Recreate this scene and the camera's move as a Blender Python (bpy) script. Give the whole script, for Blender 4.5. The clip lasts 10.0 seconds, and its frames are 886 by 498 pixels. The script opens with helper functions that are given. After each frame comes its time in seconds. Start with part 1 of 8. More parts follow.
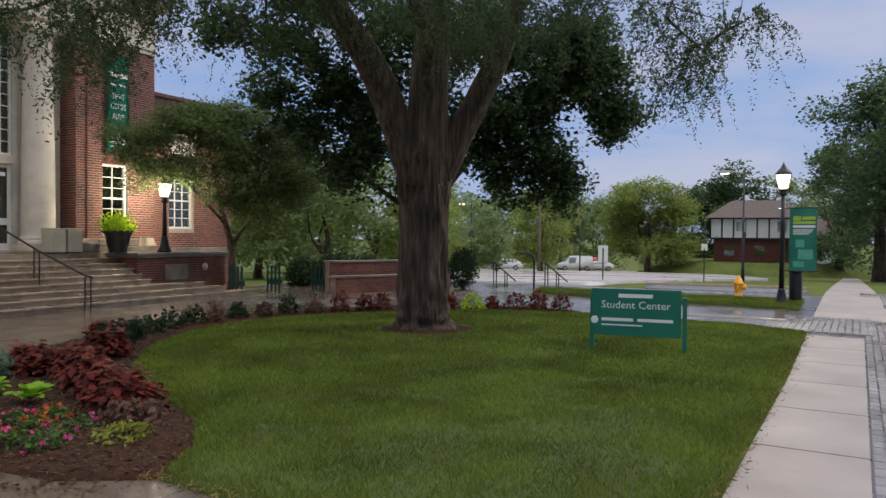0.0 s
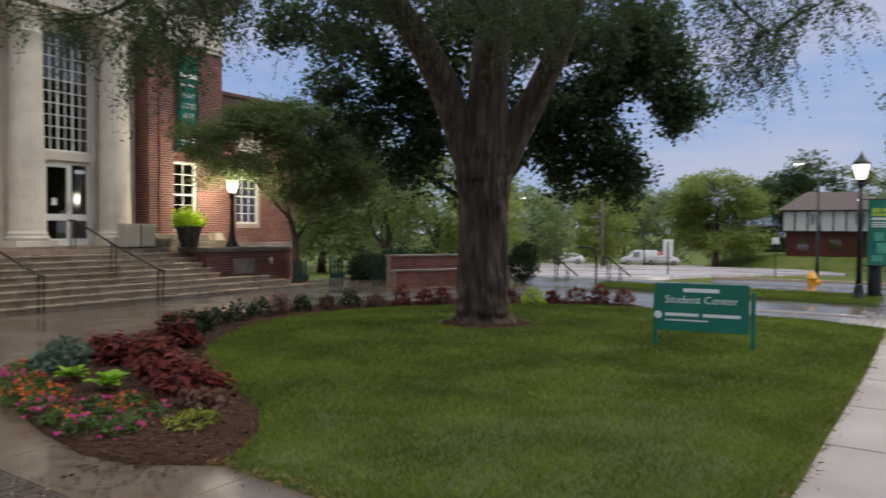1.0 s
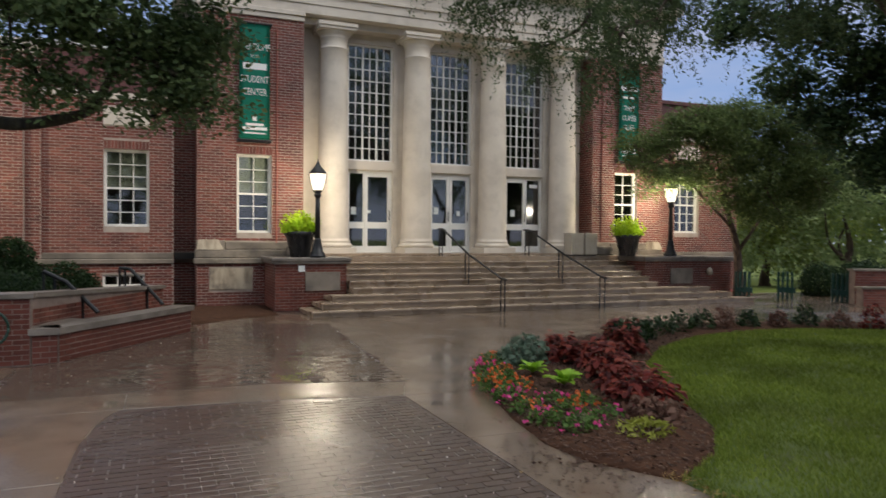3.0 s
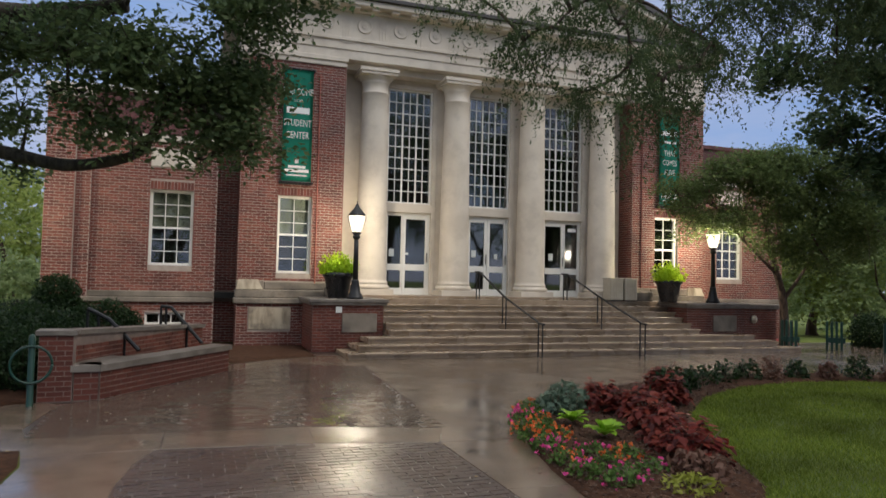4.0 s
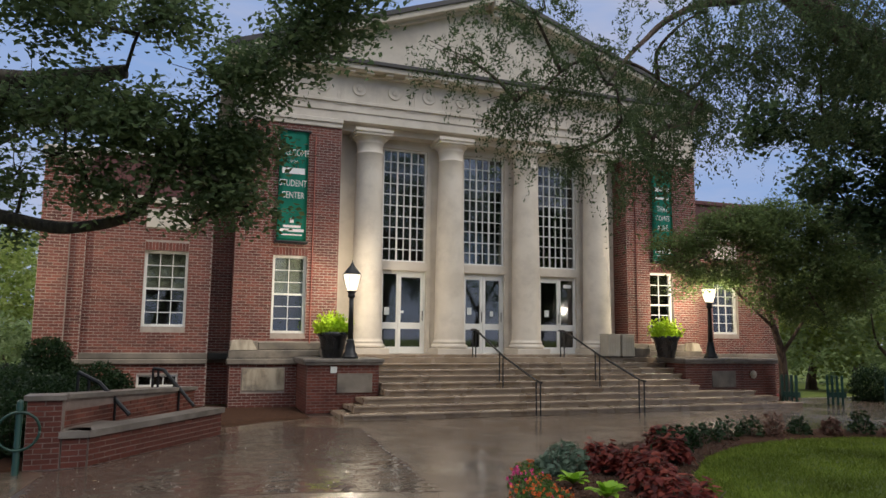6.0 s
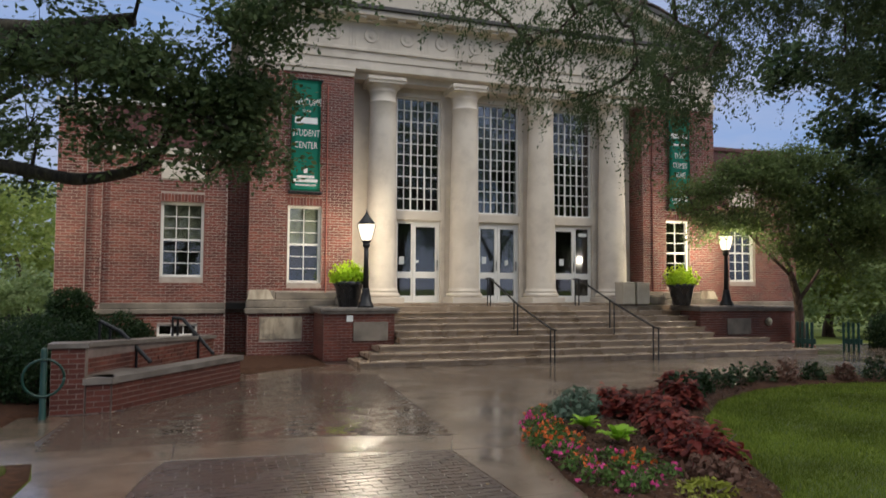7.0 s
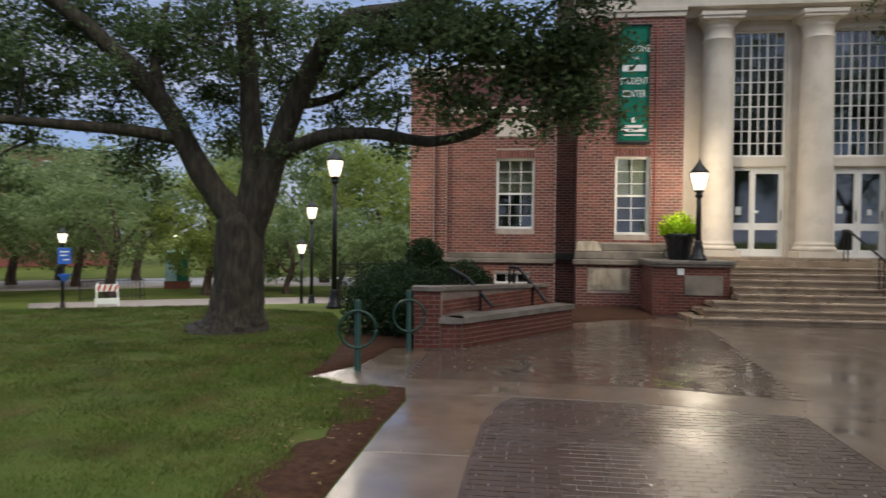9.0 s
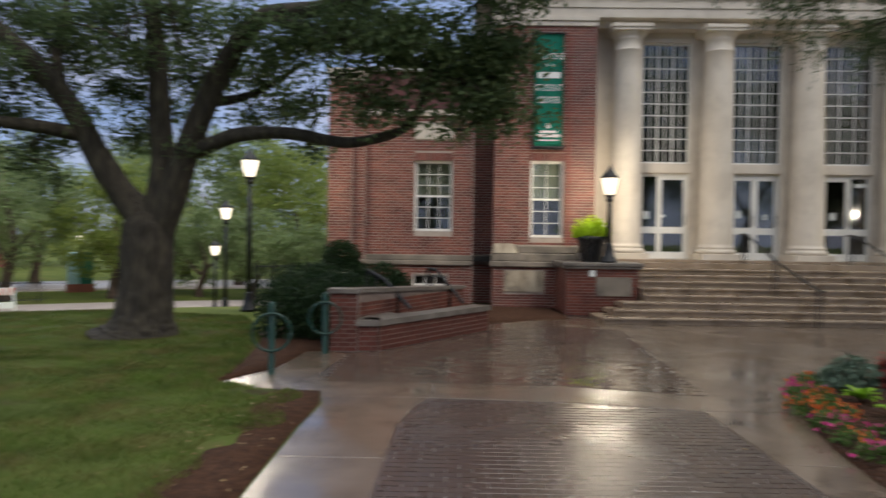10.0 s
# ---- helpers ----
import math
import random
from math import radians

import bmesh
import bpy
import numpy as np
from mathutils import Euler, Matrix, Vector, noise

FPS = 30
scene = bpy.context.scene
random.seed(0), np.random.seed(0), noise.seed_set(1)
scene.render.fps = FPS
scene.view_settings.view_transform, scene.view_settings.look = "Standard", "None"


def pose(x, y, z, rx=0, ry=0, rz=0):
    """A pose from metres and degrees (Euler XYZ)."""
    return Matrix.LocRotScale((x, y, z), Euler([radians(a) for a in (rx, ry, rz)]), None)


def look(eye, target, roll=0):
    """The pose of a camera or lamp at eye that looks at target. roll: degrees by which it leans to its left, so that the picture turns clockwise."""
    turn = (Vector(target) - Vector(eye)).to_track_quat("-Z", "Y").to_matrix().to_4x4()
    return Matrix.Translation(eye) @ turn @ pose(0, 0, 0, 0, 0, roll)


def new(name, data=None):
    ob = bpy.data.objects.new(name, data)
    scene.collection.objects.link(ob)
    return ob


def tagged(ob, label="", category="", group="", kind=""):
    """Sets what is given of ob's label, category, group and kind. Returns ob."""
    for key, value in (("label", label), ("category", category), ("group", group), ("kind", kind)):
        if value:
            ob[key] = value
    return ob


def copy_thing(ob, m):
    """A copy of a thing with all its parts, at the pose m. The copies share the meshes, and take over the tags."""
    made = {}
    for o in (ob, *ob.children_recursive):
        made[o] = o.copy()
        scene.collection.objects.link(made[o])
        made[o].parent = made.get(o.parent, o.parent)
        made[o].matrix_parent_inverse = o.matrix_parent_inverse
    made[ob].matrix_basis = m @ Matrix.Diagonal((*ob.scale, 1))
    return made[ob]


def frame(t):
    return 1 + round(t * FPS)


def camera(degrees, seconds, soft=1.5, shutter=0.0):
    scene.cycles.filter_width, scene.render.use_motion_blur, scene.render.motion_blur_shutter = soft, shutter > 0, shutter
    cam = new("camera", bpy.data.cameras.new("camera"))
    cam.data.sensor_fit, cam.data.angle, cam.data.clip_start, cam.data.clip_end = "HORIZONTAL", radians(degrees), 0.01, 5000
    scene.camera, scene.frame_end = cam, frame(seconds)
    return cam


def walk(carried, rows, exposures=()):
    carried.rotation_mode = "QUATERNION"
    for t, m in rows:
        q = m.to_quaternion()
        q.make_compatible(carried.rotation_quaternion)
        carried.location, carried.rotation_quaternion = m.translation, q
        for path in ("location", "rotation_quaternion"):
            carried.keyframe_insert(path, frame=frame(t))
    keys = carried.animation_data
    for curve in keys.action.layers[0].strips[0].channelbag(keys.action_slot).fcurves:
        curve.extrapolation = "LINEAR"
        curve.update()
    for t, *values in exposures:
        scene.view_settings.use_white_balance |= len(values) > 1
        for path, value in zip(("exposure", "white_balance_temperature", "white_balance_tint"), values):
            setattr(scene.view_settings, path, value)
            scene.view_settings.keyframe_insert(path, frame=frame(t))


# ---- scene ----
cam = camera(64.5, 10.0, shutter=0.5)
PATH = [
    (0.0, pose(0.090, -0.171, 1.729, 88.875, -0.000, -61.424) @ pose(0, 0, 0, 0, 0, 0.513)),
    (0.5, pose(0.094, -0.182, 1.725, 88.659, -0.000, -60.024) @ pose(0, 0, 0, 0, 0, 0.447)),
    (1.0, pose(0.093, -0.194, 1.723, 88.378, -0.000, -56.456) @ pose(0, 0, 0, 0, 0, 0.315)),
    (1.5, pose(0.056, -0.184, 1.731, 87.961, 0.000, -47.224) @ pose(0, 0, 0, 0, 0, -0.370)),
    (2.0, pose(-0.004, -0.084, 1.718, 87.614, 0.000, -36.741) @ pose(0, 0, 0, 0, 0, -0.890)),
    (2.5, pose(0.007, -0.020, 1.701, 87.607, 0.000, -27.324) @ pose(0, 0, 0, 0, 0, -0.662)),
    (4.0, pose(-0.006, 0.088, 1.722, 92.330, -0.000, -19.379) @ pose(0, 0, 0, 0, 0, 1.309)),
    (4.5, pose(-0.010, 0.090, 1.733, 95.218, -0.000, -19.729) @ pose(0, 0, 0, 0, 0, 1.283)),
    (5.0, pose(-0.016, 0.111, 1.750, 97.592, -0.000, -19.985) @ pose(0, 0, 0, 0, 0, 1.159)),
    (6.5, pose(0.026, 0.103, 1.731, 95.660, -0.000, -19.213) @ pose(0, 0, 0, 0, 0, 0.305)),
    (7.0, pose(0.045, 0.104, 1.711, 92.936, -0.000, -18.406) @ pose(0, 0, 0, 0, 0, 0.321)),
    (7.5, pose(0.033, 0.097, 1.700, 90.445, -0.000, -17.125) @ pose(0, 0, 0, 0, 0, 0.479)),
    (8.0, pose(-0.003, 0.100, 1.705, 89.290, -0.000, -12.980) @ pose(0, 0, 0, 0, 0, 0.817)),
    (8.5, pose(-0.083, 0.075, 1.714, 88.921, -0.000, -1.823) @ pose(0, 0, 0, 0, 0, 0.828)),
    (9.0, pose(-0.116, 0.034, 1.711, 88.785, -0.000, 7.311) @ pose(0, 0, 0, 0, 0, 0.576)),
    (9.5, pose(-0.120, 0.016, 1.712, 88.732, -0.000, 9.046) @ pose(0, 0, 0, 0, 0, 0.572)),
    (10.0, pose(-0.074, 0.018, 1.709, 89.040, -0.000, 0.783) @ pose(0, 0, 0, 0, 0, 0.847)),
]
walk(cam, PATH, exposures=[(0.0, 0.3), (10.0, 0.3)])

# ---------------------------------------------------------------- sky and sun
SUN_ELEV, SUN_AZ = radians(42), radians(143)
world = bpy.data.worlds.new("dusk_sky")
scene.world = world
world.use_nodes = True
wn, wl = world.node_tree.nodes, world.node_tree.links
wn.clear()
w_out = wn.new("ShaderNodeOutputWorld")
w_bg = wn.new("ShaderNodeBackground")
w_sky = wn.new("ShaderNodeTexSky")
w_sky.sky_type = "NISHITA"
w_sky.sun_disc = False
w_sky.sun_elevation, w_sky.sun_rotation = SUN_ELEV, SUN_AZ
w_sky.air_density, w_sky.dust_density, w_sky.ozone_density = 1.0, 0.6, 3.0
w_coord = wn.new("ShaderNodeTexCoord")
w_map = wn.new("ShaderNodeMapping")
w_map.inputs["Scale"].default_value = (1.6, 1.6, 7.0)
w_cloud = wn.new("ShaderNodeTexNoise")
w_cloud.inputs["Scale"].default_value = 1.5
w_cloud.inputs["Detail"].default_value = 5
w_cloud.inputs["Roughness"].default_value = 0.58
w_ramp = wn.new("ShaderNodeValToRGB")
w_ramp.color_ramp.elements[0].position, w_ramp.color_ramp.elements[0].color = 0.34, (2.2, 3.3, 5.8, 1)
w_ramp.color_ramp.elements[1].position, w_ramp.color_ramp.elements[1].color = 0.62, (3.9, 4.15, 5.5, 1)
w_mix = wn.new("ShaderNodeMixRGB")
w_mix.inputs[0].default_value = 0.9
wl.new(w_coord.outputs["Generated"], w_map.inputs["Vector"])
wl.new(w_map.outputs["Vector"], w_cloud.inputs["Vector"])
wl.new(w_cloud.outputs["Fac"], w_ramp.inputs["Fac"])
wl.new(w_sky.outputs["Color"], w_mix.inputs[1])
wl.new(w_ramp.outputs["Color"], w_mix.inputs[2])
w_sep = wn.new("ShaderNodeSeparateXYZ")
wl.new(w_coord.outputs["Generated"], w_sep.inputs["Vector"])
w_lift = wn.new("ShaderNodeMapRange")
w_lift.inputs["From Min"].default_value, w_lift.inputs["From Max"].default_value = 0.45, 0.95
wl.new(w_sep.outputs["Z"], w_lift.inputs["Value"])
w_zen = wn.new("ShaderNodeMixRGB")
w_zen.inputs[2].default_value = (14.6, 15.0, 15.2, 1)
wl.new(w_lift.outputs["Result"], w_zen.inputs[0])
wl.new(w_mix.outputs["Color"], w_zen.inputs[1])
wl.new(w_zen.outputs["Color"], w_bg.inputs["Color"])
w_bg.inputs["Strength"].default_value = 0.1
wl.new(w_bg.outputs["Background"], w_out.inputs["Surface"])

sun_data = bpy.data.lights.new("sun", "SUN")
sun_data.energy, sun_data.angle, sun_data.color = 0.9, radians(30), (1.0, 0.93, 0.84)
sun = new("sun", sun_data)
sun.matrix_world = look((0, 0, 0), (-math.sin(SUN_AZ) * math.cos(SUN_ELEV), -math.cos(SUN_AZ) * math.cos(SUN_ELEV), -math.sin(SUN_ELEV)))

# ---------------------------------------------------------------- materials
def material(name, colors, rough=0.7, metal=0.0, scale=6.0, bump=0.15, bump_scale=60.0, spec=0.5, obj_var=0.0, island_var=0.0, stretch=(1, 1, 1), wear=None, rough_var=0.1, depth=0.01):
    """Two noises at two scales mix the colours; a fine one gives relief. wear: (colour, amount, scale) of blotches."""
    m = bpy.data.materials.new(name)
    m.use_nodes = True
    nt = m.node_tree
    n, l = nt.nodes, nt.links
    bsdf = n["Principled BSDF"]
    bsdf.inputs["Metallic"].default_value = metal
    bsdf.inputs["Specular IOR Level"].default_value = spec
    tc = n.new("ShaderNodeTexCoord")
    mp = n.new("ShaderNodeMapping")
    mp.inputs["Scale"].default_value = stretch
    l.new(tc.outputs["Object"], mp.inputs["Vector"])
    big = n.new("ShaderNodeTexNoise")
    big.inputs["Scale"].default_value = scale
    big.inputs["Detail"].default_value = 6
    l.new(mp.outputs["Vector"], big.inputs["Vector"])
    ramp = n.new("ShaderNodeValToRGB")
    els = ramp.color_ramp.elements
    while len(els) < len(colors):
        els.new(0.5)
    for i, c in enumerate(colors):
        els[i].position = 0.3 + 0.4 * i / max(1, len(colors) - 1)
        els[i].color = (*c, 1)
    l.new(big.outputs["Fac"], ramp.inputs["Fac"])
    col = ramp.outputs["Color"]
    fine = n.new("ShaderNodeTexNoise")
    fine.inputs["Scale"].default_value = bump_scale
    fine.inputs["Detail"].default_value = 4
    l.new(mp.outputs["Vector"], fine.inputs["Vector"])
    if wear:
        wc, amount, ws = wear
        wn_ = n.new("ShaderNodeTexNoise")
        wn_.inputs["Scale"].default_value = ws
        wn_.inputs["Detail"].default_value = 7
        wn_.inputs["Roughness"].default_value = 0.65
        l.new(tc.outputs["Object"], wn_.inputs["Vector"])
        wr = n.new("ShaderNodeMapRange")
        wr.inputs["From Min"].default_value, wr.inputs["From Max"].default_value = 0.5, 0.68
        wr.inputs["To Max"].default_value = amount
        l.new(wn_.outputs["Fac"], wr.inputs["Value"])
        mx = n.new("ShaderNodeMixRGB")
        l.new(wr.outputs["Result"], mx.inputs[0])
        l.new(col, mx.inputs[1])
        mx.inputs[2].default_value = (*wc, 1)
        col = mx.outputs["Color"]
    for amount, node, sock in ((obj_var, "ShaderNodeObjectInfo", "Random"), (island_var, "ShaderNodeNewGeometry", "Random Per Island")):
        if amount:
            src = n.new(node)
            mr = n.new("ShaderNodeMapRange")
            mr.inputs["To Min"].default_value, mr.inputs["To Max"].default_value = 1 - amount, 1 + amount
            l.new(src.outputs[sock], mr.inputs["Value"])
            hs = n.new("ShaderNodeHueSaturation")
            l.new(mr.outputs["Result"], hs.inputs["Value"])
            l.new(col, hs.inputs["Color"])
            col = hs.outputs["Color"]
    l.new(col, bsdf.inputs["Base Color"])
    rr = n.new("ShaderNodeMapRange")
    rr.inputs["To Min"].default_value, rr.inputs["To Max"].default_value = max(0.02, rough - rough_var), min(1, rough + rough_var)
    l.new(big.outputs["Fac"], rr.inputs["Value"])
    l.new(rr.outputs["Result"], bsdf.inputs["Roughness"])
    if bump:
        bp = n.new("ShaderNodeBump")
        bp.inputs["Strength"].default_value = bump
        bp.inputs["Distance"].default_value = depth
        l.new(fine.outputs["Fac"], bp.inputs["Height"])
        l.new(bp.outputs["Normal"], bsdf.inputs["Normal"])
    return m


def wet(name, colors, dry=0.45, soaked=0.06, puddle_scale=0.6, bump=0.25, bump_scale=45.0, scale=2.0, island_var=0.0, obj_var=0.0, low=0.42, high=0.58, calm=0.06, film=0.0):
    """Rain-wet paving: damp colour, with standing water where a broad noise is high, rougher damp stone elsewhere."""
    m = material(name, colors, dry, 0.0, scale, bump, bump_scale, spec=0.9, island_var=island_var, obj_var=obj_var)
    n, l = m.node_tree.nodes, m.node_tree.links
    bsdf = n["Principled BSDF"]
    bsdf.inputs["Coat Weight"].default_value = film
    bsdf.inputs["Coat Roughness"].default_value = 0.38
    bsdf.inputs["Coat IOR"].default_value = 1.4
    geo = n.new("ShaderNodeNewGeometry")
    pud = n.new("ShaderNodeTexNoise")
    pud.inputs["Scale"].default_value = puddle_scale
    pud.inputs["Detail"].default_value = 5
    l.new(geo.outputs["Position"], pud.inputs["Vector"])
    mr = n.new("ShaderNodeMapRange")
    mr.inputs["From Min"].default_value, mr.inputs["From Max"].default_value = low, high
    mr.inputs["To Min"].default_value, mr.inputs["To Max"].default_value = dry, soaked
    l.new(pud.outputs["Fac"], mr.inputs["Value"])
    l.new(mr.outputs["Result"], bsdf.inputs["Roughness"])
    ms = n.new("ShaderNodeMapRange")
    ms.inputs["From Min"].default_value, ms.inputs["From Max"].default_value = low, high
    ms.inputs["To Min"].default_value, ms.inputs["To Max"].default_value = bump, bump * calm
    l.new(pud.outputs["Fac"], ms.inputs["Value"])
    for node in n:
        if node.bl_idname == "ShaderNodeBump":
            l.new(ms.outputs["Result"], node.inputs["Strength"])
    return m


def leaf_material(name, colors, through_light=0.35, rough=0.5, patches=0.0, straw=None):
    m = bpy.data.materials.new(name)
    m.use_nodes = True
    n, l = m.node_tree.nodes, m.node_tree.links
    bsdf = n["Principled BSDF"]
    geo = n.new("ShaderNodeNewGeometry")
    ramp = n.new("ShaderNodeValToRGB")
    els = ramp.color_ramp.elements
    while len(els) < len(colors):
        els.new(0.5)
    for i, c in enumerate(colors):
        els[i].position = i / max(1, len(colors) - 1)
        els[i].color = (*c, 1)
    l.new(geo.outputs["Random Per Island"], ramp.inputs["Fac"])
    tone = ramp.outputs["Color"]
    if patches:
        pn = n.new("ShaderNodeTexNoise")
        pn.inputs["Scale"].default_value = 0.9
        pn.inputs["Detail"].default_value = 5
        l.new(geo.outputs["Position"], pn.inputs["Vector"])
        pr_ = n.new("ShaderNodeMapRange")
        pr_.inputs["From Min"].default_value, pr_.inputs["From Max"].default_value = 0.32, 0.68
        pr_.inputs["To Min"].default_value, pr_.inputs["To Max"].default_value = 1 - patches, 1 + patches * 0.6
        l.new(pn.outputs["Fac"], pr_.inputs["Value"])
        hs = n.new("ShaderNodeHueSaturation")
        l.new(pr_.outputs["Result"], hs.inputs["Value"])
        l.new(tone, hs.inputs["Color"])
        tone = hs.outputs["Color"]
    if straw:
        sn = n.new("ShaderNodeTexNoise")
        sn.inputs["Scale"].default_value = 1.3
        sn.inputs["Detail"].default_value = 7
        sn.inputs["Roughness"].default_value = 0.7
        l.new(geo.outputs["Position"], sn.inputs["Vector"])
        sr = n.new("ShaderNodeMapRange")
        sr.inputs["From Min"].default_value, sr.inputs["From Max"].default_value = 0.47, 0.63
        sr.inputs["To Max"].default_value = 0.85
        l.new(sn.outputs["Fac"], sr.inputs["Value"])
        sm = n.new("ShaderNodeMixRGB")
        l.new(sr.outputs["Result"], sm.inputs[0])
        l.new(tone, sm.inputs[1])
        sm.inputs[2].default_value = (*straw, 1)
        tone = sm.outputs["Color"]
    l.new(tone, bsdf.inputs["Base Color"])
    bsdf.inputs["Roughness"].default_value = rough
    bsdf.inputs["Specular IOR Level"].default_value = 0.18
    tr = n.new("ShaderNodeBsdfTranslucent")
    l.new(tone, tr.inputs["Color"])
    mix = n.new("ShaderNodeMixShader")
    mix.inputs[0].default_value = through_light
    l.new(bsdf.outputs["BSDF"], mix.inputs[1])
    l.new(tr.outputs["BSDF"], mix.inputs[2])
    l.new(mix.outputs["Shader"], n["Material Output"].inputs["Surface"])
    return m


def glow_material(name, color, strength):
    m = bpy.data.materials.new(name)
    m.use_nodes = True
    b = m.node_tree.nodes["Principled BSDF"]
    b.inputs["Base Color"].default_value = (0.9, 0.88, 0.82, 1)
    b.inputs["Emission Color"].default_value = (*color, 1)
    b.inputs["Emission Strength"].default_value = strength
    return m


def glass_material(name, tint, rough=0.03):
    m = bpy.data.materials.new(name)
    m.use_nodes = True
    n, l = m.node_tree.nodes, m.node_tree.links
    clear = n.new("ShaderNodeBsdfTransparent")
    clear.inputs["Color"].default_value = (*tint, 1)
    gloss = n.new("ShaderNodeBsdfGlossy")
    gloss.inputs["Roughness"].default_value = rough
    fres = n.new("ShaderNodeFresnel")
    fres.inputs["IOR"].default_value = 2.3
    mix = n.new("ShaderNodeMixShader")
    l.new(fres.outputs["Fac"], mix.inputs[0])
    l.new(clear.outputs["BSDF"], mix.inputs[1])
    l.new(gloss.outputs["BSDF"], mix.inputs[2])
    l.new(mix.outputs["Shader"], n["Material Output"].inputs["Surface"])
    return m


M_BRICK = material("red_brick", [(0.1, 0.029, 0.023), (0.155, 0.045, 0.032), (0.21, 0.07, 0.047)], 0.75, scale=1.2, bump=0.3, bump_scale=90, island_var=0.34)
M_BRICK_LOOSE = material("red_brick_single", [(0.2, 0.06, 0.045), (0.29, 0.09, 0.06)], 0.6, scale=3, bump=0.3, bump_scale=90, obj_var=0.3)
M_MORTAR = material("mortar", [(0.33, 0.27, 0.225), (0.45, 0.38, 0.325)], 0.9, scale=5, bump=0.3)
M_ATTIC = material("maroon_attic_panel", [(0.09, 0.03, 0.03), (0.12, 0.04, 0.037)], 0.6, scale=1.5, bump=0.05)
M_LIME = material("limestone", [(0.5, 0.44, 0.36), (0.6, 0.535, 0.445), (0.65, 0.585, 0.49)], 0.75, scale=1.3, bump=0.15, bump_scale=70, wear=((0.4, 0.35, 0.29), 0.4, 2.2))
M_LIME_DIRTY = material("stained_limestone", [(0.09, 0.075, 0.058), (0.19, 0.16, 0.125), (0.29, 0.245, 0.19)], 0.75, scale=1.6, bump=0.2, bump_scale=60, wear=((0.1, 0.085, 0.07), 0.75, 2.4))
M_PANEL = material("rain_streaked_panel", [(0.2, 0.16, 0.11), (0.44, 0.37, 0.27), (0.54, 0.47, 0.36)], 0.7, scale=2.2, bump=0.15, bump_scale=60, stretch=(1.8, 1, 0.5), wear=((0.12, 0.1, 0.08), 0.8, 2.8))
M_STEP = wet("step_stone", [(0.19, 0.135, 0.088), (0.32, 0.24, 0.162)], 0.4, 0.14, 1.4, scale=2.5)
M_WHITE = material("white_paint", [(0.7, 0.69, 0.64), (0.8, 0.79, 0.74)], 0.45, scale=2, bump=0.04)
M_GLASS = glass_material("dark_glass", (0.6, 0.64, 0.64))
# Plaster set near black: the unlit room's shade is put into its colour.
M_ROOM = material("shade_black_plaster", [(0.028, 0.03, 0.028), (0.045, 0.046, 0.042)], 0.9, scale=1.5, bump=0.05)
M_BRICK_WET = material("wet_brick", [(0.075, 0.02, 0.014), (0.112, 0.031, 0.02), (0.145, 0.046, 0.03)], 0.55, spec=0.3, scale=3, bump=0.3, bump_scale=90, island_var=0.28, obj_var=0.2)
M_MORTAR_WET = material("wet_mortar", [(0.12, 0.085, 0.07), (0.24, 0.18, 0.15)], 0.6, scale=5, bump=0.3)
M_DKGREEN = material("dark_green_enamel", [(0.002, 0.03, 0.02), (0.003, 0.04, 0.027)], 0.4, 0, 2, 0.04)
M_COPING = material("wet_dark_stone", [(0.1, 0.085, 0.07), (0.2, 0.175, 0.148)], 0.4, scale=3, bump=0.2, wear=((0.06, 0.05, 0.042), 0.6, 2.0))
# Near-black colour of the sheets that stand in for shade behind sash windows.
M_SHADESHEET = material("room_shade_black", [(0.015, 0.016, 0.016), (0.03, 0.03, 0.03)], 0.9, scale=2, bump=0)
M_PEBBLE = material("pale_gravel", [(0.4, 0.36, 0.32), (0.6, 0.55, 0.5)], 0.25, scale=20, bump=0.1, island_var=0.3)
M_BLIND = material("window_blind", [(0.55, 0.56, 0.42), (0.66, 0.67, 0.52)], 0.8, scale=3, bump=0.03)
M_BLACK = material("black_iron", [(0.012, 0.012, 0.013), (0.022, 0.022, 0.022)], 0.4, 0.3, 5, 0.08)
M_GREEN = material("green_enamel", [(0.005, 0.13, 0.085), (0.008, 0.17, 0.11)], 0.4, 0, 2, 0.04)
M_CLOTH = material("green_banner_cloth", [(0.006, 0.25, 0.16), (0.01, 0.3, 0.195)], 0.75, 0, 1.5, 0.05)
M_INK = material("white_ink", [(0.72, 0.74, 0.7), (0.8, 0.8, 0.77)], 0.7, 0, 3, 0)
M_ROOF = material("dark_roof_metal", [(0.03, 0.028, 0.028), (0.055, 0.05, 0.05)], 0.5, 0.2, 2, 0.1)
M_CONC = wet("wet_concrete", [(0.09, 0.062, 0.042), (0.125, 0.089, 0.061), (0.16, 0.115, 0.081)], 0.24, 0.06, 0.6, film=0.3, bump=0.4, bump_scale=38, low=0.43, high=0.6, calm=0.12)
M_WALKBRICK = wet("grey_brick_strip", [(0.2, 0.17, 0.16), (0.3, 0.26, 0.25)], 0.5, 0.25, 0.5, bump=0.3, island_var=0.2)
M_WALK = wet("damp_sidewalk", [(0.26, 0.21, 0.19), (0.36, 0.3, 0.27)], 0.65, 0.5, 0.5, bump=0.25, scale=1.2)
M_PAVER = wet("wet_paver", [(0.046, 0.027, 0.019), (0.072, 0.044, 0.032)], 0.3, 0.22, 0.7, film=0.6, bump=0.6, bump_scale=34, obj_var=0.1, island_var=0.1, calm=0.5)
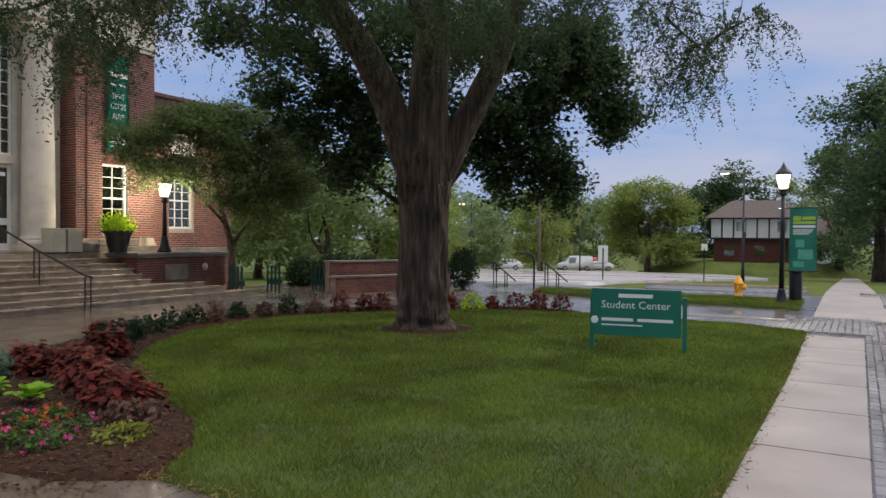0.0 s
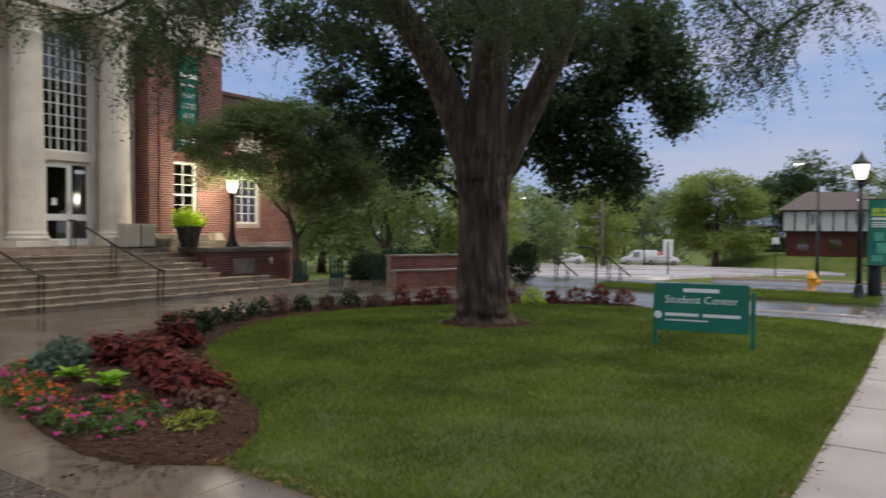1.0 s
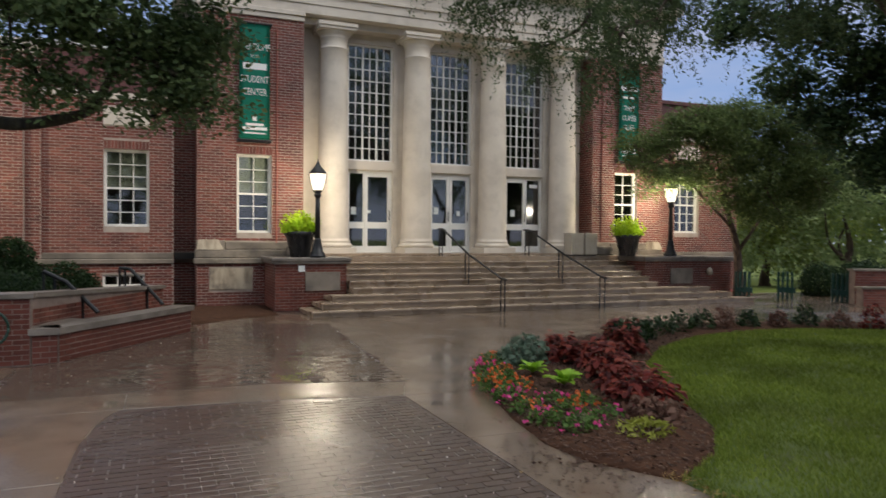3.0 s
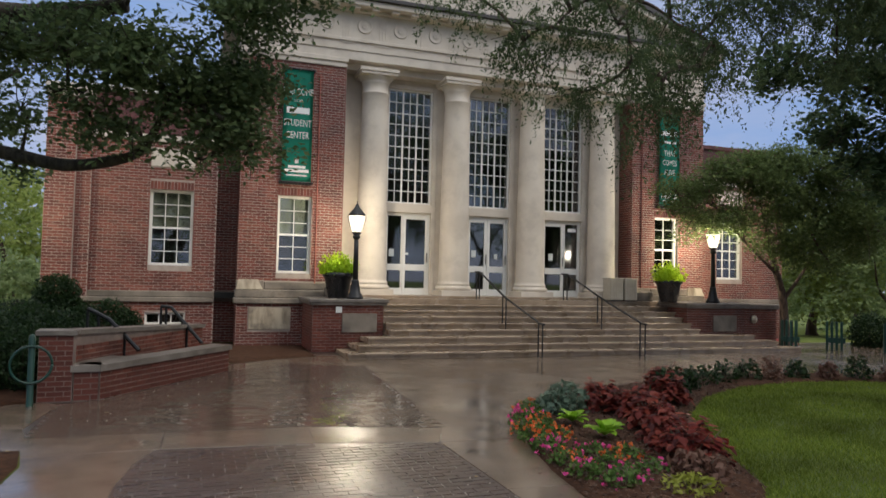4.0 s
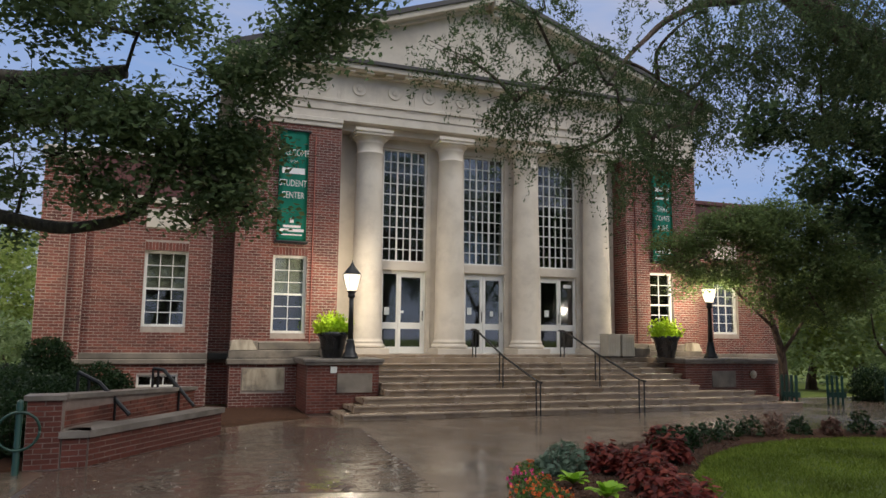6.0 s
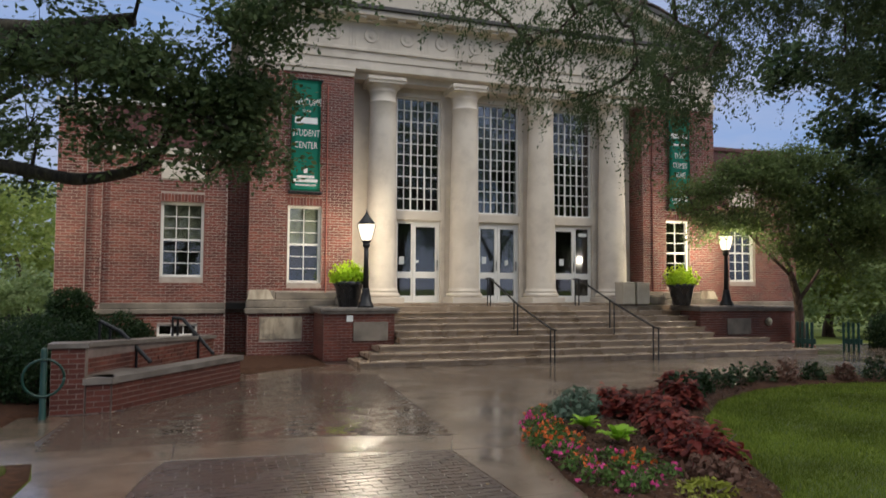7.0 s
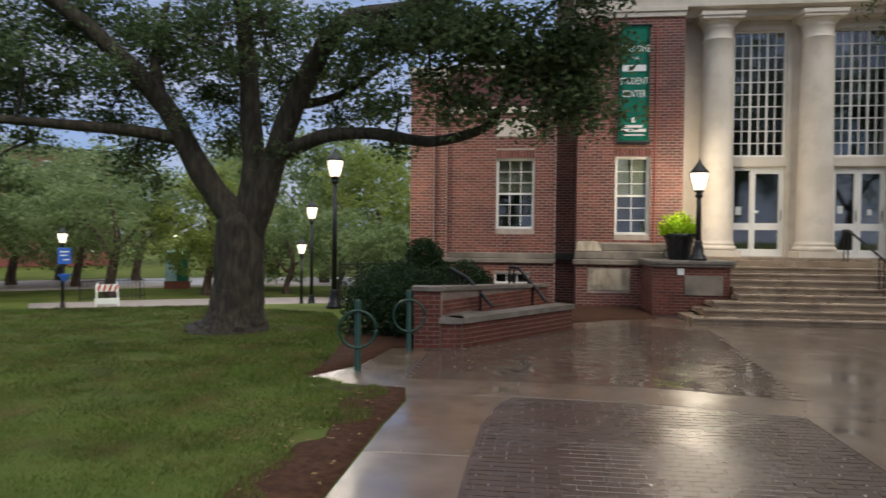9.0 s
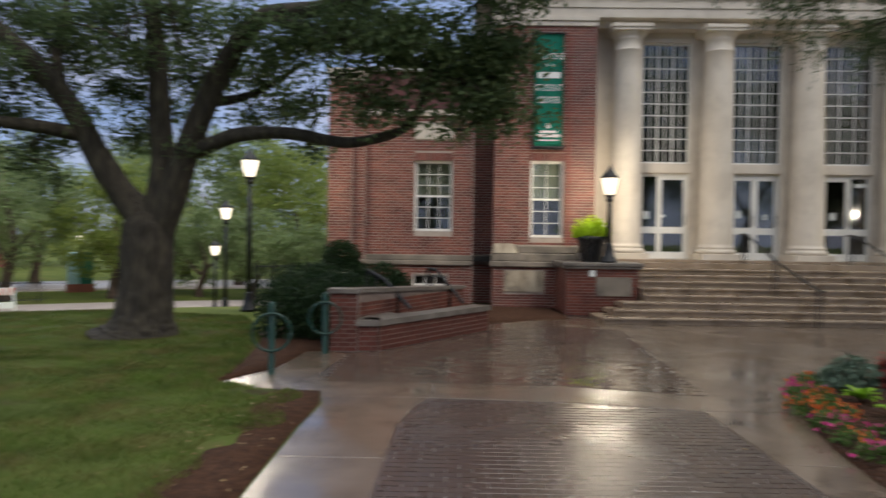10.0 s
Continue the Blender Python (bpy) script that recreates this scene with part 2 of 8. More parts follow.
M_FIELD = wet("wet_dark_paving", [(0.074, 0.049, 0.034), (0.105, 0.072, 0.05)], 0.14, 0.03, 0.7, film=0.2, bump=0.3, bump_scale=30, low=0.36, high=0.54, island_var=0.08, calm=0.2)
M_JOINT = wet("joint_sand", [(0.045, 0.028, 0.02), (0.065, 0.042, 0.031)], 0.35, 0.25, 0.7, film=0.6, bump=0.3, scale=8)
M_SOIL = material("dark_mulch", [(0.028, 0.013, 0.008), (0.075, 0.036, 0.02)], 0.9, scale=14, bump=1.0, bump_scale=50, spec=0.12)
M_DRYGROUND = material("patchy_grass_ground", [(0.05, 0.04, 0.018), (0.06, 0.08, 0.018), (0.075, 0.1, 0.022), (0.1, 0.08, 0.035)], 0.95, spec=0.1, scale=1.1, bump=0.7, bump_scale=40)
M_TURF = material("turf_soil", [(0.045, 0.05, 0.015), (0.055, 0.078, 0.018), (0.065, 0.09, 0.022)], 0.9, scale=1.5, bump=0.6, bump_scale=40)
M_GROUND = material("grass_ground", [(0.06, 0.085, 0.018), (0.1, 0.125, 0.026), (0.14, 0.145, 0.045)], 0.95, spec=0.1, scale=0.5, bump=0.6, bump_scale=40)
M_ASPHALT = wet("wet_asphalt", [(0.1, 0.095, 0.095), (0.15, 0.14, 0.14)], 0.45, 0.2, 0.15, bump=0.2, scale=0.3)
M_BARK = material("bark", [(0.018, 0.011, 0.008), (0.066, 0.043, 0.031), (0.14, 0.096, 0.069)], 0.9, scale=13, bump=1.0, bump_scale=24, stretch=(1, 1, 0.13), depth=0.05)
M_BARK_OAK = material("oak_bark", [(0.012, 0.009, 0.006), (0.038, 0.031, 0.02), (0.074, 0.061, 0.04)], 0.9, scale=15, bump=1.0, bump_scale=26, stretch=(1, 1, 0.2), depth=0.05)
M_BARK2 = material("pale_bark", [(0.1, 0.075, 0.055), (0.19, 0.15, 0.11)], 0.9, scale=6, bump=0.7, bump_scale=26, stretch=(1, 1, 0.3))
L_OAK = leaf_material("oak_leaf", [(0.058, 0.092, 0.042), (0.092, 0.135, 0.058), (0.14, 0.185, 0.08)], through_light=0.55)
L_LOCUST = leaf_material("locust_leaf", [(0.05, 0.075, 0.034), (0.075, 0.108, 0.048), (0.11, 0.145, 0.062)], through_light=0.58)
L_MAPLE = leaf_material("maple_leaf", [(0.035, 0.062, 0.032), (0.06, 0.1, 0.046), (0.11, 0.16, 0.066)], through_light=0.5)
L_FARDARK = leaf_material("far_dark_leaf", [(0.06, 0.1, 0.042), (0.09, 0.14, 0.058), (0.14, 0.19, 0.08)], through_light=0.5)
L_SMALL = leaf_material("dogwood_leaf", [(0.075, 0.115, 0.04), (0.115, 0.16, 0.055), (0.165, 0.21, 0.075)], through_light=0.55)
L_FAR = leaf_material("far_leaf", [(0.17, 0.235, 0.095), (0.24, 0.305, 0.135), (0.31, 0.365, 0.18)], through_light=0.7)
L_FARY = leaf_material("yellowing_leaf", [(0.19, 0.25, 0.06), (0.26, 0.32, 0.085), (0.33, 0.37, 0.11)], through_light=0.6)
L_HEDGE = leaf_material("hedge_leaf", [(0.012, 0.03, 0.012), (0.03, 0.055, 0.018)])
L_GRASS = leaf_material("grass_blade", [(0.1, 0.148, 0.016), (0.152, 0.208, 0.026), (0.215, 0.26, 0.046)], through_light=0.35, patches=0.38)
L_GRASS_DRY = leaf_material("dry_grass_blade", [(0.07, 0.122, 0.018), (0.1, 0.16, 0.028), (0.165, 0.17, 0.048)], through_light=0.35, patches=0.42, straw=(0.18, 0.155, 0.055))
L_COLEUS = leaf_material("coleus_leaf", [(0.05, 0.009, 0.009), (0.14, 0.021, 0.016), (0.24, 0.05, 0.03)])
L_LIME = leaf_material("lime_leaf", [(0.32, 0.5, 0.02), (0.5, 0.68, 0.04)], through_light=0.45)
L_BEDGREEN = leaf_material("bed_leaf", [(0.05, 0.1, 0.02), (0.1, 0.17, 0.04)])
L_BLUEGREEN = leaf_material("dusty_leaf", [(0.08, 0.13, 0.09), (0.14, 0.19, 0.13)])
L_ORANGE = leaf_material("orange_petal", [(0.6, 0.12, 0.03), (0.75, 0.2, 0.06)])
L_PINK = leaf_material("pink_petal", [(0.6, 0.05, 0.2), (0.75, 0.1, 0.35)])
M_GLOBE = glow_material("lit_globe", (1.0, 0.87, 0.66), 1.35)
M_LED = glow_material("lit_streetlight", (1.0, 0.95, 0.85), 4.0)


# ---------------------------------------------------------------- mesh helpers
def link_mesh(name, verts, faces, mat, parent=None, label="", smooth=False):
    me = bpy.data.meshes.new(name)
    me.from_pydata([tuple(v) for v in verts], [], [tuple(f) for f in faces])
    if smooth:
        me.polygons.foreach_set("use_smooth", [True] * len(me.polygons))
    me.materials.append(mat)
    ob = new(name, me)
    if parent is not None:
        ob.parent = parent
    if label:
        ob["label"] = label
    return ob


def part(name, bm, mat, parent=None, label="", smooth=False):
    me = bpy.data.meshes.new(name)
    bmesh.ops.recalc_face_normals(bm, faces=bm.faces)
    bm.to_mesh(me)
    bm.free()
    if smooth:
        me.polygons.foreach_set("use_smooth", [True] * len(me.polygons))
    me.materials.append(mat)
    ob = new(name, me)
    if parent is not None:
        ob.parent = parent
    if label:
        ob["label"] = label
    return ob


def empty(name, x=0, y=0, z=0, rz=0):
    e = new(name)
    e.empty_display_size = 0.1
    e.matrix_basis = pose(x, y, z, 0, 0, rz)
    return e


def box(bm, x0, x1, y0, y1, z0, z1, bevel=0.0):
    vs = [bm.verts.new(p) for p in ((x0, y0, z0), (x1, y0, z0), (x1, y1, z0), (x0, y1, z0), (x0, y0, z1), (x1, y0, z1), (x1, y1, z1), (x0, y1, z1))]
    fs = [bm.faces.new([vs[i] for i in f]) for f in ((0, 3, 2, 1), (4, 5, 6, 7), (0, 1, 5, 4), (1, 2, 6, 5), (2, 3, 7, 6), (3, 0, 4, 7))]
    if bevel:
        edges = list({e for f in fs for e in f.edges})
        bmesh.ops.bevel(bm, geom=edges, offset=bevel, segments=1, affect="EDGES")
    return bm


def boxes(*rows, bevel=0.0):
    bm = bmesh.new()
    for r in rows:
        box(bm, *r, bevel=bevel)
    return bm


def lathe(profile, seg=24, cx=0, cy=0, bm=None):
    """Turn (radius, z) pairs round the upright axis."""
    bm = bm or bmesh.new()
    rings = []
    for r, z in profile:
        rings.append([bm.verts.new((cx + r * math.cos(2 * math.pi * i / seg), cy + r * math.sin(2 * math.pi * i / seg), z)) for i in range(seg)])
    for a, b in zip(rings, rings[1:]):
        for i in range(seg):
            bm.faces.new((a[i], a[(i + 1) % seg], b[(i + 1) % seg], b[i]))
    bm.faces.new(rings[0][::-1])
    bm.faces.new(rings[-1])
    return bm


def tube(points, radii, seg=8, bm=None, rough=0.0, ridge=0.0):
    """A tapered tube along points."""
    bm = bm or bmesh.new()
    pts = [Vector(p) for p in points]
    if isinstance(radii, (int, float)):
        radii = [radii] * len(pts)
    rings = []
    side = None
    for i, p in enumerate(pts):
        d = (pts[min(i + 1, len(pts) - 1)] - pts[max(i - 1, 0)]).normalized()
        if side is None:
            side = d.cross(Vector((0, 0, 1)) if abs(d.z) < 0.9 else Vector((1, 0, 0))).normalized()
        side = (side - d * side.dot(d)).normalized()
        up = d.cross(side)
        ring = []
        for k in range(seg):
            a = 2 * math.pi * k / seg
            r = radii[i]
            if rough:
                r *= 1 + rough * noise.noise(Vector((math.cos(a) * 1.7, math.sin(a) * 1.7, i * 0.35 + points[0][0])))
            if ridge:
                r *= 1 + ridge * (abs(noise.noise(Vector((math.cos(a) * 5.5, math.sin(a) * 5.5, i * 0.16)))) * 1.3 + abs(noise.noise(Vector((math.cos(a) * 17, math.sin(a) * 17, i * 0.12)))) * 0.9 - 0.4)
            ring.append(bm.verts.new(p + side * (math.cos(a) * r) + up * (math.sin(a) * r)))
        rings.append(ring)
    for a, b in zip(rings, rings[1:]):
        for k in range(seg):
            bm.faces.new((a[k], a[(k + 1) % seg], b[(k + 1) % seg], b[k]))
    bm.faces.new(rings[0][::-1])
    bm.faces.new(rings[-1])
    return bm


def smooth_path(points, steps=5):
    """Catmull-Rom through points."""
    p = [Vector(q) for q in points]
    p = [p[0] * 2 - p[1]] + p + [p[-1] * 2 - p[-2]]
    out = []
    for i in range(1, len(p) - 2):
        a, b, c, d = p[i - 1:i + 3]
        for s in range(steps):
            t = s / steps
            out.append(0.5 * ((2 * b) + (c - a) * t + (2 * a - 5 * b + 4 * c - d) * t * t + (3 * b - a - 3 * c + d) * t ** 3))
    out.append(p[-2])
    return out


def leaves(name, centres, size, mat, parent, rng, aspect=0.6, label="", droop=0.0, kind="", flat=0.0):
    """One mesh of many small folded leaves at the given centres."""
    c = np.asarray(centres, float)
    n = len(c)
    d = rng.normal(size=(n, 3))
    d[:, 2] = d[:, 2] * (1 - flat) - droop
    d /= np.linalg.norm(d, axis=1, keepdims=True) + 1e-9
    s = np.cross(d, rng.normal(size=(n, 3)) * [1 - flat, 1 - flat, 1])
    s /= np.linalg.norm(s, axis=1, keepdims=True) + 1e-9
    up = np.cross(d, s)
    L = size * rng.uniform(0.6, 1.35, (n, 1))
    W = L * aspect * 0.5
    v = np.stack([c - d * L * 0.5, c + s * W + up * W * 0.35, c + d * L * 0.5, c - s * W + up * W * 0.35], 1).reshape(-1, 3)
    me = bpy.data.meshes.new(name)
    me.vertices.add(4 * n)
    me.vertices.foreach_set("co", v.ravel())
    base = np.arange(n)[:, None] * 4
    tri = np.concatenate([base + [0, 1, 2], base + [0, 2, 3]], 1).reshape(-1)
    me.loops.add(6 * n)
    me.loops.foreach_set("vertex_index", tri.astype(np.int32))
    me.polygons.add(2 * n)
    me.polygons.foreach_set("loop_start", np.arange(2 * n, dtype=np.int32) * 3)
    me.materials.append(mat)
    me.update()
    me.validate()
    ob = new(name, me)
    if parent is not None:
        ob.parent = parent
    if label or kind:
        tagged(ob, label, "", "", kind)
    return ob


def fall(x, y):
    """Height of the land: level round the building, falling away to both sides."""
    r = math.hypot(x, y)
    w = min(1, max(0, (x + 4) / 8))
    d = max(0.0, r - 24)
    right = max(-9.0, -0.042 * d * d / (d + 3))
    u = min(1.0, max(0.0, (r - 16.5) / 16))
    left = -1.6 * u * u * (3 - 2 * u) - 0.004 * max(0.0, r - 33)
    return left + (right - left) * w
# ---------------------------------------------------------------- ground
def ground_sheet():
    rings = [0, 3, 6, 9, 12, 15, 17, 19, 21, 23, 25, 28, 31, 35, 40, 46, 53, 61, 70, 82, 96, 115, 140, 180, 240, 330, 480, 700, 1000, 1600]
    seg = 72
    v, f = [(0, 0, -0.06)], []
    for r in rings[1:]:
        for k in range(seg):
            a = 2 * math.pi * k / seg
            x, y = r * math.cos(a), r * math.sin(a)
            v.append((x, y, fall(x, y) - 0.06))
    for k in range(seg):
        f.append((0, 1 + k, 1 + (k + 1) % seg))
    for i in range(len(rings) - 2):
        a, b = 1 + i * seg, 1 + (i + 1) * seg
        for k in range(seg):
            f.append((a + k, b + k, b + (k + 1) % seg, a + (k + 1) % seg))
    return tagged(link_mesh("ground", v, f, M_GROUND, smooth=True), "green grass ground falling gently away from the building", "ground", kind="structure")


def slab(name, pts, z0, z1, mat, parent=None, label="", bevel=0.0):
    bm = bmesh.new()
    lo = [bm.verts.new((x, y, z0)) for x, y in pts]
    hi = [bm.verts.new((x, y, z1)) for x, y in pts]
    n = len(pts)
    for i in range(n):
        bm.faces.new((lo[i], lo[(i + 1) % n], hi[(i + 1) % n], hi[i]))
    bm.faces.new(lo[::-1])
    top = bm.faces.new(hi)
    if bevel:
        bmesh.ops.bevel(bm, geom=list(top.edges), offset=bevel, segments=1, affect="EDGES")
    return part(name, bm, mat, parent, label)


def bumpy_bed(name, outline, z_edge, z_mid, mat, step=0.25, rough=0.02, label="", kind="structure", category="ground", soft=0.6):
    """A sheet inside an outline that rises from its edge to its middle."""
    pts = [Vector((x, y)) for x, y in outline]
    def inside(x, y):
        c = False
        j = len(pts) - 1
        for i in range(len(pts)):
            a, b = pts[i], pts[j]
            if (a.y > y) != (b.y > y) and x < (b.x - a.x) * (y - a.y) / (b.y - a.y) + a.x:
                c = not c
            j = i
        return c
    def gap(x, y):
        best = 9e9
        p = Vector((x, y))
        for i in range(len(pts)):
            a, b = pts[i - 1], pts[i]
            t = max(0, min(1, (p - a).dot(b - a) / max(1e-9, (b - a).length_squared)))
            best = min(best, (a + (b - a) * t - p).length)
        return best
    bm = bmesh.new()
    edge = []
    for i in range(len(pts)):
        a, b = pts[i - 1], pts[i]
        n = max(1, int((b - a).length / step))
        for k in range(n):
            q = a + (b - a) * (k / n)
            edge.append((q.x, q.y))
    ev = [bm.verts.new((x, y, z_edge)) for x, y in edge]
    for i in range(len(ev)):
        bm.edges.new((ev[i - 1], ev[i]))
    bmesh.ops.triangle_fill(bm, edges=bm.edges[:], use_beauty=True)
    for _ in range(8):
        long = [e for e in bm.edges if e.calc_length() > step * 1.7 and not e.is_boundary]
        if not long:
            break
        bmesh.ops.subdivide_edges(bm, edges=long, cuts=1)
        bmesh.ops.triangulate(bm, faces=bm.faces[:])
        bmesh.ops.beautify_fill(bm, faces=bm.faces[:], edges=[e for e in bm.edges if not e.is_boundary])
    for v in bm.verts:
        if not v.is_boundary:
            g = gap(v.co.x, v.co.y)
            v.co.z = z_edge + (z_mid - z_edge) * (1 - math.exp(-g / soft)) + rough * noise.noise(v.co * 2.3)
    rim = [e for e in bm.edges if e.is_boundary]
    ext = bmesh.ops.extrude_edge_only(bm, edges=rim)["geom"]
    for v in ext:
        if isinstance(v, bmesh.types.BMVert):
            v.co.z = -0.08
    ob = part(name, bm, mat, None, "", True)
    tagged(ob, label, category, kind=kind)
    return ob, inside, gap


ground_sheet()

LAWN = [(3.42, 3.9), (4.05, 4.25), (4.62, 4.85), (4.98, 5.6), (5.45, 6.6), (6.1, 7.65), (7.2, 8.7), (8.5, 9.42), (9.8, 9.68), (11.0, 9.6), (12.2, 9.05), (13.3, 8.2), (14.3, 7.1), (14.95, 5.9), (15.25, 4.6), (15.2, 2.6), (15.1, 1.2), (14.5, 0.1), (10, 0.2), (6.8, 0.33), (4.6, 0.42), (3.6, 0.6), (3.35, 1.2), (3.35, 2.8)]
BED = [(3.42, 3.9), (3.05, 4.5), (2.98, 5.0), (3.1, 5.8), (3.35, 6.8), (3.8, 8.1), (4.6, 9.2), (5.8, 9.75), (7.8, 10.55), (9.4, 10.95), (11.2, 10.85), (12.8, 10.2), (14.3, 8.95), (15.5, 7.3), (16.0, 5.8), (15.7, 4.7), (15.25, 4.6), (14.95, 5.9), (14.3, 7.1), (13.3, 8.2), (12.2, 9.05), (11.0, 9.6), (9.8, 9.68), (8.5, 9.42), (7.2, 8.7), (6.1, 7.65), (5.45, 6.6), (4.98, 5.6), (4.62, 4.85), (4.05, 4.25)]
LEFT_LAWN = [(-1.43, -6), (-1.43, 4.4), (-1.42, 6.2), (-1.38, 7.1), (-1.5, 7.68), (-1.95, 7.72), (-2.8, 8.02), (-2.75, 8.7), (-2.85, 9.4), (-3.0, 10.6), (-3.4, 12.2), (-4.3, 14.4), (-7.5, 15.2), (-11.0, 13.8), (-14, 10), (-16, 2), (-15, -6)]
lawn, in_lawn, lawn_gap = bumpy_bed("lawn", LAWN, 0.006, 0.07, M_TURF, 0.4, 0.02, "trimmed green lawn round the old tree", soft=0.5)
bed, in_bed, bed_gap = bumpy_bed("flower_bed", BED, 0.012, 0.07, M_SOIL, 0.14, 0.03, "dark mulched flower bed curving round the lawn", soft=0.3)
left_lawn, in_left, left_gap = bumpy_bed("lawn", LEFT_LAWN, 0.0, 0.03, M_DRYGROUND, 0.5, 0.03, "patchy green lawn under the spreading oak", soft=0.4)

# paving: a dark bed with slabs and pavers laid on it
paving = tagged(empty("pavement"), "rain-wet concrete and brick paving of the forecourt", "pavement", kind="structure")
slab("paving_bed", [(-2.6, -6), (24, -6), (24, 16.6), (-0.9, 16.6), (-1.6, 11.0), (-2.6, 8.6)], -0.10, -0.007, M_JOINT, paving)
G = 0.006
def paving_slab(x0, x1, y0, y1, mat=M_CONC, z=0.0):
    return slab("slab", [(x0 + G, y0 + G), (x1 - G, y0 + G), (x1 - G, y1 - G), (x0 + G, y1 - G)], -0.09, z, mat, paving, bevel=0.002)

ARC = [(-0.58, -6), (-0.58, 5.2), (-0.56, 6.3), (-0.45, 7.05), (-0.3, 7.5), (-0.26, 7.75)]
# curved path along the pavers, in lengths
ys = [-6, -3.6, -1.2, 1.2, 3.4, 5.4, 7.46]
def arc_x(y):
    for (xa, ya), (xb, yb) in zip(ARC, ARC[1:]):
        if ya <= y <= yb:
            return xa + (xb - xa) * (y - ya) / (yb - ya)
    return ARC[-1][0]
for a, b in zip(ys, ys[1:]):
    ts = [a + G + (b - a - 2 * G) * i / 8 for i in range(9)]
    slab("slab", [(-1.5, ts[0])] + [(arc_x(t) - G, t) for t in ts] + [(-1.5, ts[-1])], -0.09, 0.0, M_CONC, paving, bevel=0.004)
slab("slab", [(-3.0, 7.6), (-1.52, 7.47), (-0.272, 7.475), (-0.27, 8.2), (-1.55, 8.2), (-1.7, 8.75), (-2.3, 8.95)], -0.09, 0.0, M_CONC, paving, bevel=0.004)
slab("slab", [(-2.3, 8.96), (-1.69, 8.76), (-1.57, 10.2), (-1.85, 10.36), (-2.2, 10.3)], -0.09, 0.0, M_CONC, paving, bevel=0.004)
slab("slab", [(-0.26, 7.48), (1.2, 7.37), (1.25, 8.16), (-0.26, 8.2)], -0.09, 0.0, M_CONC, paving, bevel=0.004)
slab("slab", [(1.212, 7.37), (2.47, 7.1), (2.72, 7.75), (1.262, 8.16)], -0.09, 0.0, M_CONC, paving, bevel=0.004)
# dark wet field before the steps
slab("dark_field", [(-1.55, 8.21), (1.25, 8.175), (2.715, 7.77), (2.78, 9.0), (2.9, 11.0), (3.08, 13.2), (1.7, 13.9), (0.5, 13.0), (-1.2, 10.3), (-1.56, 10.2)], -0.09, -0.002, M_FIELD, paving, bevel=0.003)
for y0, y1 in ((-6, -4), (-4, -2), (-2, 0), (0, 1.8), (1.8, 3.6), (3.6, 5.4), (5.4, 7.08)):
    paving_slab(2.47, 4.4, y0, y1)
slab("slab", [(2.48, 7.1), (4.4, 7.1), (4.4, 9.1), (2.8, 9.1), (2.73, 7.76)], -0.09, 0.0, M_CONC, paving, bevel=0.004)
for y0, y1, xa in ((9.1, 11.0, 2.84), (11.0, 13.0, 2.98)):
    slab("slab", [(xa, y0 + G), (4.4, y0 + G), (4.4, y1 - G), (xa + 0.1, y1 - G)], -0.09, 0.0, M_CONC, paving, bevel=0.004)
slab("slab", [(-0.9, 15.0), (0.5, 13.05), (1.7, 13.93), (3.1, 13.25), (3.1, 13.0), (4.4, 13.0), (4.4, 14.6), (2.9, 15.2), (1.4, 15.4), (0.3, 15.3)], -0.09, 0.0, M_CONC, paving, bevel=0.004)
xs = [4.4, 6.5, 8.6, 10.7, 12.8, 14.9, 17.0, 19.1, 21.2, 23.3]
yy = [0.9, 3.0, 5.1, 7.2, 9.3, 11.4, 13.5, 16.4]
for a, b in zip(xs, xs[1:]):
    for c, d in zip(yy, yy[1:]):
        if not (6 < (a + b) / 2 < 14 and 1.0 < (c + d) / 2 < 8):
            paving_slab(a, b, c, d)

# sidewalk along the lawn, then a brick strip
sidewalk = tagged(empty("pavement"), "pale damp concrete sidewalk with brick edging strip", "pavement", kind="structure")
x = 3.4
def walk_y(x, y):
    return y - 0.036 * (min(x, 17) - 9) - 0.028 * max(0, x - 17)
while x < 120:
    L = 1.55 if x < 40 else 4.0
    if not 14.6 < x + L / 2 < 17.6:
        def q(xx, yv):
            return (xx, walk_y(xx, yv))
        bm = bmesh.new()
        lo = [(x + 0.011, 0.27), (x + L - 0.011, 0.27), (x + L - 0.011, -0.6), (x + 0.011, -0.6)] if x < 17 else [(x + 0.006, 0.35), (x + L - 0.006, 0.35), (x + L - 0.006, -1.1), (x + 0.006, -1.1)]
        vs = [bm.verts.new((*q(xx, yv), fall(xx, yv) + dz)) for dz in (-0.09, 0.004) for xx, yv in lo]
        for fc in ((0, 1, 5, 4), (1, 2, 6, 5), (2, 3, 7, 6), (3, 0, 4, 7)):
            bm.faces.new([vs[i] for i in fc])
        top = bm.faces.new(vs[4:])
        bmesh.ops.bevel(bm, geom=list(top.edges), offset=0.004, segments=1, affect="EDGES")
        part("slab", bm, M_WALK, sidewalk)
        if x < 17:
            jb = boxes((-0.0125, 0.0125, -0.45, 0.45, -0.06, 0.001))
            part("joint", jb, M_SOIL, sidewalk).location = (x, walk_y(x, -0.16), 0)
    x += L

# ---------------------------------------------------------------- the building
YF, YW, YA, CX = 17.42, 18.17, 17.8, 7.65
hall = tagged(empty("student_hall"), "red brick hall with limestone columns, pediment and wide windows", "building")


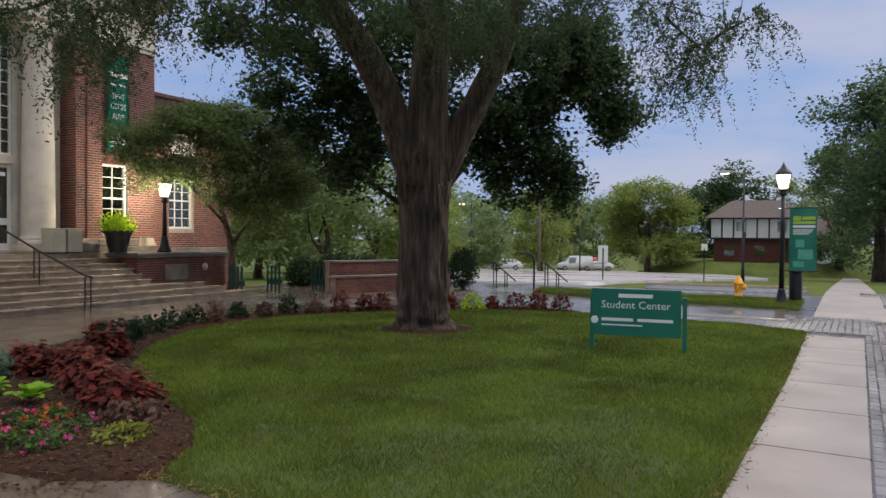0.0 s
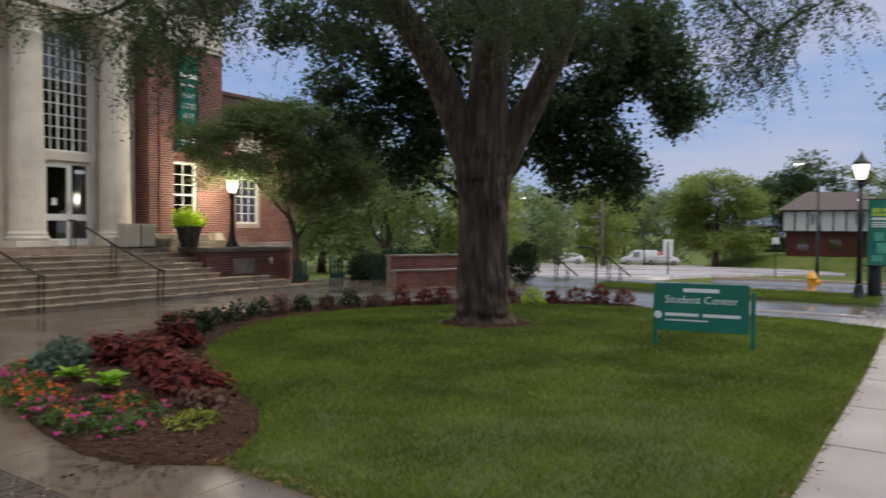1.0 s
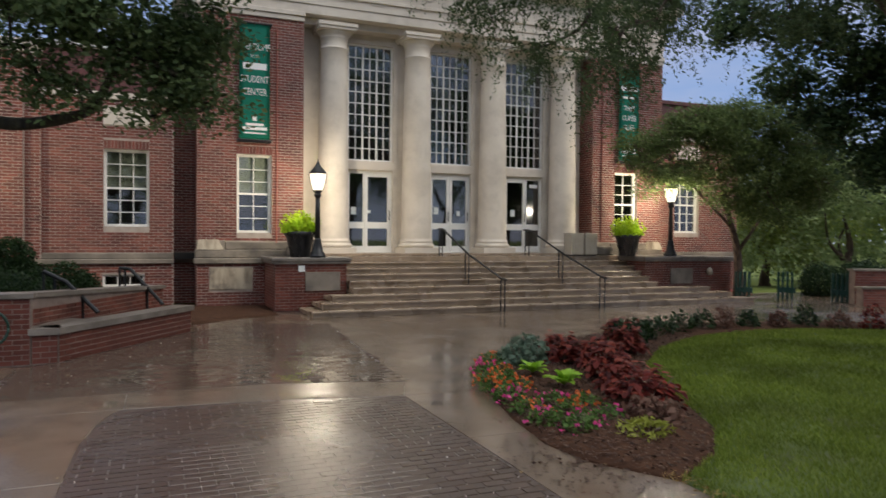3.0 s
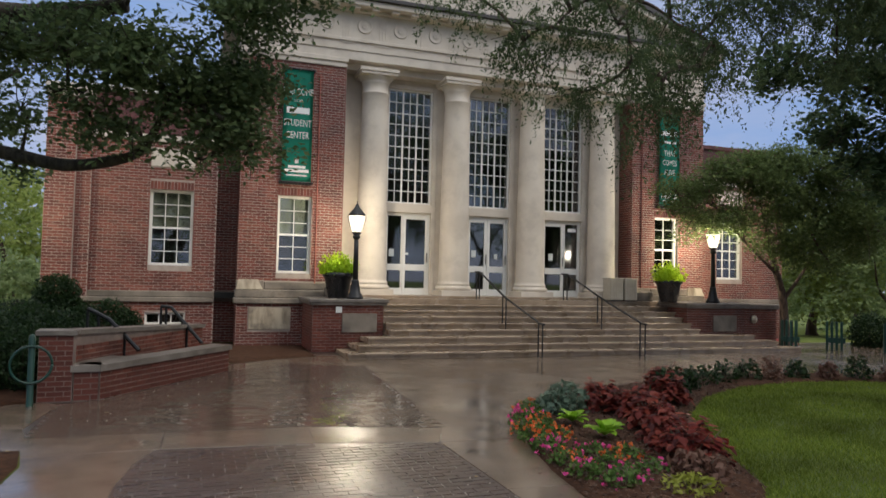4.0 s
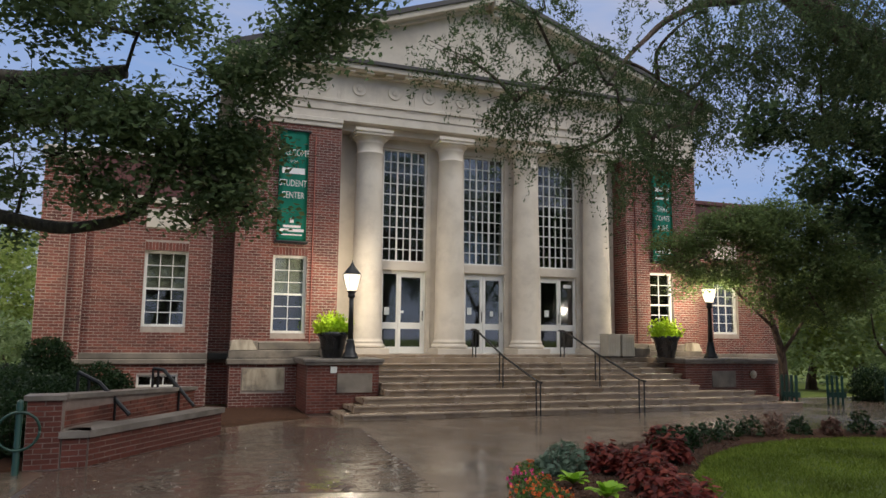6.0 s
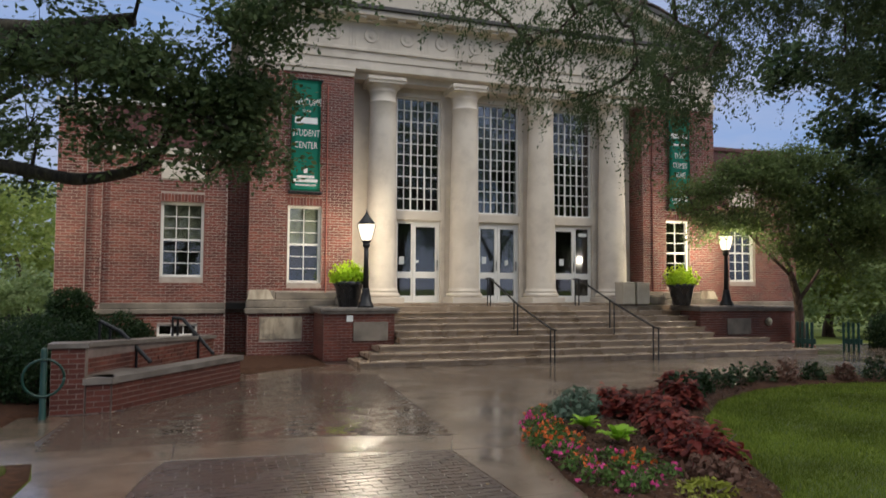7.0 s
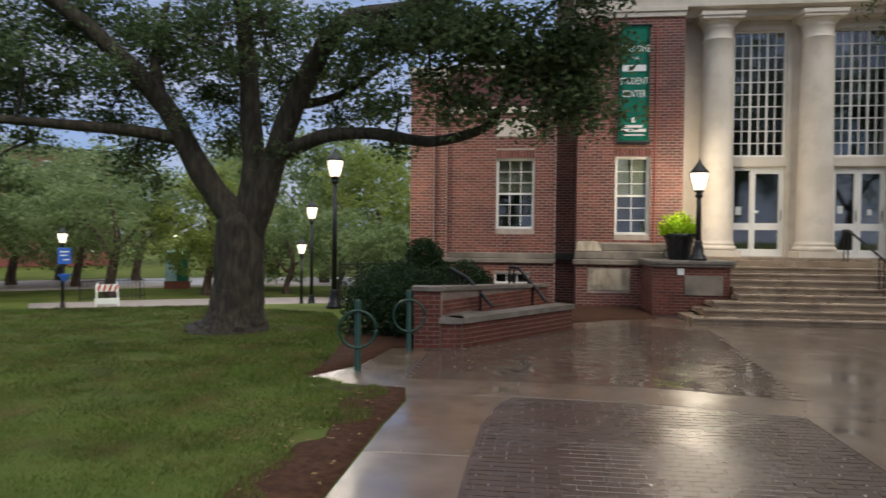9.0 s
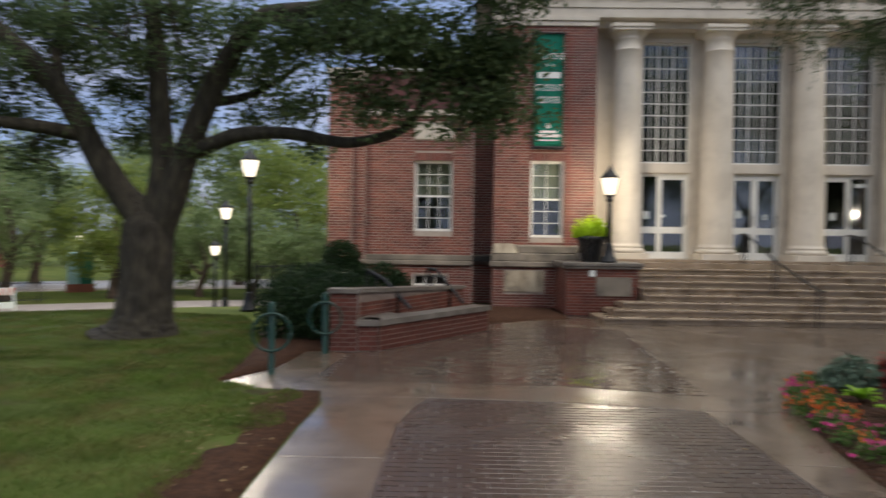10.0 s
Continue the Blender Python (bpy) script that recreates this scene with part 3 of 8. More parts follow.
def cut_wall(x0, x1, z0, z1, y0, y1, holes):
    bm = bmesh.new()
    xs = sorted({x0, x1, *[h[0] for h in holes], *[h[2] for h in holes]})
    zs = sorted({z0, z1, *[h[1] for h in holes], *[h[3] for h in holes]})
    for a, b in zip(xs, xs[1:]):
        for c, d in zip(zs, zs[1:]):
            mx, mz = (a + b) / 2, (c + d) / 2
            if x0 <= mx <= x1 and z0 <= mz <= z1 and not any(h[0] < mx < h[2] and h[1] < mz < h[3] for h in holes):
                box(bm, a, b, y0, y1, c, d)
    bmesh.ops.remove_doubles(bm, verts=bm.verts, dist=0.0005)
    return bm


def brick_rows(ulen, z0, z1, holes=(), bl=0.203, bh=0.0677, gap=0.0125):
    """Running bond: (u0, z0, u1, z1) of every brick, cut at the holes and the ends."""
    out = []
    n = int(round((z1 - z0) / bh))
    h = (z1 - z0) / max(1, n)
    for i in range(n):
        a, b = z0 + i * h + gap / 2, z0 + (i + 1) * h - gap / 2
        u = -bl / 2 if i % 2 else 0.0
        while u < ulen:
            segs = [(max(0, u) + gap / 2, min(ulen, u + bl) - gap / 2)]
            for h0, hz0, h1, hz1 in holes:
                if hz0 < b and hz1 > a:
                    segs = [s for p, q in segs for s in ((p, min(q, h0 - gap / 2)), (max(p, h1 + gap / 2), q))]
            seen = set()
            for p, q in segs:
                if q - p > 0.02 and (round(p, 3), round(q, 3)) not in seen:
                    seen.add((round(p, 3), round(q, 3)))
                    out.append((p, a, q, b))
            u += bl
    return out


def brick_face(parent, ox, oy, ux, uy, ulen, z0, z1, holes=(), proud=0.006, name="brickwork", mat=None, rng=random.Random(3)):
    """Bricks laid on a wall face that starts at (ox, oy) and runs along (ux, uy); outward is to the right of that way."""
    nx, ny = uy, -ux
    v, f = [], []
    for a, c, b, d in brick_rows(ulen, z0, z1, holes):
        p = proud + rng.uniform(-0.002, 0.002)
        i = len(v)
        for dep, e in ((0.0, 0.0), (p, 0.0015)):
            for u, z in ((a + e, c + e), (b - e, c + e), (b - e, d - e), (a + e, d - e)):
                v.append((ox + ux * u + nx * dep, oy + uy * u + ny * dep, z))
        f += [(i + 4, i + 5, i + 6, i + 7), (i, i + 1, i + 5, i + 4), (i + 1, i + 2, i + 6, i + 5), (i + 2, i + 3, i + 7, i + 6), (i + 3, i, i + 4, i + 7)]
    return tagged(link_mesh(name, v, f, mat or M_BRICK, parent), kind="stuff")


def glazing(parent, x0, x1, z0, z1, y, cols, rows, bar=0.022, blind=0.0, thick=(), rail=None):
    """White bars and single panes in an opening."""
    bm = bmesh.new()
    for i in range(1, cols):
        xm = x0 + (x1 - x0) * i / cols
        w = bar * (1.6 if i in thick else 0.8)
        box(bm, xm - w / 2, xm + w / 2, y - 0.02, y + 0.02, z0, z1)
    for j in range(1, rows):
        zm = z0 + (z1 - z0) * j / rows
        w = bar * (2.2 if rail == j else 0.8)
        box(bm, x0, x1, y - 0.018, y + 0.018, zm - w / 2, zm + w / 2)
    part("muntin", bm, M_WHITE, parent)
    pw, ph = (x1 - x0) / cols, (z1 - z0) / rows
    me = None
    for i in range(cols):
        for j in range(rows):
            if me is None:
                ob = part("pane", boxes((-pw / 2, pw / 2, -0.003, 0.003, -ph / 2, ph / 2)), M_GLASS, parent)
                me = ob.data
            else:
                ob = new("pane", me)
                ob.parent = parent
            ob.location = (x0 + pw * (i + 0.5), y + 0.004, z0 + ph * (j + 0.5))
            ob.rotation_euler = (random.uniform(-0.006, 0.006), 0, random.uniform(-0.006, 0.006))
            ob.visible_shadow = False
    if blind:
        part("blind", boxes((x0, x1, y + 0.06, y + 0.065, z1 - (z1 - z0) * blind, z1)), M_BLIND, parent, "pale roller blind")


def surround(parent, x0, x1, z0, z1, y0, y1, w=0.06, mat=None, sill=0.0, name="window_frame"):
    m = mat or M_WHITE
    part(name, boxes((x0, x0 + w, y0, y1, z0, z1), (x1 - w, x1, y0, y1, z0, z1), (x0 + w, x1 - w, y0, y1, z1 - w, z1), (x0 + w, x1 - w, y0, y1, z0, z0 + w), bevel=0.004), m, parent)
    if sill:
        part("window_sill", boxes((x0 - 0.05, x1 + 0.05, y0 - 0.06, y0 + 0.05, z0 - sill, z0), bevel=0.008), M_LIME, parent)


wcount = 0
def sash_window(x0, x1, z0, z1, y, cols, rows, blind, sill=0.09):
    global wcount
    wcount += 1
    w = tagged(empty("window_%d" % wcount), "white-framed sash window with small panes in brick wall", "window", kind="structure")
    surround(w, x0, x1, z0, z1, y - 0.005, y + 0.12, 0.06, sill=sill)
    glazing(w, x0 + 0.06, x1 - 0.06, z0 + 0.06, z1 - 0.06, y + 0.06, cols, rows, 0.022, blind, rail=rows // 2)
    # Added sheet behind the panes; the room's shade is in its colour.
    part("dark_interior", boxes((x0 - 0.1, x1 + 0.1, y + 0.42, y + 0.46, z0 - 0.1, z1 + 0.1)), M_SHADESHEET, w)
    return w


# openings
W_A = (-1.06, 1.86, -0.1, 3.64)
W_BASE = (-1.08, 0.48, -0.2, 0.76)
W_B = (1.83, 1.74, 2.64, 3.63)
W_BR = (2 * CX - 2.64, 1.74, 2 * CX - 1.83, 3.63)
W_AR = (15.22, 1.86, 16.2, 3.64)
PX0, PX1 = 0.93, 2 * CX - 0.93
LX0, LX1 = 3.42, 2 * CX - 3.42
TOPB = 7.0
D = 0.35
for a, b, hole in ((PX0, LX0, W_B), (LX1, PX1, W_BR)):
    part("wall", cut_wall(a, b, 0, TOPB, YF, YF + D, [hole]), M_MORTAR, hall)
    hl = [(h[0] - a, h[1], h[2] - a, h[3]) for h in [(hole[0] - 0.0, hole[1] - 0.09, hole[2], hole[3] + 0.2)]]
    brick_face(hall, a, YF, 1, 0, b - a, 1.55, TOPB - 0.06, hl)
    panel = (b - 1.32 - a, 0.38, b - 0.42 - a, 0.92) if a < CX else (0.42, 0.38, 1.32, 0.92)
    panel = (0.27, 0.38, 1.27, 0.92) if a < CX else panel
    brick_face(hall, a, YF - 0.06, 1, 0, b - a, 0.0, 1.0, [panel], mat=M_BRICK)
    part("wall_base", boxes((a, b, YF - 0.06, YF + 0.01, 0, 1.0)), M_MORTAR, hall)
    part("stone_panel", boxes((a + panel[0] + 0.01, a + panel[2] - 0.01, YF - 0.085, YF - 0.05, panel[1] + 0.01, panel[3] - 0.01), bevel=0.006), M_PANEL, hall, "water-stained limestone panel")
    part("water_table", boxes((a - 0.08, b + 0.02, YF - 0.14, YF + 0.05, 1.0, 1.14), (a - 0.05, b, YF - 0.09, YF + 0.05, 1.14, 1.34), bevel=0.02), M_LIME_DIRTY, hall, "weathered limestone water table")
    part("stone_course", boxes((a - 0.02, a + 0.62, YF - 0.05, YF + 0.05, 1.34, 1.56), (a + 0.63, b, YF - 0.04, YF + 0.05, 1.34, 1.53), bevel=0.02), M_LIME_DIRTY, hall)
    # soldier course over the window
    bm = bmesh.new()
    n = 11
    for i in range(n):
        u = hole[0] - 0.02 + (hole[2] - hole[0] + 0.04) * i / n
        box(bm, u + 0.004, u + (hole[2] - hole[0] + 0.04) / n - 0.006, YF - 0.007, YF + 0.01, hole[3] + 0.005, hole[3] + 0.195)
    tagged(part("soldier_course", bm, M_BRICK, hall), kind="stuff")
    part("pier_cap", boxes((a - 0.03, b + 0.0, YF - 0.05, YF + 0.2, TOPB - 0.06, TOPB + 0.06), (a - 0.05, b + 0.02, YF - 0.09, YF + 0.2, TOPB + 0.06, TOPB + 0.17), bevel=0.01), M_LIME, hall)
    # sloping stone offset over the water table, and a thin conduit down the pier
    xo = a - 0.02 if a < CX else b - 0.6
    bm = bmesh.new()
    lo_ = [bm.verts.new(p) for p in ((xo, YF - 0.1, 1.342), (xo + 0.62, YF - 0.1, 1.342), (xo + 0.62, YF + 0.04, 1.342), (xo, YF + 0.04, 1.342))]
    hi_ = [bm.verts.new(p) for p in ((xo + 0.06, YF - 0.055, 1.58), (xo + 0.5, YF - 0.055, 1.58), (xo + 0.5, YF + 0.04, 1.58), (xo + 0.06, YF + 0.04, 1.58))]
    for k in range(4):
        bm.faces.new((lo_[k], lo_[(k + 1) % 4], hi_[(k + 1) % 4], hi_[k]))
    bm.faces.new(lo_[::-1])
    bm.faces.new(hi_)
    part("stone_offset", bm, M_PANEL, hall, "sloping pale stone offset")
    xc = b - 0.66 if a < CX else a + 0.3
    part("conduit", tube([(xc, YF - 0.03, 1.5), (xc, YF - 0.03, TOPB - 0.3)], 0.016, 8), M_BRICK_LOOSE, hall, "thin painted conduit")
# sides of the pavilion
for a, s in ((PX0, -1), (PX1, 1)):
    part("side_wall", boxes((min(a, a - s * D), max(a, a - s * D), YF + D + (0.902 + YA - YF - D if s < 0 else 0), 30, 0, TOPB + 1.6)), M_MORTAR, hall)
brick_face(hall, PX0, YA + 0.6, 0, -1, YA + 0.6 - YF, 0.0, TOPB - 0.06)
brick_face(hall, PX1, YF, 0, 1, YA - YF, 1.55, TOPB - 0.06)
brick_face(hall, PX1, YA + 0.2, 0, 1, 6.0, 5.9, TOPB + 1.5)
sash_window(*[W_B[i] for i in (0, 2, 1, 3)], YF + 0.1, 2, 6, 0.5)
sash_window(*[W_BR[i] for i in (0, 2, 1, 3)], YF + 0.1, 2, 6, 0.0)

# wings
def wing(x0, x1, hole, low):
    hs = [hole] + ([low] if low else [])
    part("wall", cut_wall(x0, x1, 0, 4.76, YA, YA + D, hs), M_MORTAR, hall)
    rel = [(hole[0] - x0, hole[1] - 0.09, hole[2] - x0, hole[3] + 0.2)]
    pan = (hole[0] - 0.01 - x0, 4.17, hole[2] + 0.01 - x0, 4.6)
    brick_face(hall, x0, YA, 1, 0, x1 - x0, 1.26, 4.76, rel + [pan])
    part("stone_panel", boxes((x0 + pan[0] + 0.01, x0 + pan[2] - 0.01, YA - 0.03, YA + 0.02, pan[1] + 0.01, pan[3] - 0.01), bevel=0.006), M_LIME, hall)
    relb = [(low[0] - x0, low[1] - 0.03, low[2] - x0, low[3] + 0.03)] if low else []
    brick_face(hall, x0, YA - 0.05, 1, 0, x1 - x0, 0, 1.0, relb)
    part("wall_base", cut_wall(x0, x1, 0, 1.0, YA - 0.05, YA + 0.002, [low] if low else []), M_MORTAR, hall)
    part("water_table", boxes((x0, x1, YA - 0.13, YA + 0.05, 1.0, 1.12), (x0, x1, YA - 0.09, YA + 0.05, 1.12, 1.26), bevel=0.018), M_LIME_DIRTY, hall, "weathered limestone water table")
    part("stone_band", boxes((x0, x1, YA - 0.05, YA + D, 4.76, 4.92), bevel=0.012), M_LIME, hall)
    part("attic_panel", boxes((x0, x1, YA + 0.02, YA + D, 4.92, 5.88)), M_ATTIC, hall, "dark maroon attic facing")
    part("coping", boxes((x0 - 0.02, x1, YA - 0.06, YA + D + 0.05, 5.88, 6.0), bevel=0.01), M_WHITE if x0 < 0 else M_ATTIC, hall)
    bm = bmesh.new()
    n = 13
    wd = (hole[2] - hole[0]) / n
    for i in range(n):
        box(bm, hole[0] + wd * i + 0.004, hole[0] + wd * (i + 1) - 0.006, YA - 0.007, YA + 0.01, hole[3] + 0.005, hole[3] + 0.195)
    tagged(part("soldier_course", bm, M_BRICK, hall), kind="stuff")

wing(-2.44, PX0 - 0.5, W_A, W_BASE)
YR = YA + 0.6
part("recess_wall", boxes((PX0 - 0.8, PX0, YR, YR + 0.3, 0, 5.88)), M_MORTAR, hall)
brick_face(hall, PX0 - 0.5, YR, 1, 0, 0.5, 0, 5.8)
brick_face(hall, PX0 - 0.5, YA + 0.01, 0, 1, YR - YA - 0.02, 0, 4.76)
part("water_table", boxes((PX0 - 0.49, PX0 - 0.01, YR - 0.1, YR + 0.02, 1.0, 1.26), bevel=0.015), M_LIME_DIRTY, hall)
part("recess_side", boxes((PX0 - 0.85, PX0 - 0.502, YA + D + 0.002, YR, 0, 5.5)), M_MORTAR, hall)
part("pavilion_side", boxes((PX0 + 0.001, PX0 + D, YF + D, YR + 0.3, 0, TOPB)), M_MORTAR, hall)
wing(PX1, 17.8, W_AR, None)
sash_window(*[W_A[i] for i in (0, 2, 1, 3)], YA + 0.1, 3, 6, 0.5)
sash_window(*[W_AR[i] for i in (0, 2, 1, 3)], YA + 0.1, 3, 6, 0.0)
wb = tagged(empty("window_9"), "small white basement window below the water table", "window", kind="structure")
surround(wb, *[W_BASE[i] for i in (0, 2, 1, 3)], YA + 0.0, YA + 0.1, 0.045)
glazing(wb, W_BASE[0] + 0.045, W_BASE[2] - 0.045, W_BASE[1] + 0.045, W_BASE[3] - 0.045, YA + 0.05, 3, 1, 0.03)
# brick end piers of the near wing
for x0, x1, yf in ((-3.22, -2.62, 17.6), (-2.62, -2.3, 17.7)):
    part("end_pier", boxes((x0, x1, yf, 18.9, 0, 5.7)), M_MORTAR, hall)
    brick_face(hall, x0, yf, 1, 0, x1 - x0, 0.4, 5.62)
    part("pier_cap", boxes((x0 - 0.03, x1 + 0.03, yf - 0.05, 18.9, 5.62, 5.74), (x0 - 0.05, x1 + 0.04, yf - 0.08, 18.9, 5.74, 5.9), bevel=0.012), M_LIME, hall)
brick_face(hall, -2.3, 17.7, 0, 1, 0.1, 0.4, 5.62)
part("side_wall", boxes((-3.2, -2.9, 18.9, 30, 0, 5.7)), M_BRICK, hall)
part("side_wall", boxes((17.5, 17.8, YA + D, 30, 0, 5.88)), M_BRICK, hall)
part("rear_wall", boxes((-3.2, 17.8, 30, 30.3, 0, 8.6)), M_BRICK, hall)
for x0, x1 in ((-3.2, PX0), (PX1, 17.8)):
    part("wing_roof", boxes((x0, x1, YA + D, 30, 5.5, 5.6)), M_ROOF, hall)

# limestone centre: wall behind the columns with three tall windows and doors
WINS = [(4.71, 5.95), (7.03, 8.27), (9.35, 10.59)]
holes = [h for a, b in WINS for h in ((a, 3.68, b, 6.75), (a, 1.25, b, 3.42))]
part("wall", cut_wall(LX0, LX1, 0, 8.4, YW - 0.06, YW + 0.3, holes), M_LIME, hall, "smooth limestone wall behind the columns")
for a, b in WINS:
    part("lintel", boxes((a - 0.05, b + 0.05, YW - 0.1, YW - 0.055, 3.44, 3.66), bevel=0.01), M_LIME, hall)
    for x0, x1, z0, z1 in ((a - 0.13, a - 0.002, 1.25, 6.86), (b + 0.002, b + 0.13, 1.25, 6.86), (a - 0.002, b + 0.002, 6.752, 6.86)):
        part("window_casing", boxes((x0, x1, YW - 0.09, YW - 0.055, z0, z1), bevel=0.006), M_LIME, hall)
brick_face(hall, LX1, YW - 0.07, 0, -1, YW - 0.07 - YF, 1.25, TOPB - 0.06)
for x0 in (LX1 + 0.002, LX0 - 0.302):
    part("pier_return", boxes((x0, x0 + 0.3, YF + D, YW - 0.06, 1.0, TOPB)), M_MORTAR, hall)

for a, b in WINS:
    w = tagged(empty("window_%d" % (3 + WINS.index((a, b)) + 3)), "tall white window with a grid of small panes", "window", kind="structure")
    surround(w, a, b, 3.68, 6.75, YW - 0.02, YW + 0.1, 0.04)
    glazing(w, a + 0.04, b - 0.04, 3.72, 6.71, YW + 0.04, 6, 10, 0.026, thick=(2, 4))

def glass_door(name, a, b, leaves_, label):
    """A white door frame with glazed leaves; leaves_: widths as shares of the opening."""
    d = tagged(empty(name), label, "door", kind="structure")
    surround(d, a, b, 1.25, 3.42, YW - 0.01, YW + 0.12, 0.03, name="door_frame")
    u = a + 0.03
    for share in leaves_:
        wdt = (b - a - 0.06) * share
        u1 = u + wdt
        st = 0.045 if share < 0.45 else 0.085
        top = 3.35 if share < 0.45 else 3.27
        lf = part("door_leaf", boxes((u + 0.003, u + st, YW, YW + 0.06, 1.28, 3.39), (u1 - st, u1 - 0.003, YW, YW + 0.06, 1.28, 3.39), (u + st, u1 - st, YW, YW + 0.06, top, 3.39), (u + st, u1 - st, YW, YW + 0.06, 1.28, 1.42), (u + st, u1 - st, YW, YW + 0.06, 1.89, 2.06), bevel=0.005), M_WHITE, d)
        for z0, z1 in ((1.42, 1.89), (2.06, top)):
            ob = part("pane", boxes((u + st, u1 - st, YW + 0.027, YW + 0.033, z0, z1)), M_GLASS, lf)
            ob.visible_shadow = False
        if share > 0.45:
            part("handle", tube([(u1 - 0.045, YW - 0.045, 2.12), (u1 - 0.045, YW - 0.05, 2.38)], 0.012), M_BLACK, lf)
        u = u1
    return d

glass_door("door_1", *WINS[0], (0.39, 0.61), "white glazed entrance door with sidelight")
glass_door("door_2", *WINS[1], (0.5, 0.5), "pair of white glazed entrance doors")
glass_door("door_3", *WINS[2], (0.58, 0.42), "white glazed entrance door with sidelight")
# inside, closed; the unlit dark is put into the near-black room colour
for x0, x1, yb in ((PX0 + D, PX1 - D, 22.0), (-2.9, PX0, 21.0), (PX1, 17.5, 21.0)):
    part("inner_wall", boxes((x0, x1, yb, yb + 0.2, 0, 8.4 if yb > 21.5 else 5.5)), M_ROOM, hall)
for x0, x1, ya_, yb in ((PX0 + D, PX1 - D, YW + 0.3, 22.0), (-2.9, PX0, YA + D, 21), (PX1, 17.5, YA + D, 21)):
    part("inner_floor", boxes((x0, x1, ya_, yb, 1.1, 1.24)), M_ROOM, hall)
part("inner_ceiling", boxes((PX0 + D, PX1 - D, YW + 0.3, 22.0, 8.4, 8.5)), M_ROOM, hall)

# columns
def column(x, y):
    z0 = 1.25
    h = TOPB - z0
    prof = [(0.46, z0 + 0.14), (0.485, z0 + 0.17), (0.49, z0 + 0.2), (0.475, z0 + 0.235), (0.44, z0 + 0.25), (0.43, z0 + 0.27), (0.44, z0 + 0.285), (0.445, z0 + 0.31), (0.43, z0 + 0.33), (0.405, z0 + 0.36)]
    for i in range(11):
        t = i / 10
        prof.append((0.4 - 0.068 * t ** 1.6, z0 + 0.4 + (h - 0.4 - 0.62) * t))
    zt = z0 + h - 0.62
    prof += [(0.355, zt + 0.02), (0.365, zt + 0.045), (0.345, zt + 0.06), (0.335, zt + 0.08), (0.335, zt + 0.27), (0.355, zt + 0.29), (0.36, zt + 0.31), (0.35, zt + 0.33), (0.38, zt + 0.38), (0.44, zt + 0.44), (0.45, zt + 0.46)]
    c = part("column", lathe(prof, 40, x, y), M_LIME, hall, "round limestone column with moulded capital", True)
    part("plinth", boxes((x - 0.49, x + 0.49, y - 0.49, y + 0.49, z0 - 0.02, z0 + 0.14), bevel=0.008), M_LIME, c)
    part("abacus", boxes((x - 0.47, x + 0.47, y - 0.47, y + 0.47, zt + 0.46, zt + 0.53), (x - 0.5, x + 0.5, y - 0.5, y + 0.5, zt + 0.53, zt + 0.62), bevel=0.008), M_LIME, c)
for k in (-1.5, -0.5, 0.5, 1.5):
    column(CX + 2.27 * k, 17.75)

# entablature: stepped architrave, frieze with rosettes, cornice
EX0, EX1 = PX0 - 0.02, PX1 + 0.02
for e, z0, z1, nm in ((0.0, 0.17, 0.4, "architrave"), (0.03, 0.4, 0.62, "architrave"), (0.08, 0.62, 0.7, "taenia")):
    part(nm, boxes((EX0 - e * 0.7, EX1 + e * 0.7, YF - e, YW + 0.3, TOPB + z0, TOPB + z1), bevel=0.008), M_LIME, hall)
part("soffit", boxes((LX0, LX1, YF + 0.3, YW, TOPB - 0.0, TOPB + 0.17)), M_LIME, hall)
part("frieze", boxes((EX0, EX1, YF + 0.0, YW + 0.3, TOPB + 0.7, TOPB + 1.38), bevel=0.006), M_LIME, hall)
for i in range(13):
    xr = CX + (i - 6) * 0.95
    bm = lathe([(0.001, 0.0), (0.05, 0.02), (0.07, 0.012), (0.075, 0.0), (0.12, 0.018), (0.15, 0.01), (0.17, 0.03), (0.185, 0.03), (0.195, 0.0)], 20)
    r = part("rosette", bm, M_LIME, hall, "", True)
    r.matrix_basis = pose(xr, YF + 0.002, TOPB + 1.06, 90, 0, 0)
    bm = bmesh.new()
    for k in range(6):
        box(bm, xr + 0.475 - 0.16 + k * 0.055, xr + 0.475 - 0.16 + k * 0.055 + 0.035, YF - 0.05, YF - 0.01, TOPB + 0.56, TOPB + 0.615)
    part("guttae", bm, M_LIME, hall)
    part("triglyph_line", boxes((xr + 0.38, xr + 0.41, YF - 0.012, YF + 0.01, TOPB + 0.72, TOPB + 1.3), (xr + 0.46, xr + 0.49, YF - 0.012, YF + 0.01, TOPB + 0.72, TOPB + 1.3), (xr + 0.54, xr + 0.57, YF - 0.012, YF + 0.01, TOPB + 0.72, TOPB + 1.3)), M_LIME, hall)
part("cornice", boxes((EX0 - 0.1, EX1 + 0.1, YF - 0.12, YW + 0.3, TOPB + 1.38, TOPB + 1.46), (EX0 - 0.32, EX1 + 0.32, YF - 0.36, YW + 0.3, TOPB + 1.46, TOPB + 1.6), bevel=0.012), M_LIME, hall)
bm = bmesh.new()
for i in range(27):
    xd = EX0 + 0.1 + (EX1 - EX0 - 0.2) * i / 26
    box(bm, xd - 0.1, xd + 0.1, YF - 0.3, YF - 0.12, TOPB + 1.4, TOPB + 1.455)
tagged(part("mutule", bm, M_LIME, hall), kind="stuff")
part("gutter", boxes((EX0 - 0.38, EX1 + 0.38, YF - 0.44, YF - 0.2, TOPB + 1.6, TOPB + 1.7), bevel=0.012), M_ROOF, hall, "dark metal gutter edge")
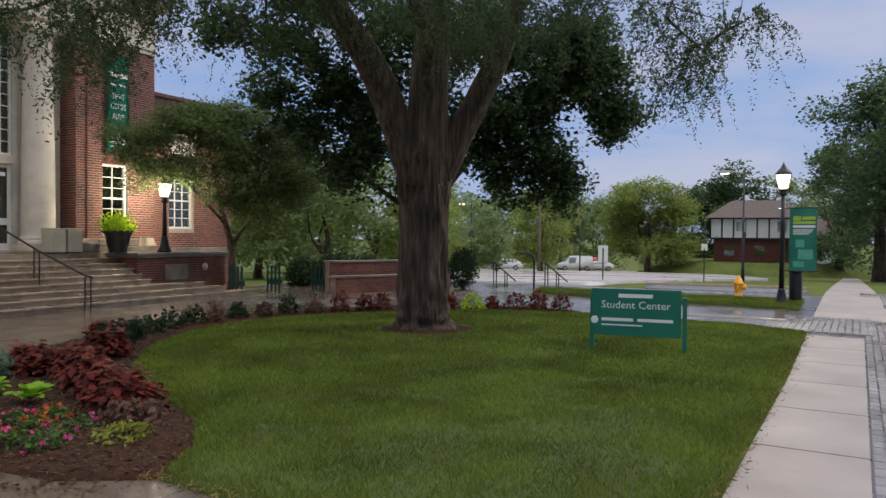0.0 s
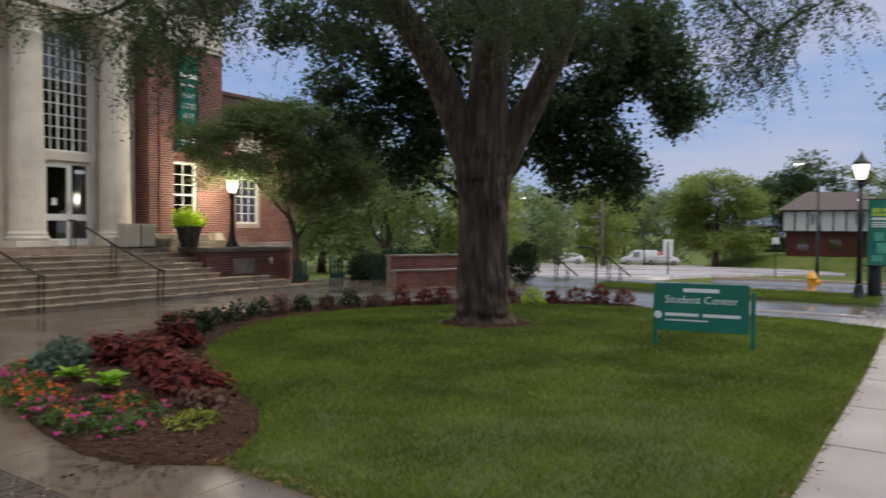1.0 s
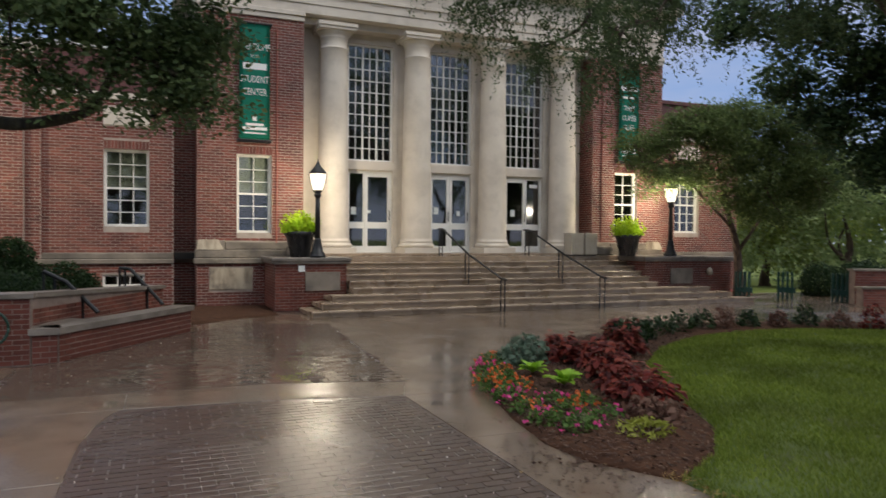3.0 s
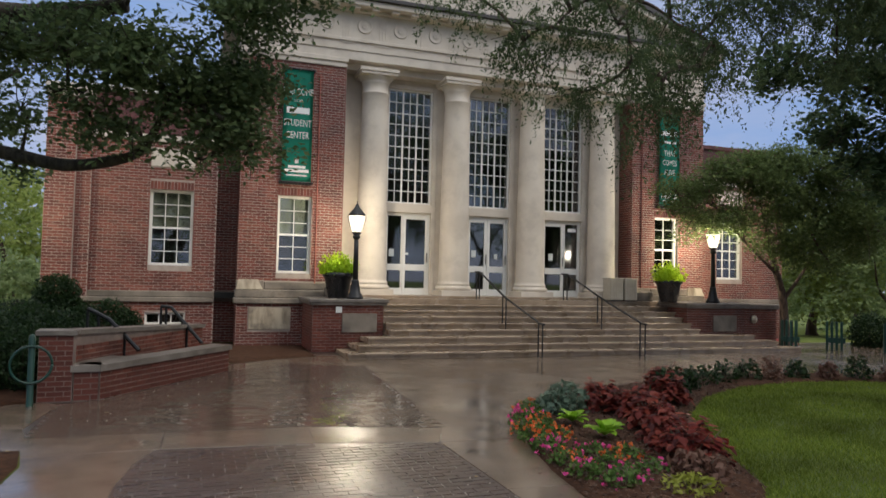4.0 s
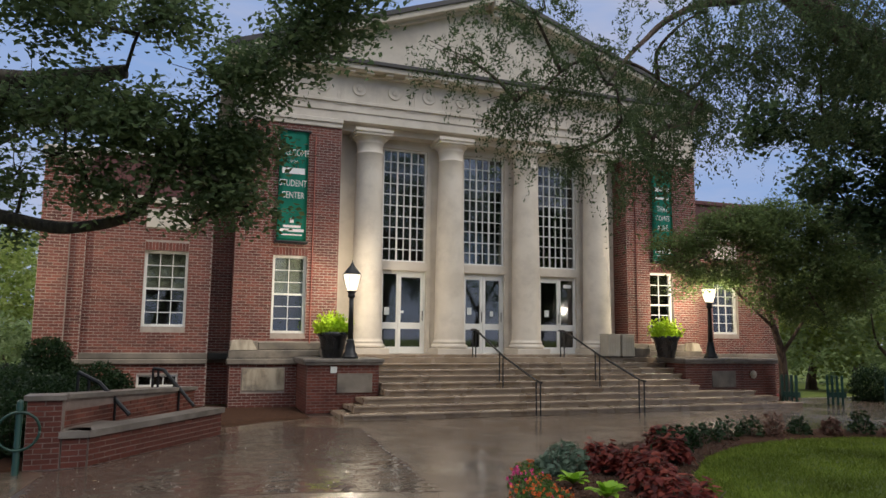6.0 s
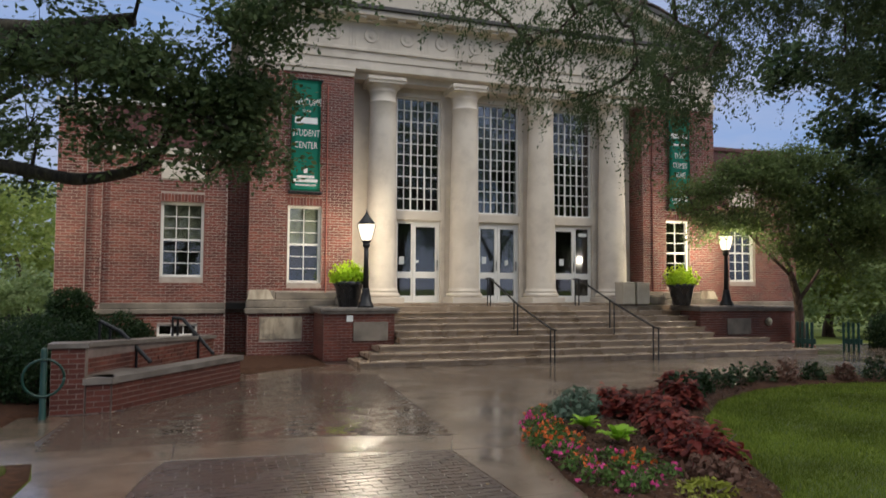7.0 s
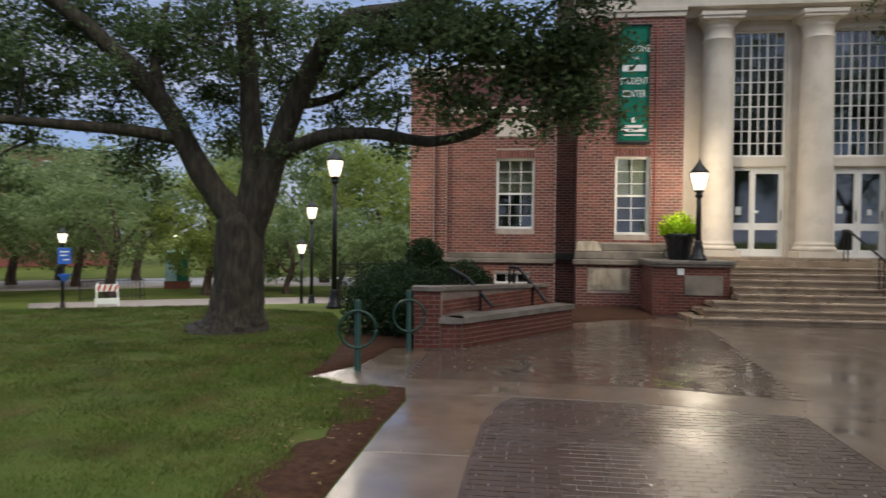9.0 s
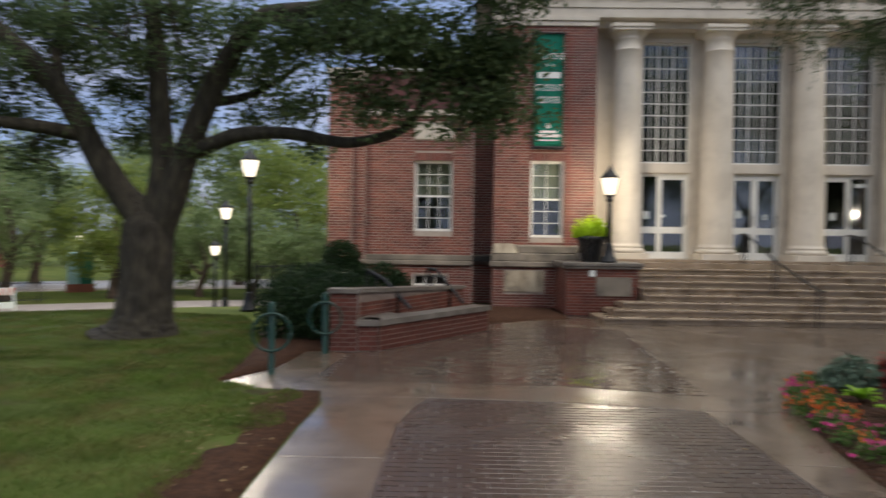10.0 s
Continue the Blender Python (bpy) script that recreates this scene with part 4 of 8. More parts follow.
# pediment
ZC, ZA, EV = TOPB + 1.6, 11.25, EX1 + 0.4 - CX
bm = bmesh.new()
v = [bm.verts.new(p) for p in ((EX0, YF, ZC), (EX1, YF, ZC), (CX, YF, ZA - 0.35), (EX0, YF + 0.3, ZC), (EX1, YF + 0.3, ZC), (CX, YF + 0.3, ZA - 0.35))]
for fc in ((0, 1, 2), (3, 5, 4), (0, 2, 5, 3), (1, 4, 5, 2), (0, 3, 4, 1)):
    bm.faces.new([v[i] for i in fc])
part("tympanum", bm, M_LIME, hall)
def raking(s, drop0, drop1, yf, mat, name):
    bm = bmesh.new()
    xe = CX + s * EV
    pts = [(xe, ZC + 0.1 - drop1), (CX, ZA - drop1), (CX, ZA - drop0), (xe, ZC + 0.1 - drop0)]
    a = [bm.verts.new((x, yf, z)) for x, z in pts]
    b = [bm.verts.new((x, 30, z)) for x, z in pts]
    for i in range(4):
        bm.faces.new((a[i], a[(i + 1) % 4], b[(i + 1) % 4], b[i]))
    bm.faces.new(a)
    bm.faces.new(b[::-1])
    part(name, bm, mat, hall)
for s in (-1, 1):
    raking(s, 0.0, 0.13, YF - 0.46, M_ROOF, "roof_slope")
    raking(s, 0.132, 0.28, YF - 0.4, M_LIME, "raking_cornice")
    raking(s, 0.282, 0.36, YF - 0.16, M_LIME, "raking_moulding")

part("apex_block", boxes((CX - 0.16, CX + 0.16, YF - 0.5, YF - 0.1, ZA - 0.5, ZA - 0.2), (CX - 0.11, CX + 0.11, YF - 0.3, YF, ZA - 0.72, ZA - 0.5), bevel=0.015), M_LIME, hall, "carved block under the gable peak")

# steps and landing
steps = tagged(empty("entrance_steps"), "wide wet stone entrance steps up to the doors", "steps", kind="structure")
NST, RISE, TREAD, YS = 9, 0.131, 0.335, 14.25
for i in range(NST):
    y0 = YS + i * TREAD
    xl = 3.0 + 0.28 * i if i < 3 else 4.12
    xr = 14.9 - 0.45 * i if i < 3 else 12.5
    if i < NST - 1:
        part("step", boxes((xl, xr, y0, YW - 0.05 if i < 3 else YW - 0.05, i * RISE, (i + 1) * RISE - 0.045), (xl - 0.01, xr + 0.01, y0 - 0.035, y0 + TREAD + 0.06, (i + 1) * RISE - 0.045, (i + 1) * RISE), bevel=0.006), M_STEP, steps)
    else:
        part("landing", boxes((3.45, LX1 + 0.9, y0 - 0.025, YW - 0.05, i * RISE, (i + 1) * RISE), bevel=0.006), M_STEP, steps)
part("door_plinth", boxes((LX0 + 0.02, LX1 - 0.02, 17.22, YW - 0.02, NST * RISE + 0.003, 1.249), bevel=0.006), M_STEP, steps)
# ---------------------------------------------------------------- pedestals beside the steps
def pedestal(x0, x1, y0, y1, z, label):
    p = tagged(empty("pedestal"), label, "pedestal")
    part("core", boxes((x0, x1, y0, y1, 0, z - 0.12)), M_MORTAR_WET, p)
    brick_face(p, x0, y0, 1, 0, x1 - x0, 0, z - 0.14, mat=M_BRICK_WET)
    brick_face(p, x0, y1, 0, -1, y1 - y0, 0, z - 0.14, mat=M_BRICK_WET)
    part("coping", boxes((x0 - 0.07, x1 + 0.07, y0 - 0.07, y1, z - 0.14, z - 0.08), (x0 - 0.1, x1 + 0.1, y0 - 0.1, y1, z - 0.08, z), bevel=0.012), M_COPING, p, "dark weathered stone coping")
    return p

pl = pedestal(2.48, 4.1, 15.77, 17.34, 1.19, "brick pedestal with stone plaque beside the steps")
part("plaque", boxes((3.14, 3.94, 15.735, 15.76, 0.44, 0.87), bevel=0.006), M_LIME_DIRTY, pl, "grey stone plaque")
part("notice", boxes((2.99, 3.13, 15.74, 15.757, 0.88, 1.02)), M_INK, pl, "small white notice")
pr = pedestal(12.52, 14.45, 15.77, 17.34, 1.19, "long brick pedestal with stone plaque beside the steps")
part("plaque", boxes((13.36, 14.15, 15.735, 15.76, 0.42, 0.85), bevel=0.006), M_LIME_DIRTY, pr, "grey stone plaque")
pr2 = pedestal(14.5, 16.1, 16.3, 17.75, 1.16, "brick retaining wall with stone coping")


# ---------------------------------------------------------------- lamps
def lantern(x, y, z, height, power, label, big=1.0, name="street_lamp", rz=0):
    """Cast-iron post with fluted foot and an acorn lantern, lit."""
    e = tagged(empty(name, x, y, z, rz), label, "lamp", group="lantern posts")
    H = height
    s = big
    part("base", lathe([(0.19 * s, 0), (0.19 * s, 0.05), (0.165 * s, 0.07), (0.165 * s, 0.1), (0.125 * s, 0.15), (0.11 * s, 0.28), (0.085 * s, 0.36), (0.095 * s, 0.4), (0.07 * s, 0.44)], 20), M_BLACK, e, "", True)
    part("post", lathe([(0.068 * s, 0.42), (0.055 * s, H * 0.5), (0.048 * s, H - 0.72)], 14), M_BLACK, e, "", True)
    part("collar", lathe([(0.05, H - 0.74), (0.085, H - 0.7), (0.085, H - 0.66), (0.06, H - 0.64), (0.1, H - 0.6), (0.115, H - 0.575), (0.1, H - 0.565)], 18), M_BLACK, e, "", True)
    part("globe", lathe([(0.1, H - 0.56), (0.125, H - 0.5), (0.152, H - 0.38), (0.176, H - 0.27), (0.184, H - 0.2), (0.165, H - 0.16), (0.12, H - 0.13)], 20), M_GLOBE, e, "lit frosted lantern glass", True)
    part("cap", lathe([(0.17, H - 0.2), (0.196, H - 0.195), (0.198, H - 0.17), (0.16, H - 0.12), (0.11, H - 0.06), (0.075, H - 0.02), (0.06, H + 0.01), (0.04, H + 0.03), (0.035, H + 0.06), (0.014, H + 0.09), (0.005, H + 0.15)], 18), M_BLACK, e, "", True)
    for k in range(6):
        a = math.pi / 3 * k
        part("rib", tube([(math.cos(a) * r, math.sin(a) * r, zz) for r, zz in ((0.105, H - 0.565), (0.13, H - 0.5), (0.17, H - 0.38), (0.203, H - 0.27), (0.216, H - 0.2))], 0.007, 5), M_BLACK, e)
    if power:
        ld = bpy.data.lights.new("lantern_light", "POINT")
        ld.energy, ld.color, ld.shadow_soft_size = power, (1.0, 0.86, 0.66), 0.085
        lo = new("lantern_light", ld)
        lo.location = (0, 0, H - 0.38)
        lo.parent = e
        for ch in e.children:
            if ch.name.startswith("globe"):
                ch.visible_shadow = False
    return e

LP = 125
lantern(3.46, 15.95, 1.19, 2.1, LP, "lit black lantern post on the brick pedestal", 1.0)
lantern(13.6, 16.05, 1.19, 2.1, LP * 2.0, "lit black lantern post beside a leafy tree", 1.0)
lantern(20.05, 0.8, 0.0, 3.55, 160, "tall lit black lantern post by the sidewalk")
lantern(-4.75, 16.1, fall(-4.75, 16.1) - 0.05, 3.65, 160, "tall lit black lantern post by the path")
lantern(-7.6, 23.2, fall(-7.6, 23.2) - 0.05, 3.6, 160, "tall lit black lantern post beyond the hedge")


# ---------------------------------------------------------------- trees
def crown_points(lobes, n, rng, clump=0.35, shell=0.55):
    """Leaf places: clumps spread through ellipsoid lobes, denser near their skins."""
    lobes = np.asarray(lobes, float)
    vol = lobes[:, 3] ** 2.2
    out = []
    for lobe, share in zip(lobes, vol / vol.sum()):
        m = int(n * share)
        k = max(6, int(m / 55))
        d = rng.normal(size=(k, 3))
        d /= np.linalg.norm(d, axis=1, keepdims=True)
        r = lobe[3] * (shell + (1 - shell) * rng.random((k, 1))) * rng.uniform(0.75, 1.12, (k, 1))
        c = lobe[:3] + d * r * [1, 1, 0.75]
        which = rng.integers(0, k, m)
        out.append(c[which] + rng.normal(size=(m, 3)) * clump * [1, 1, 0.6])
    return np.concatenate(out)


def spray_points(lobes, n, rng, per=46):
    """Leaflets in pairs along thin hanging sprays that start inside the lobes."""
    lobes = np.asarray(lobes, float)
    vol = lobes[:, 3] ** 1.7
    out = []
    for lobe, share in zip(lobes, vol / vol.sum()):
        k = max(4, int(n * share / per))
        s = lobe[:3] + rng.normal(size=(k, 3)) * lobe[3] * [0.55, 0.55, 0.4]
        a = rng.uniform(0, 6.28, k)
        L = rng.uniform(0.3, 0.75, k)
        t = np.linspace(0, 1, per)[None, :, None]
        way = np.stack([np.cos(a), np.sin(a), rng.uniform(-0.5, 0.3, k)], 1)[:, None, :]
        p = s[:, None, :] + way * t * (L * 0.6)[:, None, None] + np.array([0, 0, -1.0]) * t ** 1.8 * (L * rng.uniform(0.5, 1.2, k))[:, None, None]
        side = np.stack([-np.sin(a), np.cos(a), 0 * a], 1)[:, None, :]
        sign_ = np.where(np.arange(per) % 2, 1, -1)[None, :, None]
        p = p + side * sign_ * 0.03 + rng.normal(size=p.shape) * 0.014
        out.append(p.reshape(-1, 3))
    return np.concatenate(out)


def limb(points, r0, r1, bm, seg=8, rough=0.15):
    p = smooth_path(points, 5)
    n = len(p)
    return tube(p, [r0 + (r1 - r0) * (i / (n - 1)) ** 0.8 for i in range(n)], seg, bm, rough)


def tree(name, label, trunk, limbs, lobes, n, leaf, mat, seed, bark=None, clump=0.35, shell=0.5, droop=0.0, aspect=0.6, twigs=5, seg=12, sprays=False):
    rng = np.random.default_rng(seed)
    t = tagged(empty(name, *trunk[0][0]), label, "tree")
    o = Vector(trunk[0][0])
    pts = [Vector(p) - o for p, r in trunk]
    p = smooth_path(pts, 10)
    rs = [r for q, r in trunk]
    radii = []
    for i in range(len(p)):
        u = i / (len(p) - 1) * (len(rs) - 1)
        k = min(int(u), len(rs) - 2)
        radii.append(rs[k] + (rs[k + 1] - rs[k]) * (u - k))
    part("trunk", tube(p, radii, 160 if rs[0] > 0.5 else 40, None, 0.05 if rs[0] > 0.7 else 0.14, 0.05 if rs[0] > 0.7 else 0.15 if rs[0] > 0.5 else 0.03), bark or M_BARK, t, "", True)
    bm = bmesh.new()
    for pl_, r0, r1 in limbs:
        limb([Vector(q) - o for q in pl_], r0, r1, bm, seg)
    if twigs:
        nodes = [q for pl_, r0, r1 in limbs for q in smooth_path([Vector(v) - o for v in pl_], 5)[4:]]
        todo = [(Vector(q[:3]) - o, q[3]) for q in lobes]
        while todo:
            gap_, k_, near = min(((c_ - q).length, k_, q) for k_, (c_, r_) in enumerate(todo) for q in [min(nodes, key=lambda e: (e - c_).length_squared)])
            c, lr = todo.pop(k_)
            bend = Vector(rng.normal(size=3)) * 0.12 * gap_ + Vector((0, 0, 0.1 * gap_))
            way = smooth_path([near, near.lerp(c, 0.35) + bend, near.lerp(c, 0.7) + bend * 0.8, c], 3)
            r_near = 0.018 + 0.012 * min(2.0, gap_)
            tube(way, [r_near + (0.012 - r_near) * i / (len(way) - 1) for i in range(len(way))], 6, bm)
            nodes += way[2:]
            for _ in range(int(twigs + lr * 3)):
                e = c + Vector(rng.normal(size=3)) * lr * 0.6
                f_ = way[int(rng.integers(len(way) // 2, len(way)))]
                limb([f_, f_.lerp(e, 0.5) + Vector(rng.normal(size=3)) * 0.08 * lr, e], 0.011, 0.004, bm, 4, 0)
    if len(bm.verts):
        part("limb", bm, bark or M_BARK, t, "", True)
    c = (spray_points(lobes, n, rng) if sprays else crown_points(lobes, n, rng, clump, shell)) - np.array(o)
    leaves("crown", c, leaf, mat, t, rng, aspect, droop=droop, flat=0.0 if sprays else 0.55)
    return t


# oak on the near lawn
tree("oak_tree", "spreading old oak with dark green lobed leaves", [((-5.2, 11.5, -0.06), 0.82), ((-5.18, 11.5, 0.04), 0.66), ((-5.16, 11.5, 0.16), 0.54), ((-5.14, 11.5, 0.4), 0.46), ((-5.11, 11.5, 0.9), 0.41), ((-5.09, 11.5, 1.5), 0.4), ((-5.1, 11.5, 1.85), 0.37), ((-5.1, 11.5, 2.05), 0.25)],
     [([(-5.08, 11.50, 1.18), (-5.13, 11.50, 1.81), (-5.49, 11.45, 2.34), (-5.86, 11.35, 2.97), (-6.30, 11.20, 3.82), (-6.94, 10.80, 4.65), (-7.60, 10.30, 5.30), (-8.10, 9.80, 5.77)], 0.3, 0.1),
      ([(-5.08, 11.50, 1.18), (-5.00, 11.50, 1.86), (-4.87, 11.55, 2.79), (-4.95, 11.60, 3.77), (-5.07, 11.70, 4.87), (-5.21, 11.70, 6.14)], 0.27, 0.13),
      ([(-5.08, 11.50, 1.18), (-4.86, 11.50, 1.86), (-4.51, 11.40, 2.77), (-4.08, 11.30, 3.80), (-3.61, 11.20, 4.65), (-3.04, 11.00, 5.12), (-2.07, 10.70, 5.16), (-1.00, 10.30, 5.28)], 0.28, 0.1),
      ([(-4.36, 11.40, 3.01), (-3.49, 11.00, 3.25), (-2.61, 10.80, 3.27), (-1.71, 10.45, 3.09), (-1.14, 10.30, 3.16), (-0.75, 10.18, 3.32), (-0.52, 10.1, 3.72), (-0.35, 10.0, 4.15), (-0.07, 9.9, 4.75)], 0.13, 0.03),
      ([(-6.02, 11.35, 3.26), (-6.59, 10.90, 3.35), (-7.38, 10.40, 3.38), (-8.00, 9.90, 3.39), (-8.73, 9.40, 3.41)], 0.12, 0.06),
      ([(-6.35, 11.20, 3.87), (-6.57, 11.40, 4.64), (-6.47, 11.60, 5.67)], 0.13, 0.06),
      ([(-4.08, 11.30, 3.80), (-3.39, 11.60, 4.03), (-2.57, 11.90, 4.65)], 0.09, 0.04),
      ([(-3.04, 11.00, 5.12), (-1.67, 10.40, 4.59), (-0.48, 9.90, 4.11), (0.28, 9.60, 3.71)], 0.1, 0.04)],
     [(-8.70, 10.40, 4.92, 0.75), (-7.76, 10.80, 5.19, 0.80), (-6.89, 11.40, 5.14, 0.70), (-8.76, 10.60, 4.13, 0.70), (-7.94, 11.20, 4.34, 0.60), (-7.13, 11.80, 4.24, 0.60), (-8.44, 11.00, 3.77, 0.50), (-7.55, 11.60, 3.66, 0.50), (-5.84, 11.60, 5.16, 0.70), (-5.92, 12.00, 4.16, 0.55), (-4.47, 11.80, 5.26, 0.70), (-4.48, 12.00, 4.23, 0.50), (-3.19, 11.60, 4.50, 0.60), (-2.75, 11.40, 3.74, 0.45), (-4.12, 11.30, 3.12, 0.30), (-5.57, 12.20, 3.37, 0.45), (-6.87, 11.20, 2.86, 0.36), (-6.90, 11.60, 3.25, 0.40), (-9.04, 10.30, 3.62, 0.50), (-3.44, 11.80, 3.73, 0.45), (-6.46, 11.40, 2.49, 0.25), (-2.28, 11.00, 3.04, 0.25), (-6.74, 12.30, 4.86, 0.60), (-4.04, 12.40, 4.60, 0.50), (-5.53, 12.60, 4.79, 0.60), (-8.24, 10.60, 3.19, 0.30), (-7.90, 11.00, 6.02, 1.00), (-5.27, 11.50, 6.26, 1.00), (-8.64, 10.20, 2.77, 0.25), (-2.12, 11.00, 4.86, 0.60), (-5.33, 12.40, 3.91, 0.50),
      (-6.75, 10.20, 4.27, 0.4), (-5.91, 10.40, 4.82, 0.4), (-5.15, 10.60, 4.41, 0.35), (-4.21, 10.60, 4.38, 0.3), (-5.68, 10.90, 3.57, 0.25), (-7.82, 9.80, 4.38, 0.4), (-3.29, 10.60, 4.96, 0.4), (-4.32, 10.40, 5.11, 0.4), (-5.05, 10.80, 5.18, 0.4), (0.4, 10.2, 4.3, 0.8), (0.2, 9.9, 3.5, 0.55), (-0.9, 9.6, 4.4, 0.75), (-1.3, 9.8, 3.6, 0.45), (-2.6, 10.4, 4.6, 0.6), (1.4, 9.2, 5.8, 0.85), (0.5, 9.6, 5.1, 0.8), (-0.5, 9.8, 5.9, 0.75), (-1.4, 10.1, 4.9, 0.6), (0.3, 9.9, 3.9, 0.56), (0.7, 9.7, 3.4, 0.39), (-1.7, 9.2, 5.7, 0.9), (-2.2, 10.2, 3.7, 0.34), (1.6, 8.5, 6.1, 0.90), (-2.0, 11.0, 6.8, 0.9),
      (-1.56, 9.63, 4.46, 0.45), (-1.10, 9.68, 4.08, 0.42), (-0.64, 9.72, 4.46, 0.55), (-0.48, 9.73, 3.77, 0.42), (-0.02, 9.73, 4.14, 0.48), (0.29, 9.73, 3.60, 0.36), (0.58, 9.71, 4.20, 0.45), (-0.86, 9.71, 3.38, 0.32), (-0.09, 9.73, 3.19, 0.28), (-1.71, 9.60, 3.84, 0.28)],
     66000, 0.1, L_OAK, 11, bark=M_BARK_OAK, clump=0.19, shell=0.3, aspect=0.55, seg=10)

# honey locust on the round lawn
tree("locust_tree", "big honey locust with furrowed trunk and drooping feathery leaves", [((10.85, 6.05, -0.05), 0.64), ((10.83, 6.05, 0.2), 0.47), ((10.8, 6.05, 0.8), 0.43), ((10.78, 6.02, 2.0), 0.41), ((10.7, 6.0, 2.9), 0.46), ((10.7, 6.0, 3.4), 0.4)],
     [([(10.65, 6.1, 2.6), (10.3, 6.3, 3.6), (9.75, 6.5, 4.6), (8.9, 6.75, 5.45), (7.8, 6.85, 6.05), (7.1, 6.95, 6.55), (6.4, 7.1, 7.4)], 0.32, 0.14),
      ([(7.25, 6.95, 6.4), (6.8, 7.14, 6.24), (6.26, 7.37, 6.18), (5.8, 7.5, 5.95), (5.44, 7.51, 5.62), (5.15, 7.48, 5.33), (4.8, 7.45, 4.9)], 0.07, 0.02),
      ([(10.7, 6.0, 2.6), (10.6, 5.85, 4.2), (10.45, 5.65, 5.6), (10.2, 5.4, 7.6)], 0.44, 0.2),
      ([(10.85, 5.85, 2.7), (11.05, 5.3, 3.8), (11.0, 4.7, 4.8), (10.7, 4.2, 5.6), (10.5, 3.2, 6.3), (10.7, 1.8, 5.6)], 0.3, 0.06),
      ([(10.4, 5.7, 5.0), (8.9, 5.6, 5.8), (7.2, 5.9, 6.0)], 0.14, 0.05), ([(10.6, 5.8, 3.6), (10.1, 5.6, 4.6), (9.3, 4.8, 5.4), (8.6, 4.0, 5.6)], 0.15, 0.06)],
     [(3.0, 7.9, 5.2, 0.4), (3.7, 7.9, 4.6, 0.4), (4.0, 7.6, 4.8, 0.5), (4.5, 8.0, 4.1, 0.4), (4.5, 7.2, 5.1, 0.6), (4.9, 7.3, 4.4, 0.3), (5.5, 7.2, 4.9, 0.6), (5.4, 6.3, 5.5, 0.7), (5.9, 7.0, 4.6, 0.35), (3.5, 7.0, 5.5, 0.6), (6.7, 6.7, 5.3, 0.6), (7.0, 6.2, 5.7, 0.8), (7.8, 6.3, 5.4, 0.8),
      # Unseen lobes from z 7.5 up are added to shade trunk and limbs.
      (10.7, 1.4, 4.4, 0.5), (11.0, 1.8, 4.1, 0.45), (10.2, 0.8, 4.6, 0.4), (10.5, 1.9, 4.9, 0.6), (4.6, 6.5, 4.0, 0.5), (4.9, 6.7, 3.7, 0.4), (5.4, 6.7, 4.2, 0.45), (8.1, 5.0, 5.0, 0.7), (8.3, 3.8, 4.8, 0.7), (9.1, 2.9, 4.9, 0.7), (9.6, 4.6, 5.0, 0.7), (9.8, 2.6, 5.6, 0.9), (8.5, 6.6, 6.6, 1.2), (10.3, 5.5, 7.2, 1.0), (7.0, 7.3, 7.0, 0.8), (9.8, 3.5, 6.8, 0.8), (10.6, 5.6, 8.6, 1.3), (11.6, 6.2, 8.0, 1.2), (10.0, 4.4, 8.0, 1.1), (11.0, 4.8, 7.6, 1.0), (12.0, 5.0, 7.5, 1.2), (9.6, 6.2, 8.4, 1.1),
      (6.63, 6.90, 5.27, 0.45), (7.36, 6.56, 4.58, 0.5), (6.10, 7.12, 5.34, 0.4), (7.36, 6.26, 5.44, 0.6)],
     165000, 0.056, L_LOCUST, 12, droop=0.5, aspect=0.36, seg=12, twigs=2, sprays=True)

